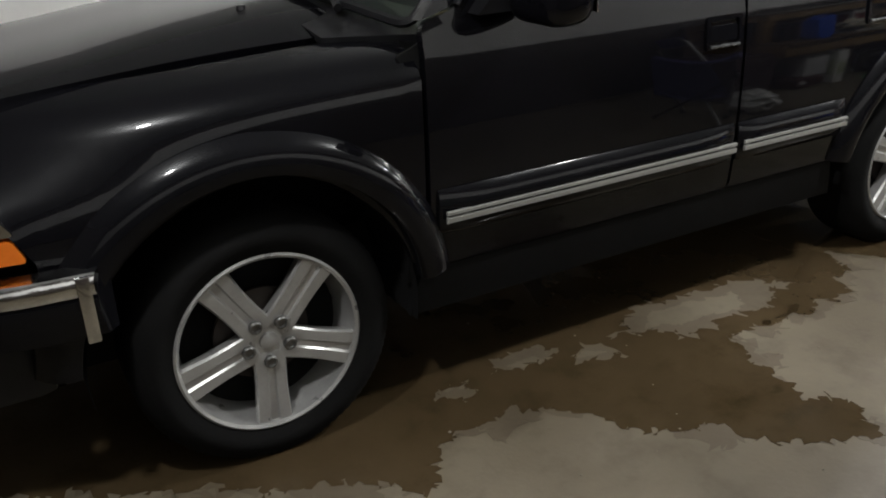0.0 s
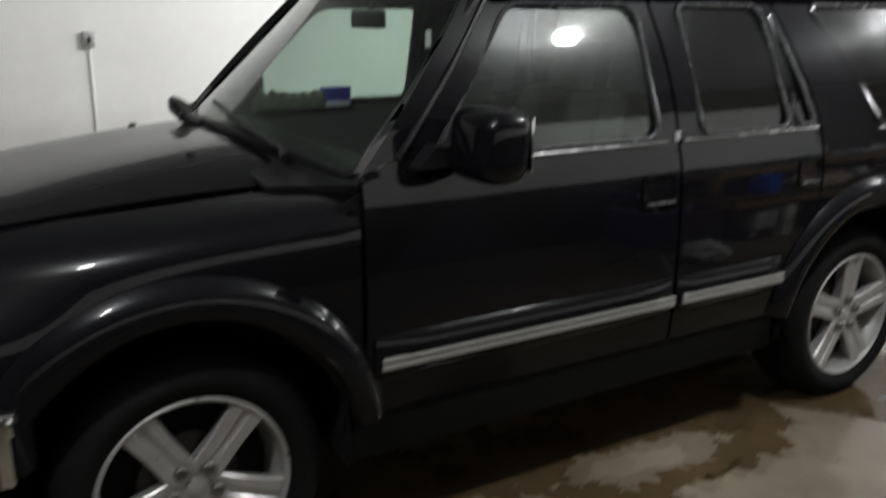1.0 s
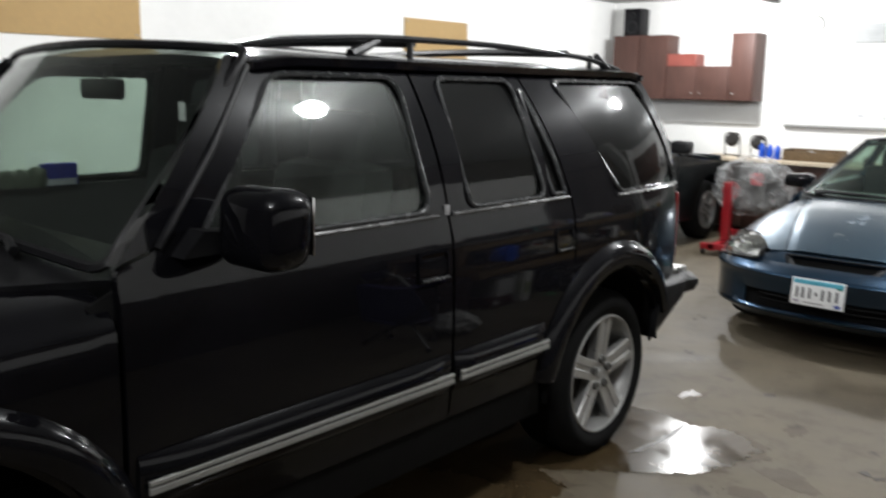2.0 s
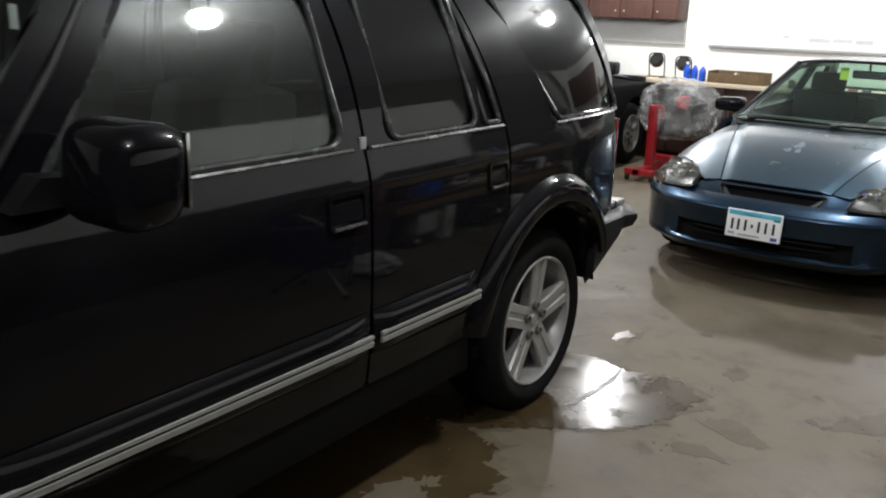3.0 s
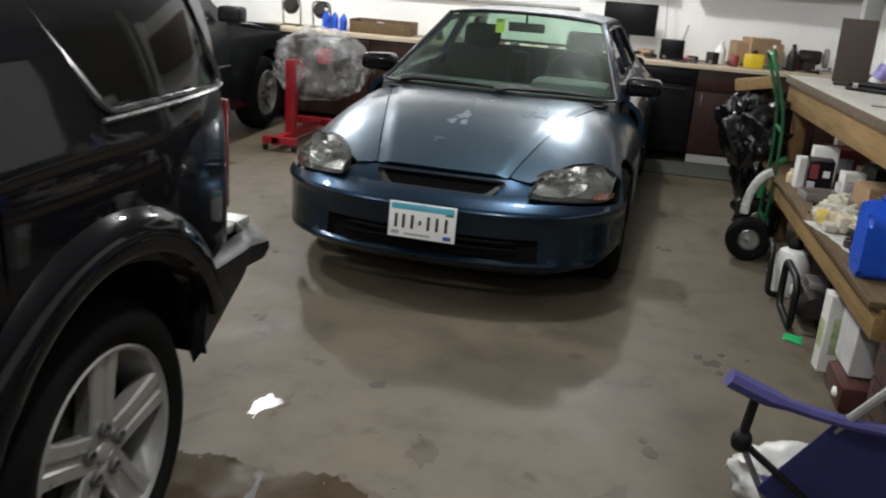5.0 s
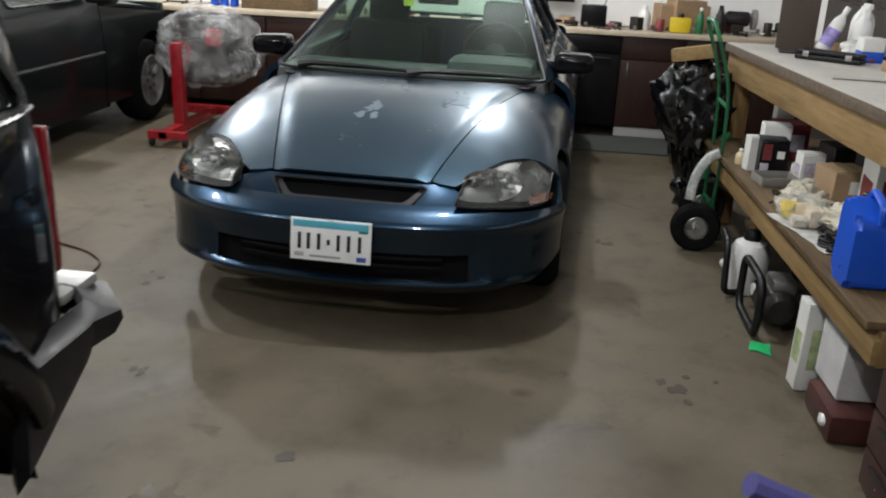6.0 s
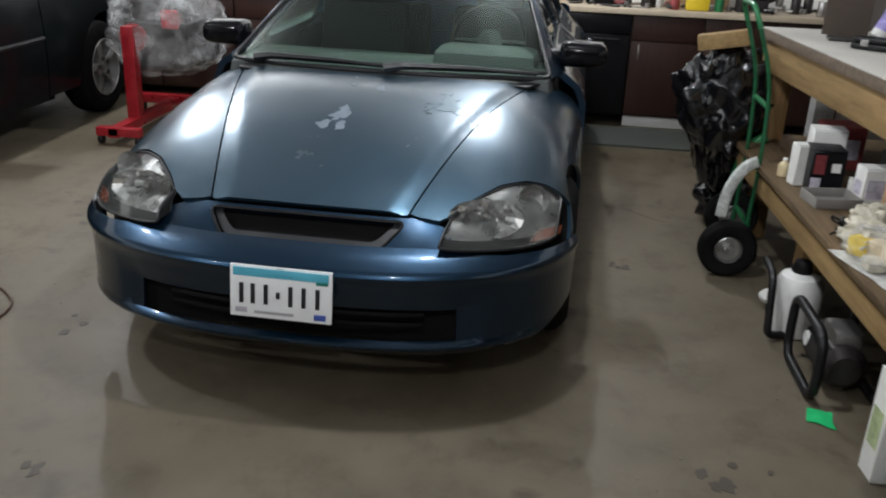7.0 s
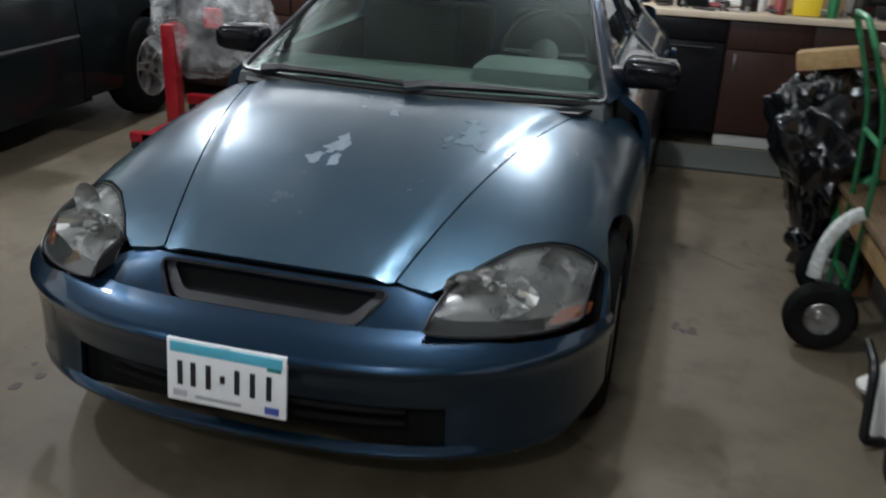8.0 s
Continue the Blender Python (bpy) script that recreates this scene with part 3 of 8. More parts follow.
                x, z = cx + 0.452 * math.cos(t), HUB_Z + 0.02 + 0.452 * math.sin(t)
                rings.append([bm.verts.new((x, y if sgn > 0 else 2 * SC - y, z)) for y in (-0.02, 0.20, 0.36)])
            for a, c in zip(rings, rings[1:]):
                bm.faces.new((a[0], a[1], c[1], c[0]))
                bm.faces.new((a[1], a[2], c[2], c[1]))
            bm.faces.new([r[2] for r in rings])
            part("arch_liner", bm, M_VOID, car)
        # handles: a recess frame with a flap
        for x0, x1, z0, z1, dr in ((1.485, 1.635, 0.945, 1.05, fd), (2.255, 2.375, 0.945, 1.04, rd)):
            bm = B()
            sheet(bm, rounded([(x0, z0), (x1, z0), (x1, z1), (x0, z1)], 0.014, 3), lambda u, v: tuple(Vector(f(u, v)) + Vector((0, -0.007 * sgn, 0))), 0.04, 0.012, [rounded([(x0 + 0.012, z0 + 0.018), (x1 - 0.012, z0 + 0.018), (x1 - 0.012, z1 - 0.012), (x0 + 0.012, z1 - 0.012)], 0.01, 3)], flip)
            h = part("door_handle", bm, M_GLOSSTRIM, dr, "black flap door handle in a recessed frame")
            bm = B()
            sheet(bm, rounded([(x0 + 0.016, z0 + 0.024), (x1 - 0.016, z0 + 0.024), (x1 - 0.016, z1 - 0.03), (x0 + 0.016, z1 - 0.03)], 0.01, 3), lambda u, v: tuple(Vector(f(u, v)) + Vector((0, -0.004 * sgn, 0))), 0.04, 0.01, flip=flip)
            part("handle_flap", bm, M_GLOSSTRIM, dr)
            bm = B()
            tube(bm, [tuple(Vector(f(u, z0 + 0.012)) + Vector((0, -0.010 * sgn, 0))) for u in (x0 + 0.012, (x0 + x1) / 2, x1 - 0.012)], 0.0055, 6)
            part("handle_lip", bm, M_SEAL, dr, "worn grey lower lip of the handle")
        # inside trim of the doors
        bm = B()
        for o in ([(0.56, 0.52), (1.63, 0.52), (1.63, 1.145), (0.70, 1.145), (0.56, 1.08)], [(1.69, 0.52), (2.15, 0.56), (2.33, 0.95), (2.28, 1.145), (1.69, 1.145)]):
            bm = B()
            sheet(bm, o, lambda u, v: tuple(Vector(f(u, v)) + Vector((0, (0.045 + 0.03 * math.sin(math.pi * min(1, max(0, (v - 0.5) / 0.65)))) * sgn, 0))), 0.1, 0.01, flip=flip)
            part("door_trim", bm, M_DOORTRIM, fd if o[0][0] < 1 else rd, "grey inner door trim")
        # door mirror
        mb = B()
        ym = -0.175 if sgn > 0 else 2 * SC + 0.175
        box(mb, 0.71, 0.85, ym - 0.118, ym + 0.118, 1.125, 1.318, 0.066, None, 5)
        for v in mb.verts:
            v.co.x += 0.25 * (v.co.z - 1.22) * 0.3 + 0.15 * abs(v.co.y - ym)
        mr = part("door_mirror", mb, M_BLACK, car, "black door mirror housing", 60)
        mg = B()
        box(mg, 0.868, 0.874, ym - 0.09, ym + 0.09, 1.155, 1.295, 0.002)
        part("mirror_glass", mg, M_CHROME, mr, "mirror glass")
        mk = B()
        y2 = 0.0 if sgn > 0 else 2 * SC
        prism(mk, [(0.64, 1.15), (0.84, 1.15), (0.80, 1.20), (0.70, 1.21)], y2 - 0.07, y2 + 0.03)
        part("mirror_bracket", mk, M_TRIM, mr)
        # roof rail
        yr = 0.235 if sgn > 0 else 2 * SC - 0.235
        bm = B()
        pts = rounded([(0.98, yr, 1.652), (1.16, yr, 1.684), (1.58, yr, 1.712), (2.2, yr, 1.714), (2.86, yr, 1.690), (3.12, yr, 1.648)], 0.16, 6, False)
        tube(bm, pts, 0.011, 8)
        for v in bm.verts:
            v.co.y = yr + (v.co.y - yr) * 1.5
        rl = part("roof_rail", bm, M_TRIM, car, "black roof rail")
        for x0, x1, x2 in ((1.46, 1.585, 1.735), (3.02, 2.93, 2.88)):
            bm = B()
            tube(bm, [(x0, yr, 1.652), (x0 + 0.5 * (x1 - x0), yr, 1.676), (x1, yr, 1.702)], [0.020, 0.017, 0.013], 8)
            part("rail_foot", bm, M_TRIM, rl, "sloped foot of the roof rail")
            bm = B()
            tube(bm, [(x2, yr, 1.650), (x2, yr, 1.700)], 0.012, 8)
            part("rail_post", bm, M_TRIM, rl)
        # lamps and bumper ends
        bm = B()
        ye = lambda x, d=0.0: (suv_side(x, 0.8) + d) if sgn > 0 else 2 * SC - suv_side(x, 0.8) - d
        sheet(bm, rounded([(-0.73, 0.728), (-0.515, 0.728), (-0.54, 0.783), (-0.73, 0.783)], 0.012, 3), lambda u, v: (u, ye(u, -0.006), v), 0.04, 0.03, flip=flip)
        part("turn_signal", bm, M_AMBER, car, "amber front turn signal")
        bm = B()
        sheet(bm, rounded([(-0.73, 0.793), (-0.53, 0.793), (-0.575, 0.862), (-0.73, 0.862)], 0.012, 3), lambda u, v: (u, ye(u, -0.004), v), 0.04, 0.03, flip=flip)
        part("corner_lamp", bm, M_CHROME, car, "clear corner lamp")
        bm = B()
        box(bm, 3.425, 3.45, (0.045 if sgn > 0 else 2 * SC - 0.16), (0.16 if sgn > 0 else 2 * SC - 0.045), 0.76, 1.08, 0.010)
        part("tail_lamp", bm, M_RED, car, "red tail lamp")
        for cx, sp in ((0.0, -93), (WB, 87)):
            wheel(car, cx + 0.012, HUB_Z - 0.010, 0.0 if sgn > 0 else 2 * SC, sgn, sp, 0.366, 0.253, 0.24, True)
    # pale block standing in for the bright end of the belt strip
    bm = B()
    box(bm, 1.638, 1.662, suv_side(1.65, 1.165) - 0.004, suv_side(1.65, 1.165) + 0.004, 1.150, 1.182, 0.001)
    part("belt_strip_end", bm, plain("pale_strip_end", (0.22, 0.22, 0.22), 0.4), car, "small pale end of the belt strip at the foot of the door pillar")
    # roof
    bm = B()

    def roof(x, y):
        t = (y - SC) / 0.72
        k = max(0.0, (1.18 - x) / 0.25)
        k2 = max(0.0, (x - 3.0) / 0.3)
        return (x, y, 1.672 - 0.04 * abs(t) ** 3.5 - 0.035 * k * k - 0.05 * k2 * k2)
    sheet(bm, rounded([(0.975, 0.118), (3.19, 0.118), (3.28, SC), (3.19, 2 * SC - 0.118), (0.975, 2 * SC - 0.118), (0.90, SC)], 0.05), roof, 0.09, 0.025)
    part("roof", bm, M_BLACK, car, "black roof with white ceiling reflections")
    for xb in (1.75, 2.7):
        bm = B()
        tube(bm, [(xb, 0.235 + (2 * SC - 0.47) * k / 8, 1.700 + 0.012 * math.sin(math.pi * k / 8)) for k in range(9)], 0.016, 8)
        part("roof_crossbar", bm, M_TRIM, car, "black roof crossbar")
    # bonnet
    bm = B()
    g = 0.205
    sheet(bm, rounded([(-0.70, g + 0.06), (0.30, g), (0.40, g + 0.02), (0.30, SC), (0.40, 2 * SC - g - 0.02), (0.30, 2 * SC - g), (-0.70, 2 * SC - g - 0.06), (-0.76, SC)], 0.04), lambda x, y: (x, y, hood_z(x, y)), 0.07, 0.02)
    part("bonnet", bm, M_BLACK, car, "black bonnet reflecting the white wall")
    bm = B()
    sheet(bm, [(0.30, 0.17), (0.56, 0.06), (0.50, SC), (0.56, 2 * SC - 0.06), (0.30, 2 * SC - 0.17), (0.22, SC)], lambda x, y: (x, y, 1.060 + 0.125 * (1 - ((y - SC) / 0.8) ** 2) + 0.1 * (x - 0.3)), 0.09, 0.02)
    part("cowl", bm, M_TRIM, car, "matt black cowl under the windscreen")
    # windscreen and its frame
    def screen(u, v):
        t = (u - SC) / 0.72
        base, head = 0.50 - 0.16 * (1 - t * t), 1.0 - 0.10 * (1 - t * t)
        yy = SC + (u - SC) * (1.06 - 0.10 * v)
        return (base + (head - base) * v, yy, 1.108 + 0.085 * (1 - t * t) * (1 - v) + 0.02 * (1 - t * t) * v + (1.655 - 1.108) * v)
    so = rounded([(SC - 0.72, 0.02), (SC + 0.72, 0.02), (SC + 0.72, 0.985), (SC - 0.72, 0.985)], 0.05)
    bm = B()
    sheet(bm, so, screen, 0.1, 0.005, flip=True)
    ws = part("windscreen", bm, M_CLEARG, car, "clear green-tinted windscreen")
    ws.visible_shadow = False
    bm = B()
    tube(bm, [screen(*p) for p in resample(so, 0.1)], 0.014, 6, closed=True)
    part("windscreen_seal", bm, M_TRIM, car)
    for k, (ya, yb) in enumerate(((0.28, 0.78), (0.95, 1.42))):
        bm = B()
        a, c = Vector(screen(ya, 0.01)) + Vector((-0.05, 0, 0.012)), Vector(screen(yb, 0.10)) + Vector((-0.02, 0, 0.015))
        tube(bm, [a, a + Vector((0.01, 0.05, 0.02)), (a + c) / 2 + Vector((-0.015, 0, 0.012)), c], [0.014, 0.011, 0.008, 0.006], 6)
        tube(bm, [(a + c) / 2 + (a - c) * 0.35 + Vector((0, 0, 0.004)), c + (c - a) * 0.12], 0.008, 5)
        part("wiper", bm, M_TRIM, car, "black wiper arm")
    bm = B()
    tube(bm, [(0.33, 0.86, 1.185), (0.31, 0.97, 1.200), (0.30, 1.04, 1.232), (0.305, 1.09, 1.248), (0.345, 1.17, 1.238), (0.40, 1.27, 1.215)], [0.012, 0.020, 0.026, 0.022, 0.014, 0.009], 7)
    part("wiper_pivot", bm, M_TRIM, car, "black wiper pivot and spring arm")
    for yw in (0.45, 1.2):
        bm = B()
        lathe(bm, [(0.014, 0), (0.012, 0.012), (0.0001, 0.014)], Matrix.Translation((0.18, yw, hood_z(0.18, yw) - 0.002)), 10)
        part("washer_nozzle", bm, M_TRIM, car)
    # front end
    bm = B()
    box(bm, -0.78, -0.70, 0.10, 2 * SC - 0.10, 0.72, 0.97, 0.02)
    gr = part("grille", bm, M_TRIM, car, "black front grille")
    for zz in (0.78, 0.845, 0.91):
        bm = B()
        box(bm, -0.80, -0.775, 0.40, 2 * SC - 0.40, zz - 0.012, zz + 0.012, 0.004)
        part("grille_bar", bm, M_CHROME, gr, "chrome grille bar")
    for yy in (0.25, 2 * SC - 0.25):
        bm = B()
        box(bm, -0.80, -0.76, yy - 0.13, yy + 0.13, 0.77, 0.94, 0.015)
        part("headlamp", bm, M_CHROME, car, "clear rectangular headlamp")
    bm = B()
    bar = rounded([(-0.385, -0.075), (-0.60, -0.06), (-0.86, 0.12), (-0.90, SC), (-0.86, 2 * SC - 0.12), (-0.60, 2 * SC + 0.06), (-0.385, 2 * SC + 0.075)], 0.12, 5, False)
    rows = []
    for i, (x, y) in enumerate(bar):
        dirn = Vector((x - 0.3, (y - SC) * 1.0)).normalized()
        e = 1.0 if 0 < i < len(bar) - 1 else 0.97
        rows.append([bm.verts.new((x - dirn.x * d, y - dirn.y * d, z)) for d, z in ((0.05, 0.535), (0.0, 0.54), (-0.014, 0.60), (-0.014, 0.65), (0.004, 0.69), (0.05, 0.697))])
    for a, c in zip(rows, rows[1:]):
        for j in range(5):
            bm.faces.new((a[j], c[j], c[j + 1], a[j + 1]))
        bm.faces.new((a[5], c[5], c[0], a[0]))
    bm.faces.new(rows[0])
    bm.faces.new(rows[-1])
    bmesh.ops.recalc_face_normals(bm, faces=bm.faces)
    fb = part("front_bumper", bm, M_GLOSSTRIM, car, "black front bumper with a chrome edge")
    bm = B()
    rows = []
    for x, y in bar:
        d = Vector((x - 0.3, y - SC)).normalized()
        rows.append([bm.verts.new((x + d.x * o, y + d.y * o, z)) for o, z in ((0.016, 0.648), (0.022, 0.658), (0.022, 0.685), (0.010, 0.700), (-0.05, 0.704))])
    for a, c in zip(rows, rows[1:]):
        for j in range(4):
            bm.faces.new((a[j], c[j], c[j + 1], a[j + 1]))
    bmesh.ops.recalc_face_normals(bm, faces=bm.faces)
    part("chrome_edge", bm, M_BUMPCHROME, fb, "chrome bumper edge")
    for ya in (-0.095, 2 * SC + 0.095):
        bm = B()
        box(bm, -0.437, -0.405, ya - 0.008, ya + 0.008, 0.535, 0.70, 0.007)
        part("chrome_end", bm, M_BUMPCHROME, fb, "chrome bumper end")
    bm = B()
    box(bm, -0.80, -0.50, 0.05, 2 * SC - 0.05, 0.34, 0.60, 0.05)
    part("front_valance", bm, M_TRIM, car, "black front valance")
    # rear end
    bm = B()
    sheet(bm, rounded([(0.09, 0.62), (2 * SC - 0.09, 0.62), (2 * SC - 0.09, 1.10), (2 * SC - 0.24, 1.60), (0.24, 1.60), (0.09, 1.10)], 0.05), lambda y, z: (3.43 - 0.48 * max(0, z - 1.12) - 0.03 * ((y - SC) / 0.7) ** 2, y, z), 0.1, 0.03)
    part("tailgate", bm, M_BLACK, car, "black tailgate")
    bm = B()
    hw = 0.80
    lerp_x = lambda x: -0.05 + 0.64 * min(0.28, x - 3.12) + 0.6 * max(0.0, x - 3.40)
    sec = [(0.46, 0.02), (0.50, 0.15), (0.60, 0.185), (0.665, 0.18), (0.675, 0.10), (0.70, 0.04)]
    rows = []
    pl = rounded([(3.12, 0.0), (3.40, 0.0), (3.47, 0.05), (3.52, SC), (3.47, 2 * SC - 0.05), (3.40, 2 * SC), (3.12, 2 * SC)], 0.05, 4, False)
    for i, (x, y) in enumerate(pl):
        side = -1 if y < SC else 1
        nx, ny = (0.0, float(side)) if x < 3.40 else ((0.6, 0.8 * side) if x < 3.46 else (1.0, 0.12 * side))
        k = 0.25 if x < 3.40 else (0.55 if x < 3.46 else 0.85)
        rows.append([bm.verts.new((x + nx * o * k, y + ny * o * k, z + lerp_x(x) * max(0.0, 0.665 - z) / 0.205)) for z, o in sec])
    for a, c in zip(rows, rows[1:]):
        for j in range(len(sec) - 1):
            bm.faces.new((a[j], c[j], c[j + 1], a[j + 1]))
    bm.faces.new(rows[0])
    bm.faces.new(rows[-1])
    bmesh.ops.recalc_face_normals(bm, faces=bm.faces)
    bmesh.ops.solidify(bm, geom=bm.faces[:], thickness=0.02)
    rb = part("rear_bumper", bm, M_TRIM, car, "black rear bumper with a bright top edge")
    bm = B()
    box(bm, 3.44, 3.60, 0.05, 2 * SC - 0.05, 0.672, 0.698, 0.01)
    part("bumper_step", bm, M_STRIP, rb, "chrome bumper step")
    # underside
    bm = B()
    box(bm, -0.55, 3.35, 0.28, 2 * SC - 0.28, 0.27, 0.52, 0.03)
    box(bm, 0.45, 2.25, 0.02, 2 * SC - 0.02, 0.33, 0.44, 0.02)
    for cx in (0.0, WB):
        tube(bm, [(cx, 0.1, HUB_Z), (cx, 2 * SC - 0.1, HUB_Z)], 0.05, 10)
    part("underbody", bm, M_VOID, car, "dark underbody and axles")
    # cabin
    bm = B()
    box(bm, 0.42, 0.80, 0.12, 2 * SC - 0.12, 0.80, 1.10, 0.05)
    part("dashboard", bm, M_DASH, car, "dark dashboard")
    bm = B()
    lathe(bm, [(0.185, -0.012), (0.197, 0.0), (0.185, 0.012), (0.173, 0.0)], Matrix.Translation((0.86, 0.42, 1.07)) @ Euler((0, radians(-62), 0)).to_matrix().to_4x4(), 28, True)
    part("steering_wheel", bm, M_TRIM, car, "black steering wheel")
    bm = B()
    sheet(bm, [(0.16 + 0.04, 0.60), (2 * SC - 0.2, 0.60), (2 * SC - 0.2, 3.15), (0.2, 3.15)], lambda y, x: (max(x, 1.0), y, 1.625), 0.3, 0.01)
    part("headliner", bm, M_SEAT, car)
    for yy, xx in ((0.42, 1.40), (1.24, 1.40), (0.42, 2.35), (0.83, 2.35), (1.24, 2.35)):
        bm = B()
        box(bm, xx - 0.42, xx + 0.10, yy - 0.25, yy + 0.25, 0.66, 0.84, 0.06)
        if xx > 2.0:
            box(bm, xx + 0.12, xx + 0.62, yy - 0.24, yy + 0.24, 0.70, 0.84, 0.05)
        else:
            box(bm, xx - 0.02, xx + 0.14, yy - 0.24, yy + 0.24, 0.72, 1.30, 0.06, None)
            box(bm, xx + 0.03, xx + 0.12, yy - 0.13, yy + 0.13, 1.29, 1.47, 0.04)
        for v in bm.verts:
            if v.co.z > 0.85:
                v.co.x += 0.22 * (v.co.z - 0.85)
        part("seat", bm, M_SEAT, car, "grey cloth car seat" if xx < 2 else "grey cloth rear seat folded flat")
    bm = B()
    box(bm, 0.93, 0.955, 0.70, 0.95, 1.50, 1.565, 0.02)
    tube(bm, [(0.95, SC, 1.56), (0.99, SC, 1.63)], 0.008, 6)
    part("rear_view_mirror", bm, M_TRIM, car, "black rear-view mirror")
    bm = B()
    box(bm, 1.08, 1.22, 1.565, 1.60, 1.147, 1.235, 0.006)
    bc = part("blue_box", bm, plain("blue_card", (0.02, 0.03, 0.30), 0.5), car, "small blue box on the door sill")
    bm = B()
    box(bm, 1.09, 1.21, 1.560, 1.5645, 1.15, 1.175, 0.001)
    part("box_label", bm, plain("pale_label", (0.5, 0.52, 0.55), 0.5), bc, "pale label")
    bm = B()
    box(bm, 0.855, 0.858, 0.235, 0.265, 1.455, 1.505, 0.001)
    part("white_sticker", bm, plain("white_sticker", (0.75, 0.75, 0.74), 0.5), car, "small white sticker inside the windscreen")
    for i in range(6):
        bm = B()
        q = random.uniform
        xx = 0.80 + 0.05 * i
        lathe(bm, [(0.0001, 0.0), (0.05, 0.004), (0.055, 0.03), (0.035, 0.06), (0.0001, 0.07 + q(0.0, 0.03))], Matrix.Translation((xx, 1.575, 1.146)), 9)
        for v in bm.verts:
            v.co += Vector((0.03, 0.012, 0.02)) * noise.noise(v.co * 22 + Vector((i, 0, 0)))
            v.co.z = max(v.co.z, 1.146)
            v.co.y = 1.575 + (v.co.y - 1.575) * 0.6
        part("crumpled_cloth", bm, plain("crumpled_paper", (0.10, 0.12, 0.085), 0.8, 0, 0.3, 30), car, "crumpled grey-green cloth heaped inside the window")
    return car


suv()

# ---------------------------------------------------------------- the blue sedan
KC, KW, KN = -0.237, 0.848, 2.5


def nose_plan(dy):
    q = min(abs(dy) / KW, 0.9995)
    return 5.5 - 0.70 * (1 - q ** KN) ** (1 / KN)


def half_width(x):
    if x >= 5.5:
        return KW
    q = min(1.0, (5.5 - x) / 0.70)
    return max(0.05, KW * (1 - q ** KN) ** (1 / KN))


def top_z(x):
    u = min(1.0, max(0.0, (x - 5.02) / 1.07))
    return 0.570 + 0.248 * (1 - (1 - u) ** 2.0)


def squareness(x):
    return 3.3 + 0.5 * min(1.0, max(0.0, (x - 5.22) / 0.55)) + 0.9 * min(1.0, max(0.0, (x - 5.9) / 0.45))


def bonnet_z(x, dy):
    q, n = min(0.999, abs(dy) / half_width(x)), squareness(x)
    return 0.35 + (top_z(x) - 0.35) * (1 - q ** n) ** (1 / n)


def gap_dy(x):
    return 0.318 + (x - 5.05) / 1.07 * 0.285


def lerp_table(t, table):
    if t <= table[0][0]:
        return table[0][1]
    for (a, p), (c, q) in zip(table, table[1:]):
        if t <= c:
            return p + (q - p) * (t - a) / (c - a)
    return table[-1][1]


BUMPER = [(0.16, 0.10), (0.20, 0.060), (0.211, 0.026), (0.223, 0.016), (0.230, 0.015), (0.237, 0.022), (0.245, 0.038), (0.35, 0.046), (0.385, 0.030), (0.43, 0.015), (0.452, 0.003), (0.461, 0.0), (0.472, 0.006), (0.49, 0.030), (0.51, 0.060), (0.53, 0.11)]


def bumper_f(th, z):
    a = math.radians(88 * th)
    s, c = math.sin(a), math.cos(a)
    o = lerp_table(z, BUMPER)
    side = min(1.0, max(0.0, (abs(th) - 0.36) / 0.08))
    if 0.221 < z < 0.43:
        o += side * (0.018 - o) * 0.8
    o *= 0.3 + 0.7 * c
    dy = math.copysign((KW + 0.016) * abs(s) ** 0.76, s) - o * s
    x = 5.5 - 0.70 * max(c, 1e-4) ** 0.76 + o * c
    return (x, KC + dy, z)


def fender_f(sgn):
    def f(x, q):
        w = half_width(x)
        if q >= 0:
            ph = min(q, 1.0) * math.pi / 2
            dy, z = w * max(0.0, math.cos(ph)) ** (2 / squareness(x)), 0.35 + (top_z(x) - 0.35) * math.sin(ph) ** (2 / squareness(x))
        else:
            dy, z = w - 0.05 * q * q, 0.35 + q * 0.4
        return (x, KC + sgn * dy, z)
    return f


def q_of(x, dy):
    return math.acos(min(1.0, (dy / half_width(x)) ** (squareness(x) / 2))) / (math.pi / 2)


LAMP_EDGE = [(0.40, 5.01), (0.43, 5.045), (0.50, 5.155), (0.58, 5.258), (0.66, 5.324), (0.72, 5.355), (0.78, 5.375), (0.81, 5.380)]


def lens_f(sgn):
    """The lamp's face, from its foot on the bumper (v = 0) to its seam with the fender (v = 1)."""
    def f(dy, v):
        xt = lerp_table(dy, LAMP_EDGE)
        zt = bonnet_z(xt, dy) - 0.002
        e = max(0.0, (dy - 0.4) / 0.4)
        xb, zb = nose_plan(dy) + 0.055 - 0.025 * e, 0.534 - 0.028 * e
        k = 0.035 * math.sin(math.pi * min(1, max(0, v)))
        return (xb + (xt - xb) * v - k * 0.8, KC + sgn * dy, zb + (zt - zb) * v + k * 0.45)
    return f


def side_f(sgn):
    def f(x, z):
        if z < 0.86:
            dy = KW - 0.012 * ((z - 0.55) / 0.3) ** 2 - (0.147 * ((z - 0.70) / 0.16) ** 2 if z > 0.70 else 0)
        else:
            dy = KW - 0.160 - 0.53 * (z - 0.86)
        if x > 8.3:
            dy -= 0.35 * (x - 8.3) ** 2
        return (x, KC + sgn * dy, z)
    return f


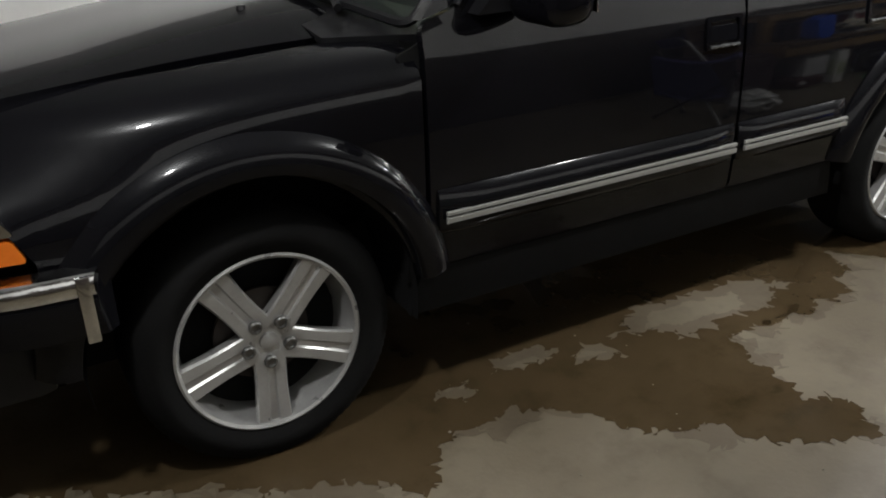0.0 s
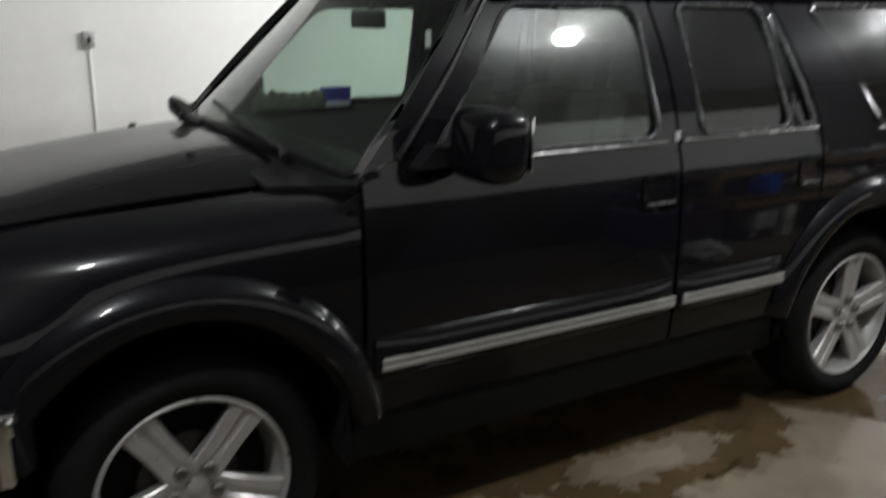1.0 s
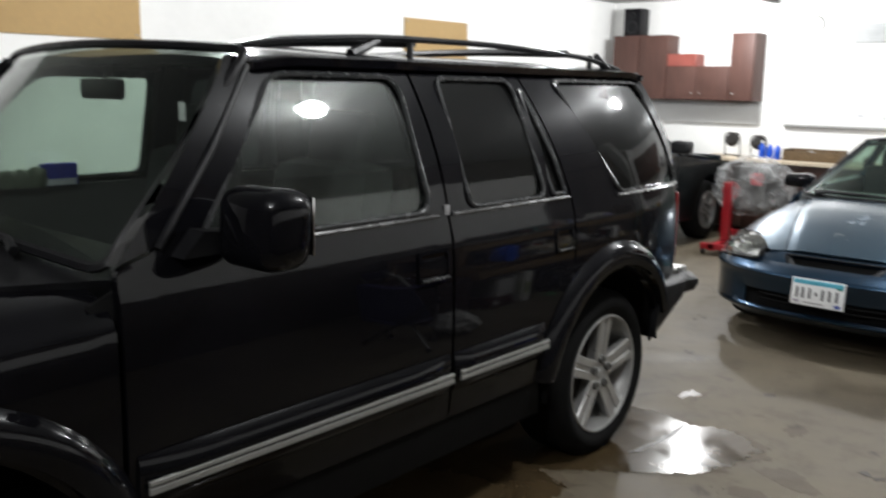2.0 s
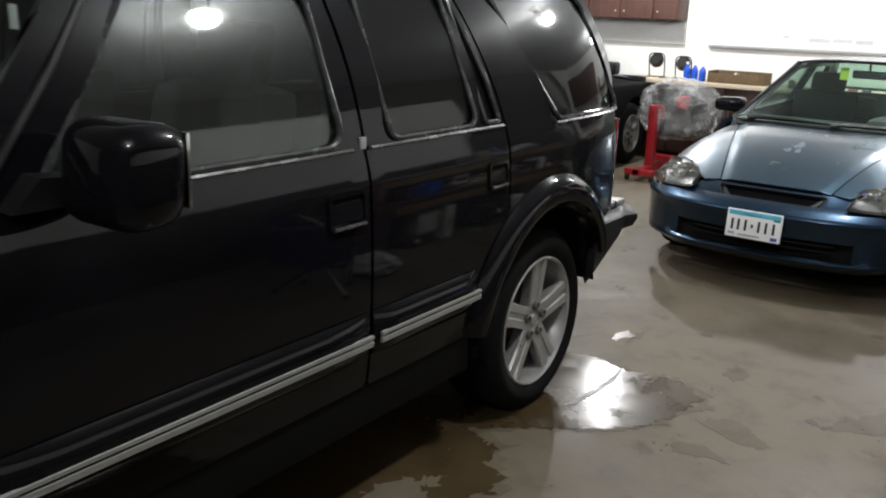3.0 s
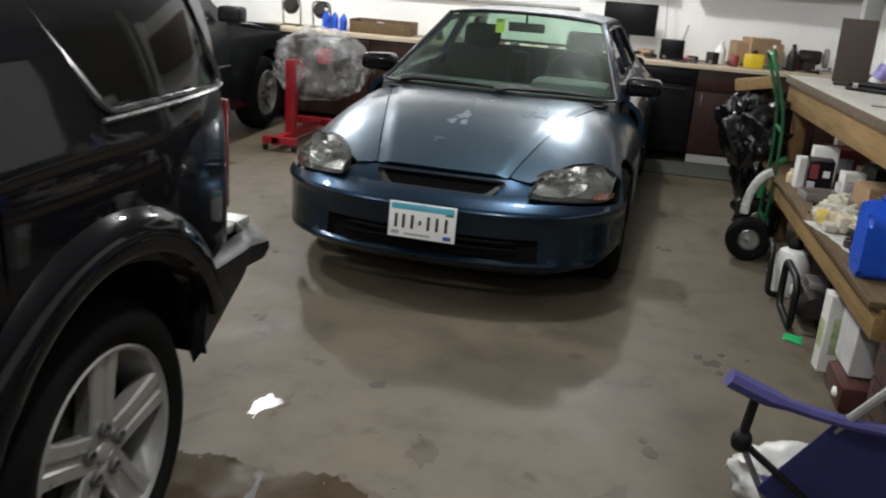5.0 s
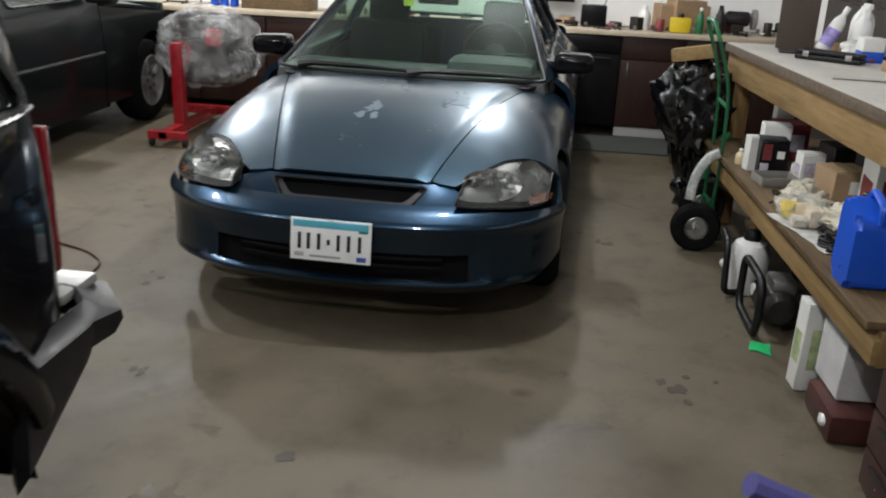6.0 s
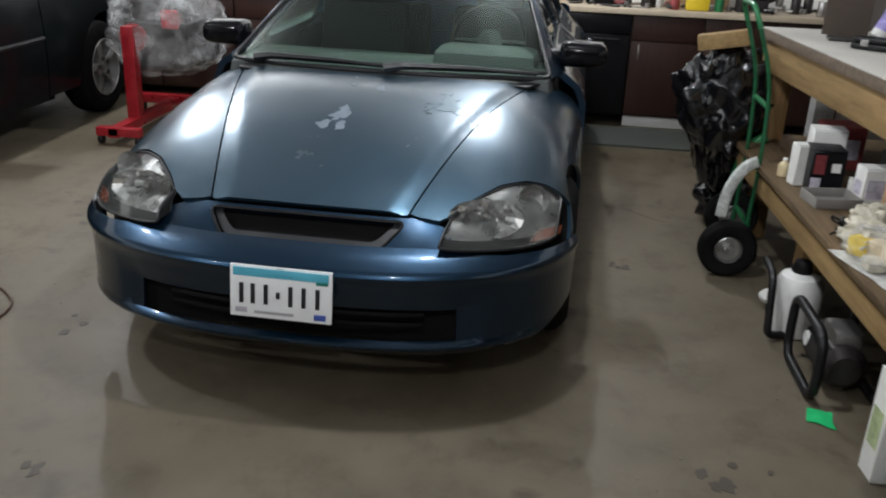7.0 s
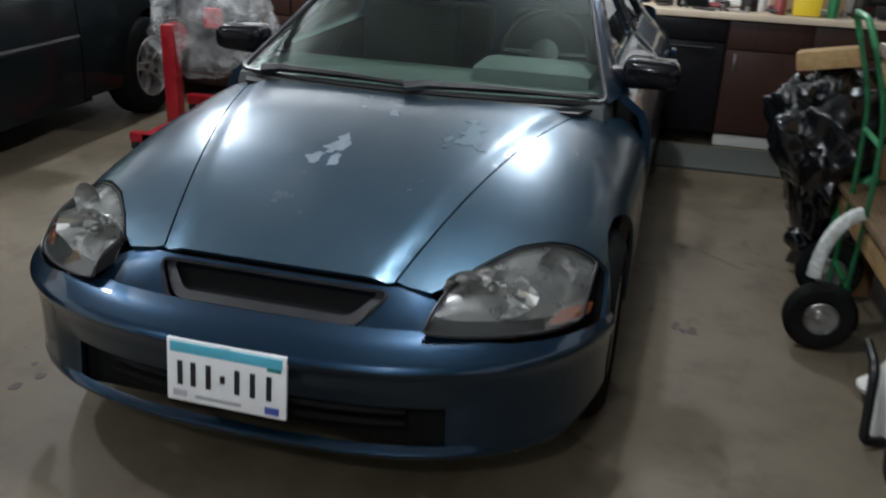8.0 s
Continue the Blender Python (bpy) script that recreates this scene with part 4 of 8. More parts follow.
def sedan():
    car = thing("sedan", "dark blue compact car with a peeling bonnet, parked indoors", "car", at=(0, 0, 0))
    def screen(d, v):
        t = d / 0.65
        b0, h0 = 6.21 - 0.16 * (1 - t * t), 6.98 - 0.06 * (1 - t * t)
        return (b0 + (h0 - b0) * v, KC + d * (1.06 - 0.31 * v), 0.818 + 0.014 * (1 - t * t) + (0.388 + 0.012 * (1 - t * t)) * v)
    # bumper with its lower opening
    bm = B()
    ths = [0.875 * k / 70 for k in range(-70, 71)]
    zs = [0.175, 0.192, 0.207, 0.217, 0.225, 0.231, 0.237, 0.245, 0.275, 0.31, 0.345, 0.365, 0.385, 0.41, 0.43, 0.443, 0.452, 0.457, 0.461, 0.466, 0.472, 0.481, 0.49, 0.50, 0.51, 0.52, 0.53]

    def rim_z(th, z):
        if z > 0.472:
            return 0.472 + (z - 0.472) / 0.058 * (lerp_table(abs(th), [(0.28, 0.525), (0.50, 0.505), (0.875, 0.488)]) - 0.472)
        return z + lerp_table(abs(th), [(0.40, 0.0), (0.60, 0.03), (0.875, 0.11)]) * max(0.0, 0.40 - z) / 0.225
    grid = [[bm.verts.new(bumper_f(th, rim_z(th, z))) for z in zs] for th in ths]
    for i in range(len(ths) - 1):
        for j in range(len(zs) - 1):
            if not (abs(ths[i] + ths[i + 1]) / 2 < 0.355 and 0.244 < zs[j] < 0.344):
                bm.faces.new((grid[i][j], grid[i][j + 1], grid[i + 1][j + 1], grid[i + 1][j]))
    bmesh.ops.recalc_face_normals(bm, faces=bm.faces)
    bmesh.ops.solidify(bm, geom=bm.faces[:], thickness=0.01)
    bp = part("front_bumper", bm, M_BLUE, car, "blue front bumper with a bright lip")
    bm = B()
    box(bm, 4.95, 5.0, KC - 0.55, KC + 0.55, 0.20, 0.40)
    part("bumper_recess", bm, M_VOID, bp)
    for z in (0.285, 0.318):
        bm = B()
        tube(bm, [(nose_plan(0.1 * k) + 0.06, KC + 0.1 * k, z) for k in range(-4, 5)], 0.007, 6)
        part("intake_slat", bm, M_VOID, bp, "black intake slat")
    # nose panel with the grille
    bm = B()
    nose = lambda dy, z: (4.93 + (z - 0.48) * 1.25 + min(1.0, max(0.0, (abs(dy) - 0.25) / 0.17)) ** 2 * ((z - 0.48) - 0.05), KC + dy, z)
    hole = rounded([(-0.245, 0.490), (0.245, 0.490), (0.318, 0.562), (-0.318, 0.562)], 0.03, 4)
    sheet(bm, [(-0.45, 0.475), (0.45, 0.475), (0.462, 0.545), (0.39, 0.564), (0.335, 0.571), (-0.335, 0.571), (-0.39, 0.564), (-0.462, 0.545)], nose, 0.03, 0.03, [hole], True)
    part("nose_panel", bm, M_BLUE, car)
    bm = B()
    sheet(bm, [(-0.33, 0.48), (0.33, 0.48), (0.33, 0.57), (-0.33, 0.57)], lambda u, v: tuple(Vector(nose(u, v)) + Vector((0.07, 0, 0))), 0.1, 0.01, (), True)
    gr = part("grille", bm, M_VOID, car, "black oval grille opening")
    bm = B()
    inner = rounded([(-0.225, 0.506), (0.225, 0.506), (0.285, 0.553), (-0.285, 0.553)], 0.02, 4)
    sheet(bm, hole, lambda u, v: tuple(Vector(nose(u, v)) + Vector((0.022, 0, 0))), 0.03, 0.012, [inner], True)
    part("grille_surround", bm, plain("grey_grille", (0.018, 0.019, 0.021), 0.4), gr, "grey grille surround")
    bm = B()
    tube(bm, [nose(*p) for p in resample(hole, 0.03)], 0.005, 5, closed=True)
    part("grille_gasket", bm, M_TRIM, gr)
    # bonnet
    bm = B()
    right = [(5.045 + 0.05 * d * d, d) for d in (0.0, 0.12, 0.22, 0.30)] + [(x, gap_dy(x) - 0.0035) for x in (5.055, 5.25, 5.5, 5.8, 6.08)] + [(6.10, 0.575), (6.05, 0.4), (6.02, 0.2)]
    out = right + [(x, -d) for x, d in ([(6.015, 0.0)] + right[:0:-1])]
    def crease(x, d):
        t = min(1.0, max(0.0, (gap_dy(x) - 0.012 - abs(d)) / 0.05))
        return 0.009 * t * t * (3 - 2 * t)
    sheet(bm, out, lambda x, d: (x, KC + d, bonnet_z(x, d) + crease(x, d)), 0.022, 0.012)
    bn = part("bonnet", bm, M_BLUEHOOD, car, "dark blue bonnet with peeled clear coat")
    peel = plain("peeled_clear_coat", (0.13, 0.165, 0.20), 0.5, 0.2, 0.25, 40)
    dull = plain("hazed_clear_coat", (0.07, 0.115, 0.145), 0.42, 0.4, 0.25, 40)
    for cx, cd, r, sd in ((5.46, 0.055, 0.026, 3.0), (5.545, 0.02, 0.040, 5.0), (5.47, 0.0, 0.024, 6.0), (5.60, 0.035, 0.022, 7.0), (5.70, -0.33, 0.062, 8.0), (5.64, -0.28, 0.040, 9.0), (5.80, -0.06, 0.022, 11.0), (5.84, 0.05, 0.010, 12.0)):
        bm = B()
        o = wobbly([(cx + r * math.cos(t) * 1.2, cd + r * 0.75 * math.sin(t)) for t in np.linspace(0, 2 * math.pi, 10, endpoint=False)], r * 1.5, sd, 0.008)
        sheet(bm, o, lambda x, d: (x, KC + d, bonnet_z(x, d) + crease(x, d) + 0.0012), 0.02, 0.001)
        part("paint_peel", bm, dull if cd < -0.2 else peel, bn, "dull hazed patch of clear coat" if cd < -0.2 else "pale patch of peeled clear coat")
    for sgn in (1, -1):
        flip = sgn > 0
        # fender
        f = fender_f(sgn)
        bm = B()
        cx, cz, ar = 5.60, 0.29, 0.335
        arch = []
        for t in range(0, 181, 15):
            x, z = cx + ar * math.cos(math.radians(t)), cz + ar * math.sin(math.radians(t))
            if z < 0.35:
                arch.append((x, (z - 0.35) / 0.4))
            else:
                s = min(0.999, (z - 0.35) / (top_z(x) - 0.35))
                arch.append((x, math.asin(s ** (squareness(x) / 2)) / (math.pi / 2)))
        o = [(5.050, q_of(5.050, 0.415)), (5.052, q_of(5.052, 0.35))] + [(x, q_of(x, gap_dy(x) + 0.0025)) for x in np.linspace(5.06, 6.14, 28)]
        o += [(6.22, q_of(6.22, 0.68)), (6.32, q_of(6.32, 0.735)), (6.36, 0.40), (6.36, 0.0), (6.36, -0.3), (5.95, -0.33)] + arch + [(5.262, 0.02), (5.275, 0.12), (5.34, 0.20)] + [(lerp_table(d, LAMP_EDGE) + 0.006, q_of(lerp_table(d, LAMP_EDGE) + 0.006, d)) for d in (0.81, 0.78, 0.75, 0.72, 0.69, 0.66, 0.62, 0.58, 0.54, 0.50, 0.475, 0.45)]
        sheet(bm, o, f, 0.045, 0.012, flip=flip)
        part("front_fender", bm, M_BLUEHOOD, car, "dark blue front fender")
        # headlamp
        lf = lens_f(sgn)
        lo = rounded([(0.435, 0.0), (0.772, 0.0), (0.780, 0.98), (0.455, 0.98)], 0.085, 6)
        bm = B()
        sheet(bm, offset_poly(lo, -0.004), lambda u, v: tuple(Vector(lf(u, v)) + Vector((0.085, 0, 0))), 0.06, 0.01, flip=flip)
        hl = part("headlamp", bm, plain("headlamp_bowl", (0.20, 0.20, 0.195), 0.3, 0.7, 0.35, 18), car, "clear headlamp with a chrome reflector")
        bm = B()
        tube(bm, [lf(*p) for p in resample(lo, 0.06)], 0.0045, 5, closed=True)
        part("lamp_gasket", bm, M_TRIM, hl, "black lamp gasket")
        bm = B()
        pts = resample(lo, 0.06)
        rows = [[bm.verts.new(tuple(Vector(lf(*p)) + Vector((d, 0, 0)))) for p in pts] for d in (0.002, 0.09)]
        for i in range(len(pts)):
            j = (i + 1) % len(pts)
            bm.faces.new((rows[0][i], rows[0][j], rows[1][j], rows[1][i]))
        part("lamp_housing", bm, M_VOID, hl)
        c = Vector(lf(0.555, 0.46)) + Vector((0.022, 0, 0))
        ax = Vector((-1, 0.15 * sgn, 0.1)).to_track_quat("Z", "Y").to_matrix().to_4x4()
        bm = B()
        lathe(bm, [(0.012, -0.055), (0.03, -0.052), (0.050, -0.040), (0.070, -0.018), (0.086, 0.006)], Matrix.Translation(c) @ ax, 22)
        for v in bm.verts:
            v.co.z = c.z + (v.co.z - c.z) * 0.72
            v.co.y = c.y + (v.co.y - c.y) * 1.35
        for v in bm.verts:
            v.co.x += 0.016 * noise.noise(Vector((v.co.x * 20, v.co.y * 95, v.co.z * 60)))
        part("lamp_reflector", bm, plain("facet_chrome", (0.95, 0.95, 0.94), 0.12, 0.9, 0.03, 60), hl, "faceted chrome reflector", 4)
        bm = B()
        lathe(bm, [(0.013, -0.02), (0.013, 0.004), (0.006, 0.012), (0.0001, 0.014)], Matrix.Translation(c + Vector((0.02, 0, 0))) @ ax, 12)
        part("lamp_bulb", bm, M_STEEL, hl)
        c2 = Vector(lf(0.69, 0.62)) + Vector((0.045, 0, 0))
        bm = B()
        lathe(bm, [(0.008, -0.03), (0.034, -0.02), (0.052, 0.0)], Matrix.Translation(c2) @ ax, 12)
        part("side_reflector", bm, M_ALLOYDK, hl, "dull chrome side reflector", 12)
        bm = B()
        sheet(bm, rounded([(0.70, 0.04), (0.785, 0.05), (0.79, 0.24), (0.72, 0.20)], 0.02, 3), lambda u, v: tuple(Vector(lf(u, v)) + Vector((0.012, 0, 0))), 0.03, 0.01, flip=flip)
        part("amber_marker", bm, plain("dull_amber", (0.15, 0.035, 0.012), 0.3, 0, 0.3, 30), hl, "amber side marker")
        bm = B()
        sheet(bm, lo, lf, 0.05, 0.004, flip=flip)
        ln = part("lamp_lens", bm, M_LENS, hl, "clear hazed lens")
        ln.visible_shadow = False
        # sides
        g = side_f(sgn)
        wh = rounded([(6.52, 0.872), (7.44, 0.89), (7.40, 1.165), (7.02, 1.16)], 0.03, 3)
        wr = rounded([(7.54, 0.892), (8.12, 0.90), (7.95, 1.15), (7.50, 1.165)], 0.03, 3)
        bm = B()
        sheet(bm, [(6.365, 0.22), (7.485, 0.22), (7.485, 0.86), (7.455, 1.195), (6.99, 1.19), (6.44, 0.868), (6.365, 0.85)], g, 0.08, 0.03, [wh], flip)
        fd = part("front_door", bm, M_BLUE, car, "dark blue front door")
        bm = B()
        sheet(bm, [(7.495, 0.22), (7.82, 0.22)] + arc(8.10, 0.29, 0.33, 168, 100, 5) + [(8.22, 0.64), (8.22, 0.88), (7.98, 1.19), (7.465, 1.195), (7.495, 0.86)], g, 0.08, 0.03, [wr], flip)
        rd = part("rear_door", bm, M_BLUE, car, "dark blue rear door")
        bm = B()
        sheet(bm, arc(8.10, 0.29, 0.335, 69, 10, 5) + [(8.44, 0.24), (8.80, 0.26), (8.82, 0.80), (8.60, 0.92), (8.16, 1.18), (8.0, 1.185), (8.23, 0.88), (8.23, 0.62)], g, 0.08, 0.03, flip=flip)
        part("rear_quarter", bm, M_BLUE, car, "dark blue rear quarter panel")
        for hh, dr in ((wh, fd), (wr, rd)):
            window(dr, hh, g, M_CLEARG, not (sgn < 0), "clear door glass")
        for x0, dr in ((7.30, fd), (8.05, rd)):
            bm = B()
            y = KC + sgn * (KW + 0.012)
            box(bm, x0, x0 + 0.13, y - 0.014, y + 0.014, 0.70, 0.74, 0.008)
            part("door_handle", bm, M_BLUE, dr)
        # windscreen pillar, from the glass's edge to the door's
        bm = B()
        rows = []
        for k in range(11):
            v = k / 10
            p = Vector(screen(0.652 * sgn, v))
            z = max(p.z, 0.83)
            q = Vector(g(6.40 + 0.59 * min(1.0, max(0.0, (z - 0.85) / 0.345)), z))
            mid = (p + q) / 2 + Vector((-0.006, 0.010 * sgn, 0.006))
            rows.append([bm.verts.new(c) for c in (p, mid, q)])
        for a, c in zip(rows, rows[1:]):
            for n in range(2):
                bm.faces.new((a[n], a[n + 1], c[n + 1], c[n]))
        bmesh.ops.recalc_face_normals(bm, faces=bm.faces)
        bmesh.ops.solidify(bm, geom=bm.faces[:], thickness=0.012)
        part("a_pillar", bm, M_BLUE, car)
        # mirror
        ym = KC + sgn * (KW - 0.035)
        bm = B()
        box(bm, 6.40, 6.55, ym - 0.105, ym + 0.10, 0.835, 0.945, 0.045, None, 4)
        for v in bm.verts:
            v.co.z = 0.89 + (v.co.z - 0.89) * (1.0 - 1.6 * max(0, sgn * (v.co.y - ym)))
        mr = part("door_mirror", bm, M_GLOSSTRIM, car, "black door mirror", 60)
        bm = B()
        box(bm, 6.49, 6.57, min(ym - sgn * 0.10, ym - sgn * 0.17), max(ym - sgn * 0.10, ym - sgn * 0.17), 0.845, 0.895, 0.01)
        part("mirror_bracket", bm, M_TRIM, mr)
        bm = B()
        box(bm, 6.547, 6.552, ym - 0.085, ym + 0.085, 0.85, 0.935, 0.002)
        part("mirror_glass", bm, M_CHROME, mr)
        for wx, sp in ((5.60, 20), (8.10, 50)):
            wheel(car, wx, 0.292, KC + sgn * (KW - 0.025), -sgn, sp, 0.290, 0.190, 0.185, False)
            bm = B()
            rings = []
            for i in range(13):
                t = math.radians(-5 + 190 * i / 12)
                rings.append([bm.verts.new((wx + 0.33 * math.cos(t), KC + sgn * (KW - d), 0.29 + 0.33 * math.sin(t))) for d in (0.11, 0.30)])
            for a, c3 in zip(rings, rings[1:]):
                bm.faces.new((a[0], a[1], c3[1], c3[0]))
            bm.faces.new([r[1] for r in rings])
            part("arch_liner", bm, M_VOID, car)
    # windscreen
    so = rounded([(-0.65, 0.0), (0.65, 0.0), (0.65, 0.99), (-0.65, 0.99)], 0.05, 4)
    bm = B()
    sheet(bm, so, screen, 0.1, 0.005, flip=True)
    ws = part("windscreen", bm, M_SCREENG, car, "clear windscreen with a green tint")
    ws.visible_shadow = False
    bm = B()
    tube(bm, [screen(*p) for p in resample(so, 0.08)], 0.010, 6, closed=True)
    part("windscreen_seal", bm, M_TRIM, car)
    bm = B()
    sheet(bm, [(6.00, 0.0), (6.04, 0.4), (6.09, 0.61), (6.28, 0.70), (6.22, 0.5), (6.14, 0.0), (6.22, -0.5), (6.28, -0.70), (6.09, -0.61), (6.04, -0.4)], lambda x, d: (x, KC + d, 0.798 + 0.01 * (1 - (d / 0.7) ** 2) + 0.03 * (x - 6.0)), 0.08, 0.01)
    part("cowl", bm, M_TRIM, car, "black cowl panel")
    for d0, d1 in ((0.52, -0.06), (-0.02, -0.60)):
        bm = B()
        a = Vector(screen(d0, 0.0)) + Vector((-0.03, 0, 0.02))
        c = Vector(screen(d1, 0.03)) + Vector((-0.03, 0, 0.008))
        tube(bm, [a, a + (c - a) * 0.12 + Vector((0, 0, 0.012)), a + (c - a) * 0.55 + Vector((0, 0, 0.012)), c], [0.022, 0.017, 0.011, 0.008], 6)
        part("wiper", bm, M_TRIM, car, "black wiper arm and blade")
        bm = B()
        tube(bm, [a + (c - a) * 0.3 + Vector((0.012, 0, 0.004)), c + (c - a) * 0.05 + Vector((0.012, 0, 0.004))], 0.009, 5)
        part("wiper_blade", bm, M_TRIM, car)
    # roof, rear screen, boot
    bm = B()
    sheet(bm, rounded([(6.965, -0.485), (6.92, 0), (6.965, 0.485), (8.02, 0.50), (8.08, 0), (8.02, -0.50)], 0.04), lambda x, d: (x, KC + d * 1.03, 1.244 - 0.034 * (abs(d) / 0.49) ** 3 - 0.10 * max(0, 7.15 - x) ** 2 - 0.10 * max(0, x - 7.6) ** 2), 0.08, 0.02)
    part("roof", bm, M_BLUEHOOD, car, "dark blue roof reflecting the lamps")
    rear = lambda d, v: (8.02 + 0.45 * v, KC + d * (1 + 0.12 * v), 1.195 - 0.27 * v)
    bm = B()
    sheet(bm, rounded([(-0.48, 0.0), (0.48, 0.0), (0.58, 1.0), (-0.58, 1.0)], 0.05), rear, 0.12, 0.005)
    rw = part("rear_window", bm, M_CLEARG, car, "clear rear window")
    rw.visible_shadow = False
    bm = B()
    sheet(bm, rounded([(8.47, -0.69), (8.47, 0.69), (8.80, 0.68), (8.80, -0.68)], 0.05), lambda x, d: (x, KC + d, 0.925 - 0.25 * (x - 8.47) ** 2), 0.12, 0.02, flip=True)
    part("boot_lid", bm, M_BLUE, car)
    bm = B()
    sheet(bm, rounded([(-0.74, 0.26), (0.74, 0.26), (0.72, 0.88), (-0.72, 0.88)], 0.06), lambda d, z: (8.82 - 0.05 * (d / 0.7) ** 2, KC + d, z), 0.12, 0.02, flip=False)
    part("tail_panel", bm, M_BLUE, car)
    # underside and bay
    bm = B()
    box(bm, 5.05, 8.75, KC - 0.60, KC + 0.60, 0.16, 0.40, 0.03)
    box(bm, 5.25, 6.0, KC - 0.5, KC + 0.5, 0.38, 0.52)
    box(bm, 6.05, 8.6, KC - 0.76, KC + 0.76, 0.20, 0.34)
    part("underbody", bm, M_VOID, car)
    # cabin
    bm = B()
    box(bm, 6.16, 6.62, KC - 0.70, KC + 0.70, 0.55, 0.83, 0.06)
    box(bm, 6.35, 6.66, KC - 0.62, KC - 0.16, 0.70, 0.885, 0.05)
    part("dashboard", bm, plain("grey_dash", (0.045, 0.05, 0.05), 0.7, 0, 0.2, 12), car, "grey dashboard with an instrument hood")
    bm = B()
    mt = Matrix.Translation((6.80, KC - 0.37, 0.87)) @ Euler((0, radians(-66), 0)).to_matrix().to_4x4()
    lathe(bm, [(0.175, -0.012), (0.187, 0.0), (0.175, 0.012), (0.163, 0.0)], mt, 28, True)
    lathe(bm, [(0.06, -0.02), (0.06, 0.01), (0.0001, 0.015)], mt, 16)
    tube(bm, [mt @ Vector((0, -0.17, 0)), mt @ Vector((0, 0.17, 0))], 0.012, 6)
    part("steering_wheel", bm, M_TRIM, car, "black steering wheel")
    for d, xx in ((0.36, 7.20), (-0.36, 7.20), (0.36, 7.95), (-0.36, 7.95)):
        bm = B()
        box(bm, xx - 0.42, xx + 0.08, KC + d - 0.25, KC + d + 0.25, 0.42, 0.56, 0.06)
        box(bm, xx, xx + 0.13, KC + d - 0.24, KC + d + 0.24, 0.48, 0.98 if xx < 7.5 else 0.90, 0.06)
        if xx < 7.5:
            box(bm, xx + 0.03, xx + 0.11, KC + d - 0.13, KC + d + 0.13, 0.97, 1.12, 0.04)
        for v in bm.verts:
            if v.co.z > 0.57:
                v.co.x += 0.2 * (v.co.z - 0.57)
        part("seat", bm, M_SEATSHADE, car, "grey cloth car seat darkened for the cabin's shade")
    bm = B()
    box(bm, 7.02, 7.04, KC - 0.12, KC + 0.12, 1.105, 1.165, 0.015)
    tube(bm, [(7.03, KC, 1.15), (7.0, KC, 1.22)], 0.008, 6)
    part("rear_view_mirror", bm, M_TRIM, car, "black rear-view mirror")
    bm = B()
    box(bm, 7.0, 7.006, KC + 0.14, KC + 0.20, 1.09, 1.18, 0.002)
    part("parking_tag", bm, plain("yellow_green_tag", (0.45, 0.60, 0.06), 0.5), car, "yellow-green tag hanging by the mirror")
    # number plate: frame, coloured bands and plain bars
    px, py, pz, pw, ph = 4.800, -0.228, 0.392, 0.155, 0.080
    tilt = Matrix.Translation((px, py, pz)) @ Euler((0, radians(6), 0)).to_matrix().to_4x4()
    bm = B()
    box(bm, -0.0065, 0.004, -pw, pw, -ph, ph, 0.0015, tilt)
    npl = part("number_plate", bm, plain("plate_white", (0.86, 0.87, 0.87), 0.35, 0, 0.04, 20, 0.3), car, "white plate with a blue band at its top")
    bars = [("plate_band", 0.0, 0.060, 0.145, 0.013, (0.10, 0.42, 0.55)), ("plate_bar", 0.01, 0.059, 0.05, 0.006, (0.03, 0.16, 0.28)), ("plate_bar", -0.125, 0.044, 0.018, 0.006, (0.02, 0.20, 0.16)), ("plate_bar", 0.12, -0.058, 0.018, 0.008, (0.45, 0.42, 0.48)), ("plate_bar", 0.0, 0.077, 0.012, 0.0012, (0.3, 0.35, 0.38)), ("plate_bar", -0.12, -0.062, 0.018, 0.009, (0.06, 0.10, 0.40)), ("plate_bar", 0.02, -0.062, 0.06, 0.004, (0.35, 0.35, 0.36))]
    bars += [("plate_bar", yy, -0.006, 0.0065, 0.031, (0.015, 0.015, 0.018)) for yy in (0.120, 0.085, 0.045, -0.030, -0.070, -0.112)]
    bars += [("plate_bar", 0.008, -0.006, 0.006, 0.010, (0.015, 0.015, 0.018))]
    for nm, yy, zz, hw, hh, col in bars:
        bm = B()
        box(bm, -0.0095, -0.0066, yy - hw, yy + hw, zz - hh, zz + hh, 0.001, tilt)
        part(nm, bm, plain(nm + "_ink", col, 0.45), npl)
    # the car stands slightly askew, turned about its nose
    nose_at = Vector((4.95, KC, 0))
    car.rotation_euler = (0, 0, radians(-2.2))
    car.location = nose_at - Euler((0, 0, radians(-2.2))).to_matrix() @ nose_at
    return car


sedan()

# ---------------------------------------------------------------- small shapes
def blob(bm, c, r, amp, seed, sub=3, freq=3.0):
    """A lumpy rounded mass."""
    v0 = bmesh.ops.create_icosphere(bm, subdivisions=sub, radius=1.0)["verts"]
    for v in v0:
        d = v.co.normalized()
        k = 1 + amp * noise.noise(d * freq + Vector((seed, 0, 0))) + amp * 0.5 * noise.noise(d * freq * 3 + Vector((0, seed, 0)))
        v.co = Vector((c[0] + d.x * r[0] * k, c[1] + d.y * r[1] * k, c[2] + d.z * r[2] * k))
    return bm


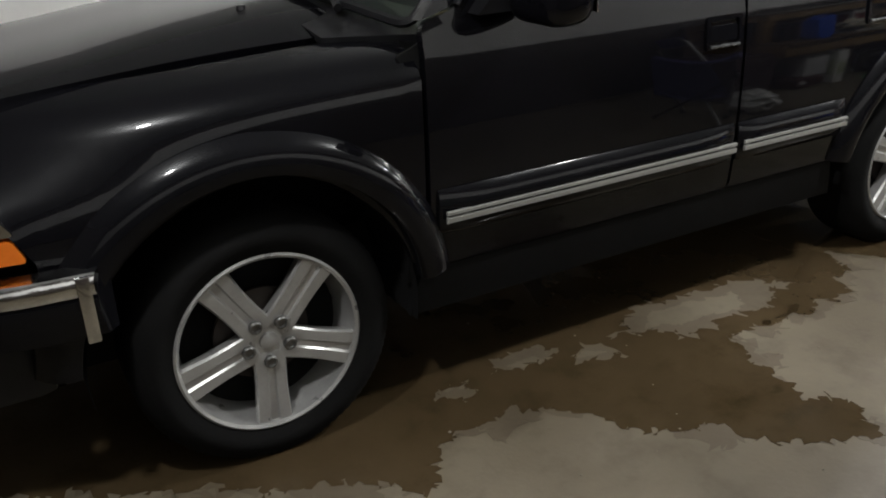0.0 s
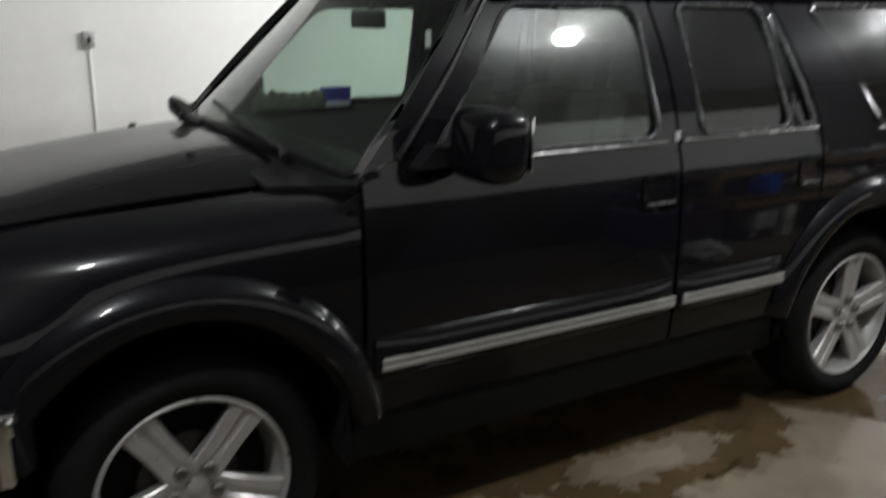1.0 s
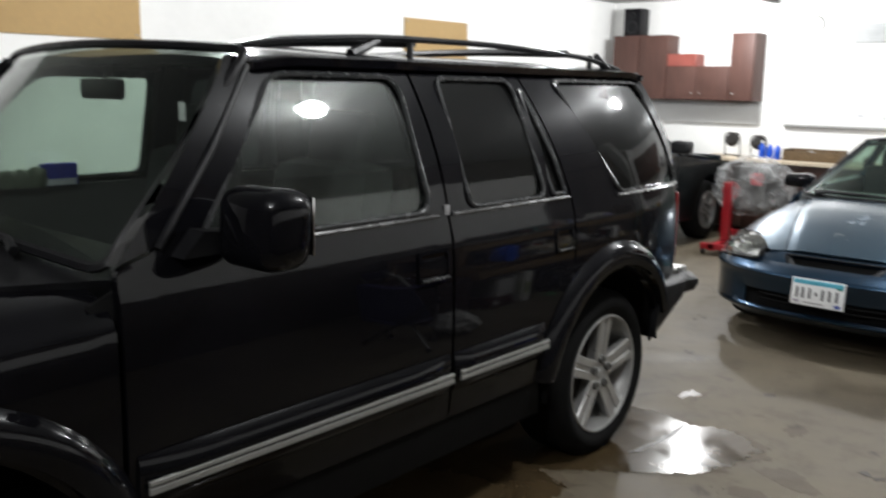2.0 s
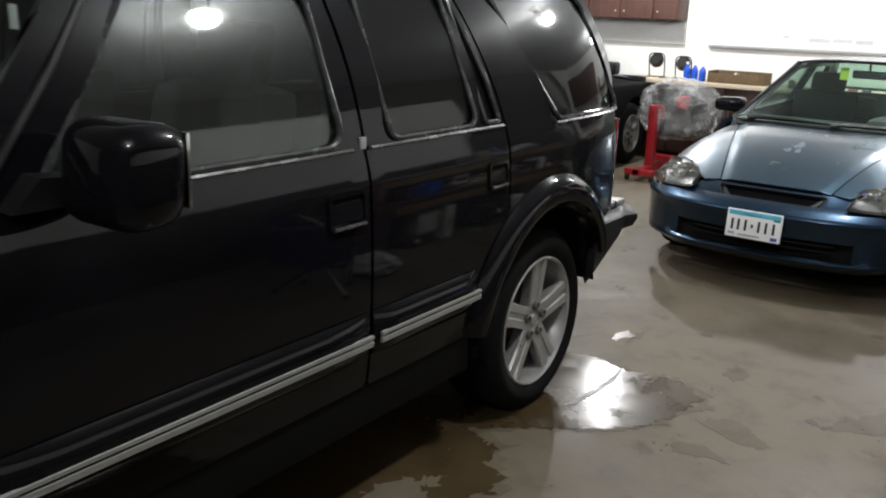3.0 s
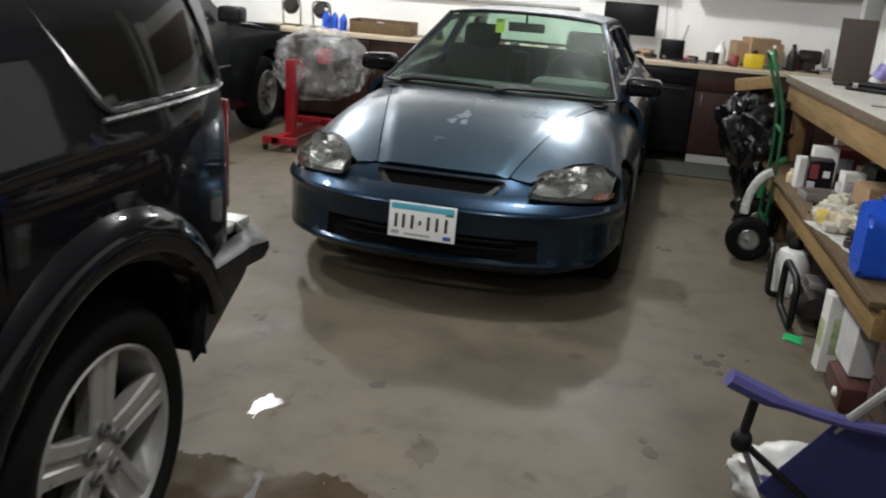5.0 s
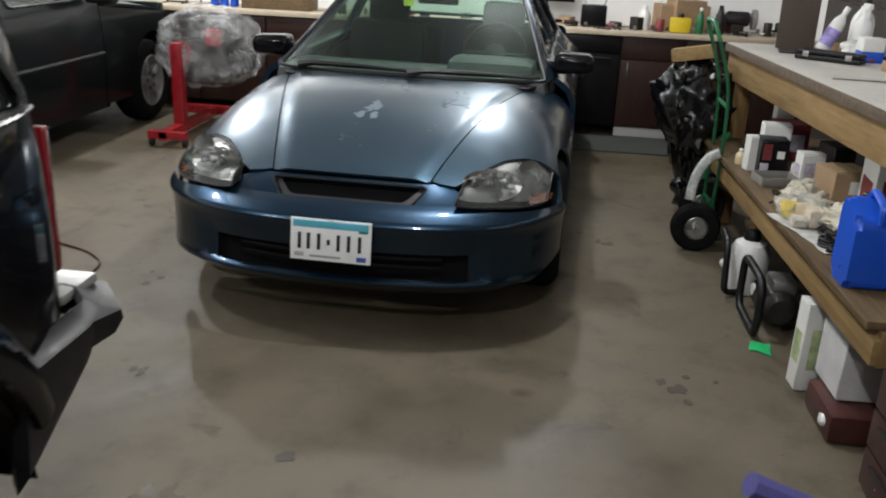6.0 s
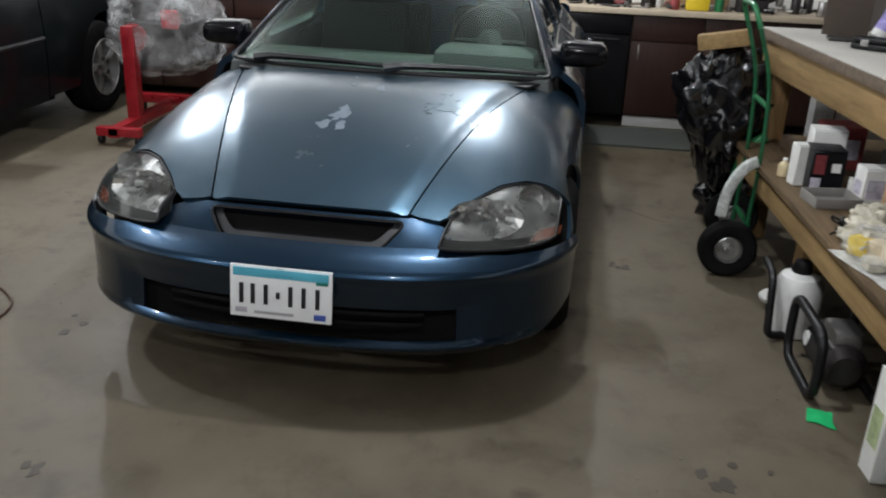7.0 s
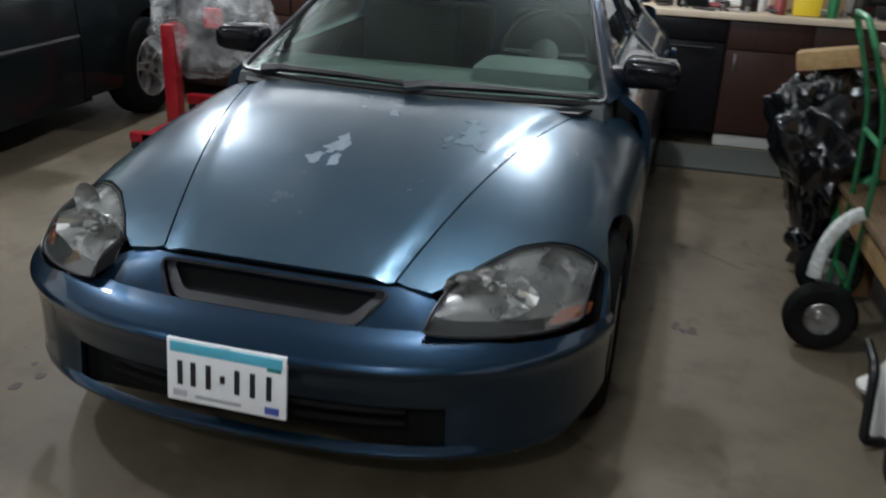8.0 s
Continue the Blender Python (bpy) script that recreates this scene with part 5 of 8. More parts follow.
def turned(bm, x, y, z, prof, seg=16, tilt=None):
    m = Matrix.Translation((x, y, z))
    if tilt:
        m = m @ Euler([radians(a) for a in tilt]).to_matrix().to_4x4()
    return lathe(bm, [(0.0001, prof[0][1])] + prof + [(0.0001, prof[-1][1])], m, seg)


def carton(name, x, y, z, w, d, h, turn, mat, label, group="", tape=None, panel=None):
    """A closed carton with folded flaps and a strip of tape."""
    t = thing(name, label, "box", group, at=(x, y, z))
    m = Matrix.Translation((x, y, z)) @ Matrix.Rotation(radians(turn), 4, "Z")
    bm = B()
    box(bm, -w / 2, w / 2, -d / 2, d / 2, 0, h - 0.004, 0.004, m, 1)
    part("body", bm, mat, t)
    for s in (-1, 1):
        bm = B()
        box(bm, -w / 2 + 0.002, w / 2 - 0.002, min(0.001 * s, s * d / 2), max(0.001 * s, s * d / 2), h - 0.004, h, 0.001, m, 1)
        part("flap", bm, mat, t)
    if tape:
        bm = B()
        box(bm, -w / 2 - 0.001, w / 2 + 0.001, -0.02, 0.02, h, h + 0.001, 0, m)
        part("tape", bm, tape, t)
    if panel:
        bm = B()
        box(bm, -w / 2 - 0.0015, -w / 2, -d * 0.36, d * 0.36, h * 0.25, h * 0.72, 0, m)
        part("printed_panel", bm, panel, t)
        bm = B()
        box(bm, -w * 0.34, w * 0.34, d / 2, d / 2 + 0.0015, h * 0.3, h * 0.65, 0, m)
        part("printed_panel", bm, panel, t)
    return t


def bottle(x, y, z, r, h, mat, cap, label, band=None, trigger=False, tilt=None, group=""):
    t = thing("spray_bottle" if trigger else "bottle", label, "bottle", group, at=(x, y, z))
    bm = B()
    turned(bm, x, y, z, [(r * 0.92, 0), (r, 0.008), (r, h * 0.55), (r * 0.85, h * 0.68), (r * 0.38, h * 0.82), (r * 0.36, h * 0.88)], 18, tilt)
    part("body", bm, mat, t)
    bm = B()
    turned(bm, x, y, z, [(r * 0.42, h * 0.875), (r * 0.42, h * 0.97), (r * 0.36, h)], 14, tilt)
    if trigger:
        box(bm, x - 0.06, x + 0.03, y - 0.012, y + 0.012, z + h * 0.96, z + h * 1.08, 0.006)
        box(bm, x - 0.055, x - 0.04, y - 0.006, y + 0.006, z + h * 0.80, z + h * 0.97, 0.003)
    part("cap", bm, cap, t)
    if band:
        bm = B()
        lathe(bm, [(r * 1.012, h * 0.12), (r * 1.02, h * 0.13), (r * 1.02, h * 0.48), (r * 1.012, h * 0.49)], Matrix.Translation((x, y, z)) @ (Euler([radians(a) for a in tilt]).to_matrix().to_4x4() if tilt else Matrix()), 18)
        part("label", bm, band, t, "printed paper label")
    return t


M_CARD = plain("brown_cardboard", (0.30, 0.20, 0.115), 0.85, 0, 0.18, 8)
M_WHITEBOX = plain("white_card", (0.66, 0.66, 0.63), 0.6, 0, 0.08, 10)
M_REDBOX = plain("dark_red_card", (0.20, 0.035, 0.035), 0.5, 0, 0.3, 14)
M_TAPE = plain("packing_tape", (0.45, 0.36, 0.2), 0.3)
M_PANEL = plain("printed_grey", (0.42, 0.40, 0.46), 0.5, 0, 0.5, 40)
M_WHITEPL = plain("white_plastic", (0.68, 0.68, 0.66), 0.38, 0, 0.06, 10)
M_BLUEPL = plain("blue_plastic", (0.010, 0.075, 0.50), 0.35, 0, 0.15, 8)
M_GREENPL = plain("green_paint", (0.015, 0.13, 0.045), 0.4, 0, 0.3, 20, 0.2)
M_YELLOW = plain("yellow_plastic", (0.62, 0.46, 0.02), 0.4, 0, 0.1, 12)
M_REDMETAL = plain("red_enamel", (0.27, 0.008, 0.014), 0.35, 0.1, 0.25, 14, 0.4)
M_BENCHTOP = plain("painted_bench_top", (0.42, 0.405, 0.37), 0.6, 0, 0.2, 4, 0, 0.2, 60)
M_PINE = wood("pine", (0.135, 0.085, 0.035), (0.285, 0.19, 0.082), 0.6, 0)
M_PINEV = wood("pine_upright", (0.12, 0.07, 0.028), (0.25, 0.155, 0.065), 0.6, 2)
M_OLDWOOD = wood("worn_shelf_board", (0.05, 0.034, 0.018), (0.15, 0.10, 0.052), 0.7, 0)
M_PARTICLE = plain("particle_board_edge", (0.095, 0.068, 0.044), 0.85, 0, 0.6, 45, 0, 0.6, 120)
M_CABBROWN = wood("dark_brown_cabinet", (0.018, 0.008, 0.006), (0.036, 0.016, 0.011), 0.45, 2)
M_CABWALL = wood("red_brown_cabinet", (0.055, 0.028, 0.022), (0.10, 0.050, 0.040), 0.5, 2)
M_BLACKAP = plain("black_appliance", (0.005, 0.005, 0.006), 0.35, 0, 0.2, 10, 0, 0, 60, 0.15)
M_COUNTER = plain("beige_counter", (0.50, 0.42, 0.31), 0.5, 0, 0.12, 8)
M_MAT = plain("grey_green_mat", (0.045, 0.05, 0.043), 0.85, 0, 0.2, 20, 0, 0.4, 120)
M_TAN = plain("tan_board", (0.42, 0.285, 0.125), 0.85, 0, 0.08, 20, 0, 0.3, 200)
M_BAGBLACK = plain("black_bin_liner", (0.006, 0.006, 0.007), 0.09, 0, 0.2, 8, 0.45, 1.0, 22, 0.5)
M_CHAIRBLUE = plain("navy_canvas", (0.022, 0.025, 0.115), 0.8, 0, 0.2, 14, 0, 0.4, 400)
M_GREYTUBE = plain("grey_powder_coat", (0.34, 0.34, 0.33), 0.4, 0.4, 0.12, 10)
M_JUNKDARK = plain("dark_grimy_metal", (0.035, 0.032, 0.03), 0.5, 0.6, 0.5, 20)
M_BOOK = plain("pale_paper", (0.5, 0.5, 0.48), 0.7, 0, 0.3, 30)

M_BULB, _nt, _b = nodes_of("glowing_bulb")
_b.inputs["Emission Color"].default_value = (1.0, 0.97, 0.92, 1)
_b.inputs["Emission Strength"].default_value = 25.0

# ---------------------------------------------------------------- ceiling
def ceiling_lamp(x, y):
    t = thing("ceiling_lamp", "bare white bulb in a ceiling socket", "lamp", "ceiling lamps", at=(x, y, CEIL))
    bm = B()
    lathe(bm, [(0.0001, 0.0), (0.055, 0.0), (0.055, -0.015), (0.03, -0.03), (0.024, -0.155), (0.0001, -0.155)], Matrix.Translation((x, y, CEIL)), 24)
    part("socket", bm, M_WHITEPL, t)
    bm = B()
    lathe(bm, [(0.0001, -0.152), (0.022, -0.154), (0.045, -0.18), (0.052, -0.205), (0.042, -0.235), (0.0001, -0.255)], Matrix.Translation((x, y, CEIL)), 24)
    part("bulb", bm, M_BULB, t, "glowing white bulb").visible_shadow = False


for lx, ly, watts in LAMPS:
    ceiling_lamp(lx, ly)

bm = B()
box(bm, 5.2, 9.45, 1.90, 1.95, CEIL - 0.10, CEIL - 0.05, 0.004)
for xx in (5.6, 7.0, 8.6):
    box(bm, xx, xx + 0.03, 1.915, 1.935, CEIL - 0.05, CEIL - 0.0, 0)
solo("ceiling_rail", bm, M_JUNKDARK, "dark steel rail hung under the ceiling", "rail")

# ---------------------------------------------------------------- north wall
for x0, x1, z0, z1 in ((1.85, 2.94, 1.845, 2.56), (5.66, 6.58, 1.72, 2.19)):
    t = thing("notice_board", "plain tan fibre board fixed to the white wall", "board", "tan boards", at=(x0, Y1, z0))
    bm = B()
    box(bm, x0, x1, Y1 - 0.018, Y1 - 0.002, z0, z1, 0.003)
    part("panel", bm, M_TAN, t)
    for sx in (x0 + 0.03, x1 - 0.03):
        for sz in (z0 + 0.03, z1 - 0.03):
            bm = B()
            lathe(bm, [(0.010, 0.0), (0.008, 0.004), (0.0001, 0.005)], Matrix.Translation((sx, Y1 - 0.018, sz)) @ Euler((radians(90), 0, 0)).to_matrix().to_4x4(), 8)
            part("screw", bm, M_STEEL, t)
t = thing("wall_switch", "grey switch box on a white conduit down the wall", "switch", at=(0.53, Y1, 1.3))
bm = B()
tube(bm, [(0.53, Y1 - 0.009, 0.3), (0.53, Y1 - 0.009, 1.34)], 0.008, 8)
part("conduit", bm, M_WALL, t)
bm = B()
box(bm, 0.495, 0.565, Y1 - 0.04, Y1 - 0.001, 1.335, 1.435, 0.006)
part("switch_box", bm, M_GREYTUBE, t)
bm = B()
box(bm, 0.52, 0.54, Y1 - 0.052, Y1 - 0.038, 1.365, 1.405, 0.003)
part("toggle", bm, M_TRIM, t)

# ---------------------------------------------------------------- east wall: counter, cabinets
CX, CZ = 8.92, 0.845


def base_unit(y0, y1, mat, label, black=False):
    t = thing("base_cabinet" if not black else "dishwasher", label, "cabinet" if not black else "appliance", "" if black else "counter cabinets", at=(CX + 0.05, y0, 0))
    bm = B()
    box(bm, CX + 0.05, X1 - 0.01, y0 + 0.002, y1 - 0.002, 0.085, CZ - 0.04, 0.002)
    part("body", bm, mat, t)
    bm = B()
    if black:
        box(bm, CX + 0.022, CX + 0.05, y0 + 0.008, y1 - 0.008, 0.10, 0.66, 0.006)
        d = part("door", bm, M_BLACKAP, t)
        bm = B()
        box(bm, CX + 0.018, CX + 0.05, y0 + 0.008, y1 - 0.008, 0.67, CZ - 0.05, 0.006)
        part("control_panel", bm, M_BLACKAP, t)
        bm = B()
        tube(bm, [(CX + 0.006, y0 + 0.08, 0.63), (CX + 0.006, y1 - 0.08, 0.63)], 0.008, 8)
        part("handle", bm, M_TRIM, d)
    else:
        box(bm, CX + 0.03, CX + 0.05, y0 + 0.006, y1 - 0.006, 0.10, 0.62, 0.004)
        d = part("door", bm, mat, t)
        bm = B()
        tube(bm, [(CX + 0.012, y1 - 0.06, 0.50), (CX + 0.008, y1 - 0.06, 0.53), (CX + 0.008, y1 - 0.06, 0.57), (CX + 0.03, y1 - 0.06, 0.60)], 0.005, 6)
        part("handle", bm, M_STEEL, d)
        bm = B()
        box(bm, CX + 0.03, CX + 0.05, y0 + 0.006, y1 - 0.006, 0.63, CZ - 0.05, 0.004)
        part("drawer_front", bm, mat, t)


ys = [-3.05, -2.55, -2.05, -1.55]
for a, c in zip(ys, ys[1:]):
    base_unit(a, c, M_CABBROWN, "dark brown base cabinet under the counter")
base_unit(-1.55, -0.98, M_BLACKAP, "black built-in dishwasher under the counter", True)
ys = [-0.98, -0.40, 0.18, 0.76, 1.34, 1.92, 2.50]
for a, c in zip(ys, ys[1:]):
    base_unit(a, c, M_CABBROWN, "dark brown base cabinet under the counter")
bm = B()
box(bm, CX, X1 - 0.005, -3.04, 2.52, CZ - 0.038, CZ, 0.006)
solo("worktop", bm, M_COUNTER, "long beige laminate worktop along the white wall", "worktop")
bm = B()
box(bm, CX + 0.075, CX + 0.085, -2.35, -1.56, 0.004, 0.082, 0.002)
solo("kick_board", bm, M_WHITEPL, "white kick board below the brown cabinets", "board")
bm = B()
sheet(bm, rounded([(8.36, -2.9), (8.90, -2.9), (8.90, -0.9), (8.36, -0.9)], 0.03), lambda x, y: (x, y, 0.014 + 0.002 * noise.noise(Vector((x * 6, y * 6, 0)))), 0.12, 0.013)
solo("floor_mat", bm, M_MAT, "grey-green rubber mat on the floor before the cabinets", "mat")

t = thing("wall_cabinet", "red-brown wall cabinet with an open middle bay", "cabinet", at=(9.2, 2.9, 1.45))
for nm, y0, y1, z0, z1 in (("tall_bay", 3.07, 3.79, 1.455, 2.20), ("low_bay", 2.30, 3.066, 1.455, 1.84), ("end_bay", 2.02, 2.296, 1.455, 2.20)):
    bm = B()
    box(bm, 9.21, X1 - 0.003, y0, y1, z0, z1, 0.004)
    bay = part(nm, bm, M_CABWALL, t)
    n = 2 if y1 - y0 > 0.5 else 1
    for k in range(n):
        w = (y1 - y0) / n
        bm = B()
        box(bm, 9.19, 9.21, y0 + w * k + 0.006, y0 + w * (k + 1) - 0.006, z0 + 0.008, z1 - 0.008, 0.004)
        part("cabinet_door", bm, M_CABWALL, bay)
        bm = B()
        lathe(bm, [(0.006, 0.0), (0.012, 0.012), (0.0001, 0.018)], Matrix.Translation((9.19, y0 + w * k + (0.05 if k else w - 0.05), z0 + 0.08)) @ Euler((0, radians(-90), 0)).to_matrix().to_4x4(), 10)
        part("knob", bm, M_STEEL, bay)
carton("toolbox_carton", 9.34, 2.90, 1.84, 0.24, 0.36, 0.14, 0, plain("red_carton", (0.24, 0.06, 0.045), 0.5), "red carton standing on the low cabinet bay")
t = thing("loudspeaker", "black loudspeaker on top of the wall cabinet", "speaker", at=(9.35, 3.57, 2.2))
bm = B()
box(bm, 9.23, 9.45, 3.46, 3.68, 2.201, 2.52, 0.01)
part("cabinet", bm, M_BLACKAP, t)
for zz, rr in ((2.30, 0.08), (2.44, 0.04)):
    bm = B()
    lathe(bm, [(rr, 0.0), (rr, 0.006), (rr * 0.85, 0.004), (rr * 0.3, -0.015), (0.0001, -0.008)], Matrix.Translation((9.228, 3.57, zz)) @ Euler((0, radians(-90), 0)).to_matrix().to_4x4(), 20)
    part("cone", bm, M_TRIM, t)
bm = B()
box(bm, X1 - 0.05, X1 - 0.002, 2.02, 3.95, 1.20, 1.43, 0.004)
solo("wall_trim_board", bm, plain("grey_white_board", (0.50, 0.50, 0.49), 0.6, 0, 0.08, 4), "pale grey board along the wall below the cabinets", "board")

# whiteboard with marks that cannot be read
t = thing("whiteboard", "large white marker board with faint grey marks", "whiteboard", at=(X1, 0.7, 1.2))
bm = B()
box(bm, X1 - 0.02, X1 - 0.002, -0.45, 1.72, 1.215, 2.35, 0.003)
part("panel", bm, plain("white_board_face", (0.82, 0.82, 0.81), 0.2, 0, 0.03, 3), t)
bm = B()
box(bm, X1 - 0.05, X1 - 0.002, -0.47, 1.74, 1.185, 1.213, 0.005)
part("pen_ledge", bm, M_GREYTUBE, t, "grey aluminium pen ledge")
for yy, zz, w, h in ((0.62, 1.31, 0.10, 0.018), (0.40, 1.315, 0.09, 0.018), (0.20, 1.31, 0.08, 0.02), (0.95, 1.33, 0.03, 0.012)):
    bm = B()
    box(bm, X1 - 0.0225, X1 - 0.019, yy - w, yy + w, zz - h, zz + h, 0.001)
    part("marker_bar", bm, plain("faded_marker", (0.55, 0.56, 0.58), 0.4), t, "faint grey line of marker writing")
t = thing("wall_vent", "flat grey vent cover high on the white wall", "vent", at=(X1, 0.9, 2.2))
bm = B()
box(bm, X1 - 0.045, X1 - 0.022, 0.55, 1.08, 2.08, 2.28, 0.004)
part("frame", bm, plain("vent_grey", (0.42, 0.43, 0.43), 0.5), t)
for k in range(6):
    bm = B()
    box(bm, X1 - 0.052, X1 - 0.044, 0.57, 1.06, 2.10 + 0.028 * k, 2.116 + 0.028 * k, 0.002)
    part("slat", bm, plain("vent_slat", (0.46, 0.47, 0.47), 0.5), t)
t = thing("wall_clock", "small round grey wall clock", "clock", at=(X1, 1.5, 2.28))
bm = B()
lathe(bm, [(0.10, 0.0), (0.10, 0.025), (0.085, 0.03), (0.082, 0.02), (0.0001, 0.02)], Matrix.Translation((X1 - 0.022, 1.50, 2.28)) @ Euler((0, radians(-90), 0)).to_matrix().to_4x4(), 28)
part("case", bm, M_GREYTUBE, t)
for a, ln in ((40, 0.05), (150, 0.065)):
    bm = B()
    v = Vector((0, math.cos(radians(a)) * ln, math.sin(radians(a)) * ln))
    tube(bm, [(X1 - 0.046, 1.50, 2.28), Vector((X1 - 0.046, 1.50, 2.28)) + v], 0.003, 5)
    part("clock_hand", bm, M_TRIM, t)

# right-hand wall cabinets and shelf of books
t = thing("wall_cabinet", "dark red-brown wall cabinet above the counter", "cabinet", at=(9.2, -2.2, 1.45))
bm = B()
box(bm, 9.21, X1 - 0.003, -3.0, -1.42, 1.47, 2.25, 0.004)
body = part("body", bm, M_CABWALL, t)
for k in range(3):
    bm = B()
    box(bm, 9.19, 9.21, -3.0 + 0.527 * k + 0.006, -3.0 + 0.527 * (k + 1) - 0.006, 1.478, 2.24, 0.004)
    part("cabinet_door", bm, M_CABWALL, t)
t = thing("wall_shelf", "dark wooden wall shelf holding papers", "shelf", at=(9.3, -0.9, 1.5))
bm = B()
box(bm, 9.22, X1 - 0.002, -1.25, -0.60, 1.50, 1.525, 0.003)
part("board", bm, M_CABBROWN, t)
for yy in (-1.24, -0.61):
    bm = B()
    box(bm, 9.22, X1 - 0.002, yy - 0.01, yy + 0.01, 1.526, 1.80, 0.002)
    part("side", bm, M_CABBROWN, t)
for k in range(9):
    h = random.uniform(0.14, 0.22)
    bm = B()
    yy = -1.19 + 0.058 * k
    box(bm, 9.26, 9.44, yy, yy + random.uniform(0.03, 0.05), 1.526, 1.526 + h, 0.002)
    solo("folder", bm, plain("folder_cover", random.choice([(0.6, 0.6, 0.58), (0.12, 0.13, 0.15), (0.35, 0.33, 0.3)]), 0.6), "upright paper folder on the wall shelf", "folder", "folders on the shelf")
t = thing("monitor", "black flat monitor on the worktop", "monitor", at=(9.25, -0.93, CZ))
bm = B()
box(bm, 9.24, 9.275, -1.16, -0.70, 1.02, 1.29, 0.006)
part("screen", bm, M_BLACKAP, t)
bm = B()
box(bm, 9.22, 9.34, -1.02, -0.84, CZ + 0.001, CZ + 0.015, 0.004)
tube(bm, [(9.285, -0.93, CZ + 0.01), (9.285, -0.93, 1.08)], 0.016, 8)
part("stand", bm, M_TRIM, t)
t = thing("radio", "black desk radio with an aerial on the worktop", "radio", at=(9.2, -1.31, CZ))
bm = B()
box(bm, 9.14, 9.26, -1.42, -1.22, CZ + 0.001, CZ + 0.17, 0.012)
part("case", bm, M_BLACKAP, t)
bm = B()
tube(bm, [(9.22, -1.40, CZ + 0.16), (9.22, -1.43, CZ + 0.30)], 0.008, 6)
tube(bm, [(9.22, -1.25, CZ + 0.16), (9.24, -1.20, CZ + 0.9)], 0.004, 5)
part("aerial", bm, M_GREYTUBE, t)

# work lights, bottles, tray and clutter on the worktop
for yy, hh in ((2.20, 0.26), (1.90, 0.24)):
    t = thing("work_light", "round black work light on a wire stand", "lamp", "work lights on the counter", at=(9.2, yy, CZ))
    bm = B()
    lathe(bm, [(0.0001, 0.02), (0.045, 0.02), (0.075, -0.01), (0.08, -0.03), (0.07, -0.03), (0.05, 0.0), (0.0001, 0.005)], Matrix.Translation((9.16, yy, CZ + hh - 0.07)) @ Euler((0, radians(-80), 0)).to_matrix().to_4x4(), 20)
    part("head", bm, M_JUNKDARK, t)
    bm = B()
    tube(bm, rounded([(9.22, yy - 0.085, CZ + 0.006), (9.18, yy - 0.09, CZ + hh), (9.18, yy + 0.09, CZ + hh), (9.22, yy + 0.085, CZ + 0.006)], 0.06, 5, False), 0.007, 6)
    tube(bm, [(9.12, yy - 0.08, CZ + 0.006), (9.26, yy - 0.085, CZ + 0.006), (9.26, yy + 0.085, CZ + 0.006), (9.12, yy + 0.08, CZ + 0.006)], 0.006, 6)
    part("stand", bm, M_TRIM, t)
for k in range(3):
    bottle(9.13, 1.83 - 0.085 * k, CZ + 0.001, 0.036, 0.19 - 0.01 * k, M_BLUEPL, M_WHITEPL, "blue plastic bottle on the worktop", group="blue bottles")
t = thing("tray", "wooden tray heaped with dark tools", "tray", at=(9.2, 1.28, CZ))
for a in ((9.06, 9.34, 1.0, 1.02, 0.001, 0.12), (9.06, 9.34, 1.56, 1.58, 0.001, 0.12), (9.06, 9.08, 1.02, 1.56, 0.001, 0.10), (9.32, 9.34, 1.02, 1.56, 0.001, 0.12), (9.08, 9.32, 1.02, 1.56, 0.001, 0.016)):
    bm = B()
    box(bm, a[0], a[1], a[2], a[3], CZ + a[4], CZ + a[5], 0.002)
    part("board", bm, M_OLDWOOD, t)


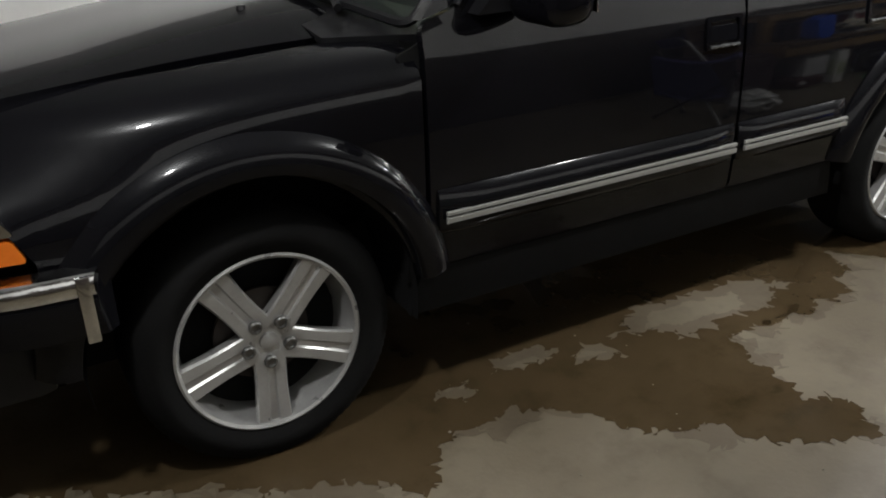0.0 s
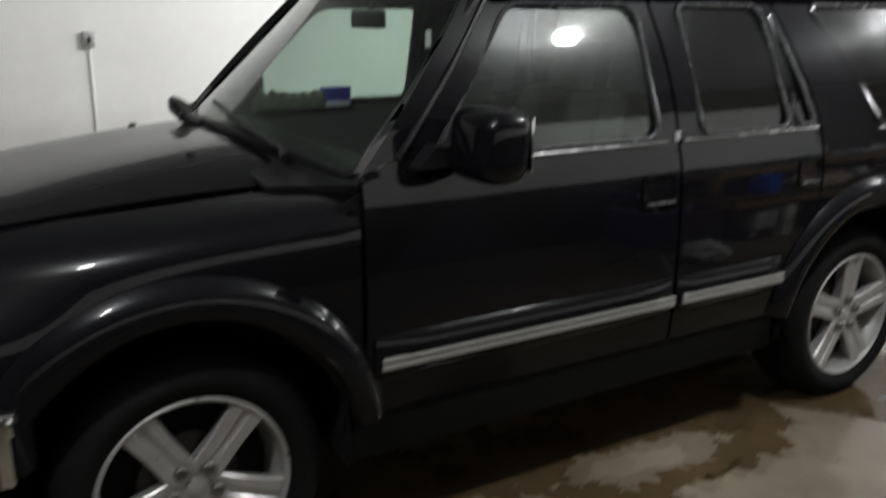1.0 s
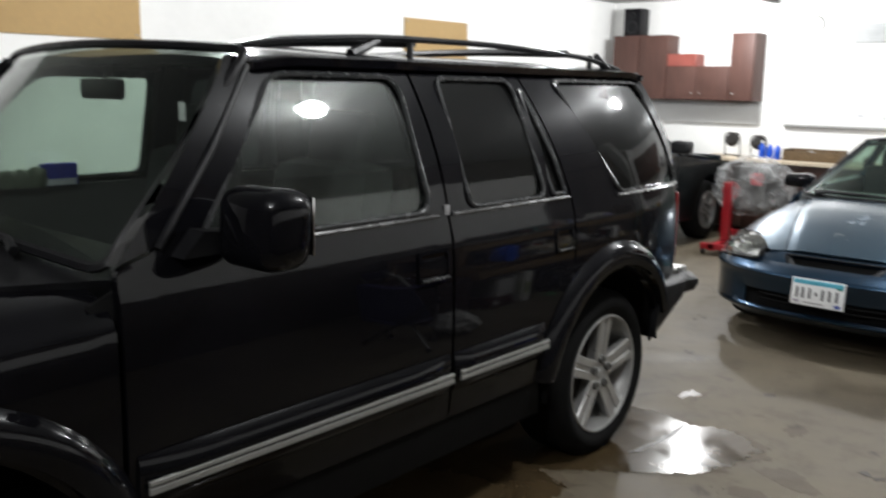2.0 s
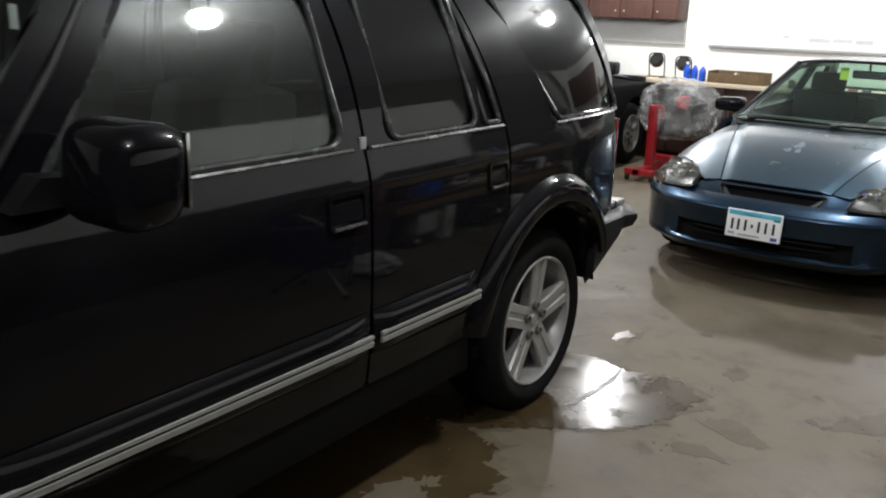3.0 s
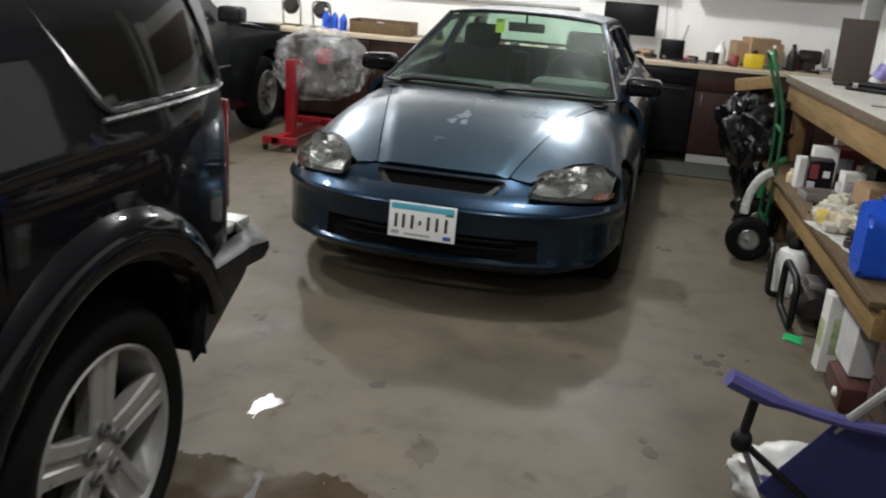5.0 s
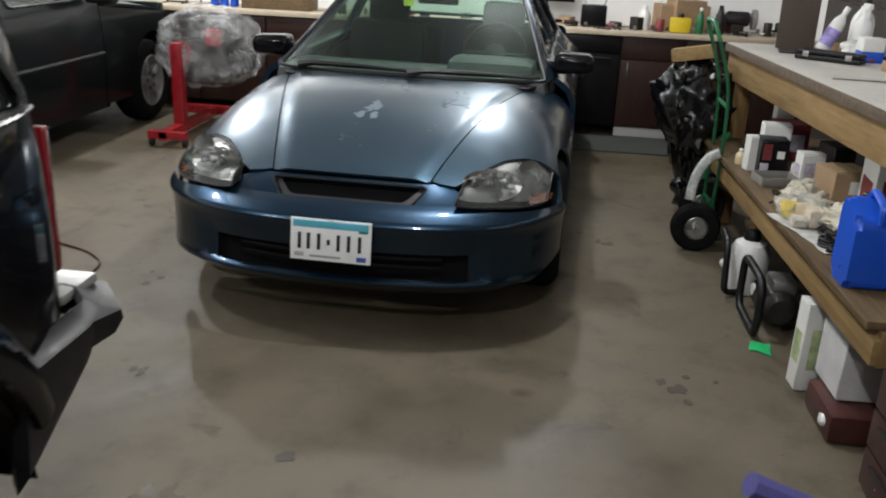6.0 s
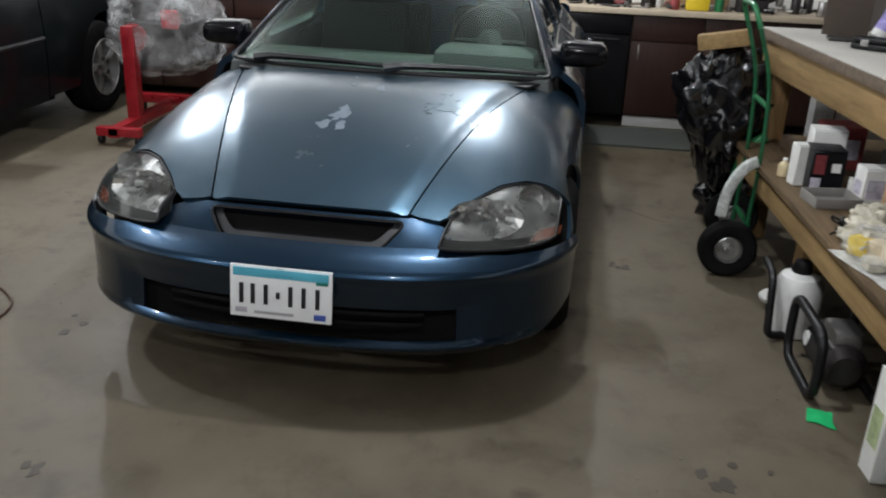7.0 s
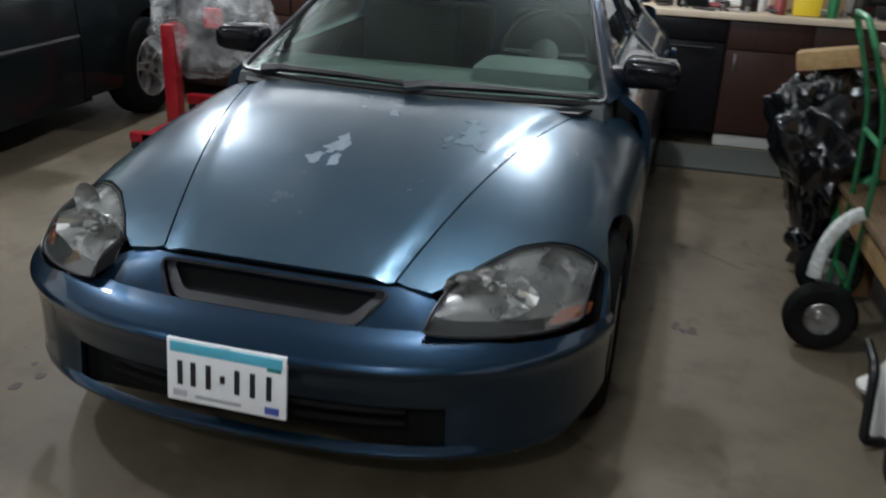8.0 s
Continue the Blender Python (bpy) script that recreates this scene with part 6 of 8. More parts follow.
def junk(x0, x1, y0, y1, z, n, seed, hmax, top=None):
    """A strew of small tools and oddments lying on a surface."""
    rng = random.Random(seed)
    kinds = ["spanner", "socket", "tin", "small_box", "cable_coil", "pliers", "cloth"]
    for i in range(n):
        x, y = rng.uniform(x0, x1), rng.uniform(y0, y1)
        kind = rng.choice(kinds)
        bm = B()
        m = Matrix.Translation((x, y, z)) @ Matrix.Rotation(rng.uniform(0, 6.28), 4, "Z")
        if kind == "spanner":
            L = rng.uniform(0.07, 0.12)
            box(bm, -L, L, -0.009, 0.009, 0.001, 0.010, 0.003, m)
            lathe(bm, [(0.008, 0.001), (0.018, 0.001), (0.018, 0.012), (0.008, 0.012)], m @ Matrix.Translation((L, 0, 0)), 10, True)
            solo(kind, bm, M_STEEL, "steel spanner lying among the tools", "tool", "loose tools")
        elif kind == "socket":
            turned(bm, x, y, z, [(0.016, 0.001), (0.016, 0.035), (0.011, 0.036), (0.011, 0.02)], 12)
            solo(kind, bm, M_STEEL, "short steel socket standing on end", "tool", "loose tools")
        elif kind == "tin":
            h = rng.uniform(0.06, min(hmax, 0.14))
            turned(bm, x, y, z, [(0.032, 0.001), (0.034, 0.004), (0.034, h - 0.004), (0.031, h), (0.029, h - 0.004)], 16)
            solo(kind, bm, rng.choice([M_STEEL, M_WHITEPL, M_JUNKDARK, M_REDBOX]), "small round tin among the clutter", "tin", "small tins")
        elif kind == "small_box":
            w, d, h = rng.uniform(0.04, 0.08), rng.uniform(0.03, 0.06), rng.uniform(0.03, min(hmax, 0.10))
            box(bm, -w, w, -d, d, 0.001, h, 0.003, m)
            solo(kind, bm, rng.choice([M_CARD, M_WHITEBOX, M_JUNKDARK, M_REDBOX]), "small closed box among the clutter", "box", "small boxes")
        elif kind == "cable_coil":
            R = rng.uniform(0.04, 0.06)
            pts = [m @ Vector((R * math.cos(a * 0.5), R * math.sin(a * 0.5), 0.006 + a * 0.0009)) for a in range(38)]
            tube(bm, pts, 0.005, 5)
            solo(kind, bm, M_TRIM, "coil of thin black cable", "cable", "cable coils")
        elif kind == "pliers":
            tube(bm, [m @ Vector(p) for p in ((-0.09, -0.022, 0.008), (-0.03, -0.012, 0.008), (0.0, 0.0, 0.008), (0.05, 0.006, 0.008))], [0.008, 0.008, 0.009, 0.004], 6)
            tube(bm, [m @ Vector(p) for p in ((-0.09, 0.022, 0.009), (-0.03, 0.012, 0.009), (0.0, 0.0, 0.009), (0.05, -0.006, 0.009))], [0.008, 0.008, 0.009, 0.004], 6)
            solo(kind, bm, M_JUNKDARK, "pair of dark steel pliers", "tool", "loose tools")
        else:
            blob(bm, (x, y, z + 0.018), (0.06, 0.05, 0.017), 0.35, seed + i, 2)
            solo(kind, bm, rng.choice([M_WHITEBOX, M_SEAT, M_REDBOX]), "crumpled shop cloth lying on the worktop", "cloth", "crumpled cloths")


junk(9.10, 9.30, 1.06, 1.52, CZ + 0.017, 12, 3, 0.12)
junk(9.02, 9.40, -2.9, -1.46, CZ, 34, 5, 0.14)
junk(9.02, 9.40, -0.68, 0.95, CZ, 14, 7, 0.10)
carton("carton", 9.28, -2.02, CZ + 0.001, 0.24, 0.40, 0.20, 8, M_CARD, "open brown cardboard box among the clutter", tape=M_TAPE)
t = thing("coolant_jug", "yellow plastic jug standing on the worktop", "jug", at=(9.05, -1.98, CZ))
bm = B()
box(bm, 8.99, 9.08, -2.07, -1.91, CZ + 0.001, CZ + 0.12, 0.02)
part("body", bm, M_YELLOW, t)
bm = B()
turned(bm, 9.035, -1.99, CZ + 0.118, [(0.022, 0), (0.022, 0.025), (0.018, 0.03)], 12)
part("cap", bm, M_TRIM, t)
bottle(9.04, -2.14, CZ + 0.001, 0.032, 0.20, M_GREENPL, M_WHITEPL, "green plastic bottle on the worktop")
bottle(9.10, -2.30, CZ + 0.001, 0.04, 0.22, M_JUNKDARK, M_TRIM, "dark grimy bottle on the worktop")
bottle(9.15, -1.72, CZ + 0.001, 0.05, 0.19, M_WHITEPL, M_WHITEPL, "white plastic tub on the worktop")

# ---------------------------------------------------------------- engine on its stand
t = thing("engine_stand", "red steel engine stand on small castors", "stand", at=(7.90, 1.66, 0))
for nm, a in (("post", (7.86, 7.94, 1.62, 1.70, 0.09, 0.68)), ("foot", (7.54, 7.60, 1.48, 1.76, 0.055, 0.11)), ("beam", (7.54, 8.55, 1.615, 1.685, 0.045, 0.108)), ("foot", (8.50, 8.57, 1.42, 1.92, 0.055, 0.12))):
    bm = B()
    box(bm, *a, 0.006)
    part(nm, bm, M_REDMETAL, t)
for xx, yy in ((7.57, 1.50), (7.57, 1.74), (8.535, 1.44), (8.535, 1.90)):
    bm = B()
    lathe(bm, [(0.0001, -0.014), (0.028, -0.014), (0.030, 0.0), (0.028, 0.014), (0.0001, 0.014)], Matrix.Translation((xx, yy, 0.031)) @ Euler((radians(90), 0, 0)).to_matrix().to_4x4(), 14)
    part("castor", bm, M_TRIM, t)
bm = B()
lathe(bm, [(0.0001, 0.0), (0.09, 0.0), (0.09, 0.02), (0.0001, 0.02)], Matrix.Translation((7.94, 1.66, 0.60)) @ Euler((0, radians(90), 0)).to_matrix().to_4x4(), 18)
part("head_plate", bm, M_REDMETAL, t)
t = thing("engine", "engine block wrapped in crinkled clear plastic sheet", "engine", at=(8.2, 1.52, 0.36))
bm = B()
box(bm, 7.975, 8.42, 1.32, 1.74, 0.40, 0.70, 0.03)
box(bm, 8.0, 8.40, 1.38, 1.68, 0.70, 0.84, 0.03)
for k in range(4):
    tube(bm, [(8.03 + 0.1 * k, 1.36, 0.62), (8.03 + 0.1 * k, 1.24, 0.56), (8.05 + 0.1 * k, 1.22, 0.46)], 0.022, 8)
part("block", bm, M_JUNKDARK, t)
bm = B()
box(bm, 7.968, 8.0, 1.36, 1.48, 0.66, 0.78, 0.02)
part("red_cover", bm, plain("red_cover", (0.45, 0.02, 0.03), 0.4), t, "red plastic cover inside the wrap")
bm = B()
blob(bm, (8.15, 1.50, 0.635), (0.34, 0.40, 0.30), 0.16, 4.0, 5, 2.2)
for v in bm.verts:
    n3 = noise.noise(v.co * 16) * 0.014 + noise.noise(v.co * 34) * 0.006
    v.co += (v.co - Vector((8.15, 1.50, 0.63))).normalized() * n3
    if v.co.x < 7.90:
        v.co.x = 7.90 + (v.co.x - 7.90) * 0.3
m, nt, b = nodes_of("crinkled_plastic_sheet")
b.inputs["Base Color"].default_value = (0.75, 0.76, 0.76, 1)
b.inputs["Roughness"].default_value = 0.10
link(nt, ramp(nt, noise_node(nt, 5, 5, 0.6), [(0.40, (0.05,)), (0.66, (0.46,))]), b.inputs["Alpha"])
bump_to(nt, noise_node(nt, 11, 3, 0.5, "Object", None, 1.5), b, 1.0, 0.03)
M_WRAP = m
part("plastic_wrap", bm, M_WRAP, t, "crinkled clear plastic sheet", 75)

# ---------------------------------------------------------------- workbench along the south side
BX0, BX1, BY0, BY1, BZ = 4.20, 6.86, -2.82, -1.95, 1.0
# the top stands askew to the wall, the shelf a little less
TOP_M = Matrix.Translation((BX1, BY1, 0)) @ Matrix.Rotation(radians(4.4), 4, "Z") @ Matrix.Translation((-BX1, -BY1, 0))
SHELF_M = Matrix.Translation((BX1, BY1 + 0.038, 0)) @ Matrix.Rotation(radians(1.7), 4, "Z") @ Matrix.Translation((-BX1, -BY1, 0))
bench = thing("workbench", "pine workbench with a pale worn top and a lower shelf", "workbench", at=(5.6, -2.4, 0))
for nm, a, mt in (
    ("bench_top", (BX0 - 0.03, BX1 + 0.02, BY0, BY1 - 0.004, BZ - 0.004, BZ), M_BENCHTOP),
    ("top_board", (BX0 - 0.03, BX1 + 0.02, BY0, BY1 + 0.004, BZ - 0.045, BZ - 0.0045), M_PARTICLE),
    ("front_apron", (BX0, BX1, BY1 - 0.056, BY1 - 0.018, BZ - 0.188, BZ - 0.052), M_PINE),
    ("end_apron", (BX1 - 0.04, BX1, BY0 + 0.01, BY1 - 0.045, BZ - 0.20, BZ - 0.047), M_PINEV),
    ("end_apron", (BX0, BX0 + 0.04, BY0 + 0.01, BY1 - 0.045, BZ - 0.20, BZ - 0.047), M_PINEV),
    ("shelf_board", (BX0, BX1, BY0, BY1 + 0.052, 0.472, 0.497), M_OLDWOOD),
    ("shelf_rail", (BX0 - 0.02, BX1, BY1 + 0.002, BY1 + 0.030, 0.366, 0.446), M_PINE),
    ("shelf_end_rail", (BX0 - 0.02, BX0 + 0.02, BY0, BY1 + 0.01, 0.36, 0.471), M_PINEV),
    ("shelf_end_rail", (BX1 - 0.04, BX1, BY0, BY1 + 0.01, 0.385, 0.471), M_PINEV),
):
    bm = B()
    box(bm, *a, 0.0015 if nm == "bench_top" else 0.004, SHELF_M if "shelf" in nm else TOP_M)
    part(nm, bm, mt, bench)
for xx in (BX0 + 0.001, 5.80, BX1 - 0.13):
    for yy in (BY0 + 0.02, BY1 - 0.133):
        bm = B()
        box(bm, xx, xx + 0.088, yy, yy + 0.088, 0, 0.471, 0.004, SHELF_M if xx == 5.80 else TOP_M)
        part("leg", bm, M_PINEV, bench)
        if xx == 5.80 and yy > -2.5:
            continue
        bm = B()
        box(bm, xx, xx + 0.088, yy, yy + 0.088, 0.498, BZ - 0.046, 0.004, TOP_M)
        part("leg", bm, M_PINEV, bench)
bm = B()
prism(bm, [(6.72, 0.80), (6.64, 0.80), (6.38, 0.955), (6.50, 0.955)], BY1 - 0.10, BY1 - 0.060, TOP_M)
part("brace", bm, M_PINE, bench)

# on the bench
bm = B()
box(bm, -0.095, 0.095, -0.012, 0.012, 0.001, 0.36, 0.004, Matrix.Translation((6.69, -2.262, BZ)) @ Euler((radians(-6), 0, radians(72))).to_matrix().to_4x4())
solo("upright_board", bm, plain("dark_brown_panel", (0.05, 0.036, 0.026), 0.7, 0, 0.2, 8), "dark brown panel standing upright on the bench", "board")
t = thing("tool_case", "flat black tool case lying on the bench", "case", at=(6.2, -2.3, BZ))
mt = Matrix.Translation((6.215, -2.31, BZ)) @ Matrix.Rotation(radians(55), 4, "Z")
bm = B()
box(bm, -0.155, 0.155, -0.048, 0.048, 0.001, 0.026, 0.010, mt)
part("base", bm, M_TRIM, t)
bm = B()
box(bm, -0.155, 0.155, -0.046, 0.046, 0.028, 0.050, 0.014, mt)
part("lid", bm, M_TRIM, t)
for k in (-0.1, 0.1):
    bm = B()
    box(bm, k - 0.015, k + 0.015, 0.047, 0.053, 0.016, 0.042, 0.002, mt)
    part("latch", bm, M_STEEL, t)
bottle(6.60, -2.375, BZ + 0.014, 0.036, 0.24, M_WHITEPL, M_WHITEPL, "white bottle with a violet label leaning against another", plain("violet_label", (0.26, 0.22, 0.50), 0.4, 0, 0.7, 40), False, (24, 0, 0))
bottle(6.52, -2.535, BZ + 0.001, 0.050, 0.24, M_WHITEPL, M_WHITEPL, "white plastic spray bottle on the bench", None, True)
bottle(6.30, -2.62, BZ + 0.001, 0.040, 0.24, plain("blue_can", (0.03, 0.10, 0.36), 0.3, 0.3), M_WHITEPL, "blue and white aerosol can", plain("white_can_label", (0.7, 0.7, 0.72), 0.4))
bottle(6.74, -2.60, BZ + 0.001, 0.060, 0.27, M_WHITEPL, M_JUNKDARK, "white plastic bottle with a dark cap")
bottle(6.12, -2.70, BZ + 0.001, 0.034, 0.20, M_REDBOX, M_TRIM, "dark red aerosol can")
bm = B()
box(bm, -0.22, 0.22, -0.014, 0.014, 0.001, 0.004, 0.0005, Matrix.Translation((5.565, -2.36, BZ)) @ Matrix.Rotation(radians(88), 4, "Z"))
solo("steel_ruler", bm, M_STEEL, "long steel ruler lying on the bench", "ruler")
bm = B()
box(bm, -0.13, 0.13, -0.05, 0.05, 0.001, 0.016, 0.005, Matrix.Translation((6.50, -2.27, BZ)) @ Matrix.Rotation(radians(80), 4, "Z"))
solo("sanding_pad", bm, M_JUNKDARK, "flat dark metal plate on the bench", "plate")
t = thing("tissue_box", "white carton with a blue lower half on the bench", "box", at=(6.29, -2.51, BZ))
bm = B()
box(bm, 6.24, 6.34, -2.56, -2.46, BZ + 0.052, BZ + 0.115, 0.003)
part("top_half", bm, M_WHITEBOX, t)
bm = B()
box(bm, 6.239, 6.341, -2.561, -2.459, BZ + 0.001, BZ + 0.0515, 0.003)
part("bottom_half", bm, M_BLUEPL, t, "blue printed lower half")
bm = B()
blob(bm, (6.42, -2.47, BZ + 0.045), (0.07, 0.05, 0.045), 0.4, 91.0, 3, 2.6)
for v in bm.verts:
    v.co.z = max(v.co.z, BZ + 0.002)
solo("crumpled_rag", bm, M_WHITEBOX, "crumpled white rag among the bottles", "rag", angle=75)
junk(5.9, 6.8, -2.85, -2.5, BZ, 10, 21, 0.12)
carton("carton", 6.0, -2.80, BZ + 0.001, 0.30, 0.20, 0.16, 4, plain("teal_card", (0.04, 0.16, 0.14), 0.5), "teal and red packed carton on the bench", panel=M_REDBOX)
for yy, kk in ((-2.83, 0), (-2.84, 1)):
    t = thing("angle_grinder_disc", "pale round disc leaning at the back of the bench", "disc", "pale discs", at=(6.6 + 0.2 * kk, yy, BZ))
    bm = B()
    lathe(bm, [(0.0001, 0.0), (0.10, 0.0), (0.105, 0.01), (0.10, 0.02), (0.03, 0.02), (0.0001, 0.012)], Matrix.Translation((6.42 + 0.24 * kk, yy, BZ + 0.106)) @ Euler((radians(80), 0, radians(20))).to_matrix().to_4x4(), 24)
    part("face", bm, plain("pale_disc", (0.45, 0.43, 0.38), 0.6), t)

# on the lower shelf
SZ = 0.498
carton("small_carton", 6.00, -1.985, SZ, 0.06, 0.085, 0.165, 12, M_WHITEBOX, "narrow white carton standing on the shelf", "shelf cartons")
carton("small_carton", 6.34, -2.22, SZ, 0.16, 0.16, 0.18, 0, M_REDBOX, "dark red printed carton at the back of the shelf", "shelf cartons", panel=M_PANEL)
carton("small_carton", 6.13, -2.10, SZ, 0.10, 0.13, 0.205, -4, M_WHITEBOX, "white carton behind the black one", "shelf cartons")
t = carton("small_carton", 5.95, -2.050, SZ, 0.13, 0.125, 0.168, -3, M_BLACKAP, "black printed carton with a red flash and a white label", "shelf cartons")
mt = Matrix.Translation((5.95, -2.050, SZ)) @ Matrix.Rotation(radians(-3), 4, "Z")
for nm, ya, yb, za, zb, mat in (("printed_panel", 0.012, 0.052, 0.075, 0.150, plain("red_print", (0.14, 0.02, 0.024), 0.45, 0, 0.5, 40)), ("printed_panel", 0.020, 0.058, 0.012, 0.060, M_PANEL), ("white_label", -0.045, -0.012, 0.085, 0.120, M_WHITEBOX), ("printed_panel", -0.055, 0.010, 0.006, 0.020, M_REDMETAL)):
    bm = B()
    box(bm, -0.067, -0.0655, ya, yb, za, zb, 0, mt)
    part(nm, bm, mat, t)
carton("small_carton", 5.90, -2.36, SZ, 0.16, 0.18, 0.17, 10, M_JUNKDARK, "dark grey carton at the back of the shelf", "shelf cartons")
carton("small_carton", 5.60, -2.44, SZ, 0.20, 0.22, 0.20, -8, M_JUNKDARK, "grimy dark carton at the back of the shelf", "shelf cartons")
carton("small_carton", 5.77, -2.175, SZ, 0.08, 0.105, 0.150, 6, M_WHITEBOX, "white printed carton standing upright", "shelf cartons", panel=M_PANEL)
carton("small_carton", 5.87, -2.165, SZ, 0.06, 0.075, 0.070, -18, M_WHITEBOX, "little white carton on the shelf", "shelf cartons")
t = carton("carton", 5.50, -2.235, SZ, 0.17, 0.165, 0.152, 12, M_CARD, "brown cardboard carton with a white address label", tape=M_TAPE)
bm = B()
box(bm, -0.0865, -0.085, -0.070, 0.012, 0.058, 0.112, 0, Matrix.Translation((5.50, -2.235, SZ)) @ Matrix.Rotation(radians(12), 4, "Z"))
part("paper_label", bm, M_WHITEBOX, t, "white paper label")
bm = B()
box(bm, -0.0872, -0.0866, -0.064, -0.040, 0.064, 0.104, 0, Matrix.Translation((5.50, -2.235, SZ)) @ Matrix.Rotation(radians(12), 4, "Z"))
part("label_bar", bm, M_JUNKDARK, t)
t = thing("card_tray", "shallow grey card tray on the shelf", "tray", at=(5.76, -2.03, SZ))
mt = Matrix.Translation((5.76, -2.035, SZ)) @ Matrix.Rotation(radians(8), 4, "Z")
M_TRAY = plain("grey_card_tray", (0.20, 0.19, 0.175), 0.7)
bm = B()
box(bm, -0.07, 0.07, -0.085, 0.085, 0.001, 0.006, 0.001, mt)
part("base", bm, M_TRAY, t)
for a in ((-0.07, 0.07, -0.087, -0.083), (-0.07, 0.07, 0.083, 0.087), (-0.072, -0.068, -0.083, 0.083), (0.068, 0.072, -0.083, 0.083)):
    bm = B()
    box(bm, *a, 0.0065, 0.040, 0.001, mt)
    part("side", bm, M_TRAY, t)
# a heap of pale plastic bags with packets in it
M_PALEBAG = plain("milky_plastic_bag", (0.40, 0.37, 0.29), 0.5, 0, 0.3, 14, 0, 0.5, 26)
for (bx, by, rx, ry, rz, sd) in ((5.28, -2.03, 0.13, 0.10, 0.050, 31.0), (5.03, -2.13, 0.15, 0.09, 0.060, 33.0), (5.44, -2.07, 0.075, 0.055, 0.055, 35.0)):
    bm = B()
    blob(bm, (bx, by, SZ + rz * 0.8), (rx, ry, rz), 0.45, sd, 4, 2.6)
    for v in bm.verts:
        v.co.z += 0.018 * noise.noise(v.co * 22)
        v.co.z = max(v.co.z, SZ + 0.008)
    solo("plastic_bag", bm, M_PALEBAG, "crumpled milky plastic bag on the shelf", "bag", "milky bags", angle=75)
t = thing("parts_bag", "clear plastic bag with yellow and pale parts", "bag", at=(5.12, -2.0, SZ))
bm = B()
blob(bm, (5.14, -1.99, SZ + 0.060), (0.12, 0.085, 0.055), 0.3, 37.0, 4, 2.8)
for v in bm.verts:
    v.co.z = max(v.co.z, SZ + 0.008)
part("bag", bm, M_WRAP, t, "", 75)
for dx, dy, h, col in ((0.045, 0.030, 0.075, (0.58, 0.42, 0.03)), (0.0, -0.010, 0.080, (0.50, 0.41, 0.27)), (-0.055, -0.030, 0.085, (0.56, 0.48, 0.36)), (-0.06, 0.03, 0.045, (0.5, 0.47, 0.38))):
    bm = B()
    box(bm, -0.035, 0.035, -0.030, 0.028, 0.012, h, 0.014, Matrix.Translation((5.14 + dx, -1.99 + dy, SZ)) @ Euler((radians(120 * dy), radians(90 * dx), radians(300 * dx + 20))).to_matrix().to_4x4())
    for v in bm.verts:
        v.co.z = max(v.co.z, SZ + 0.009)
    part("packet", bm, plain("packet", col, 0.5, 0, 0.3, 30), t)
bm = B()
sheet(bm, wobbly([(5.24, -1.88), (5.26, -2.06), (4.80, -2.12), (4.78, -1.99)], 0.012, 4.0, 0.05), lambda x, y: (x, y, SZ + 0.005 + 0.003 * noise.noise(Vector((x * 9, y * 9, 0)))), 0.05, 0.002)
solo("paper_sheet", bm, M_BOOK, "creased sheet of pale paper under the bag", "paper")
for cxx, cyy, sd in ((4.93, -2.05, 5), (5.42, -1.97, 8), (4.76, -2.02, 9)):
    bm = B()
    rng = random.Random(sd)
    pts = [Vector((cxx + 0.10 * rng.uniform(-1, 1), cyy + 0.05 * rng.uniform(-1, 1), SZ + 0.010 + 0.035 * rng.random())) for _ in range(16)]
    tube(bm, rounded([tuple(p) for p in pts], 0.05, 4, False), 0.0045, 5)
    solo("loose_cable", bm, M_TRIM, "tangle of thin black cable on the shelf", "cable", "loose cables")
bottle(4.76, -2.16, SZ + 0.001, 0.045, 0.15, M_JUNKDARK, M_TRIM, "dark grey bottle beside the blue jug")
t = thing("jerry_can", "tall blue plastic jug standing on the lower shelf", "jug", at=(4.490, -2.03, SZ))
bm = B()
prism(bm, rounded([(4.44, SZ + 0.001), (4.60, SZ + 0.001), (4.60, SZ + 0.235), (4.56, SZ + 0.285), (4.44, SZ + 0.225)], 0.03, 5), -2.085, -1.945)
bmesh.ops.bevel(bm, geom=[e for e in bm.edges if abs(e.verts[0].co.y - e.verts[1].co.y) < 1e-6], offset=0.018, segments=3, affect="EDGES")
part("body", bm, M_BLUEPL, t, "", 60)
bm = B()
tube(bm, rounded([(4.445, -2.015, SZ + 0.215), (4.445, -2.015, SZ + 0.275), (4.54, -2.015, SZ + 0.300), (4.575, -2.015, SZ + 0.262)], 0.025, 4, False), 0.013, 8)
part("handle", bm, M_BLUEPL, t)
bm = B()
turned(bm, 4.585, -2.015, SZ + 0.250, [(0.020, 0), (0.020, 0.026), (0.016, 0.03)], 14)
part("cap", bm, M_TRIM, t)
t = thing("battery_case", "black plastic case on the shelf beside the blue jug", "case", at=(4.38, -2.26, SZ))
bm = B()
box(bm, 4.30, 4.46, -2.40, -2.12, SZ + 0.001, SZ + 0.22, 0.012)
part("body", bm, M_TRIM, t)

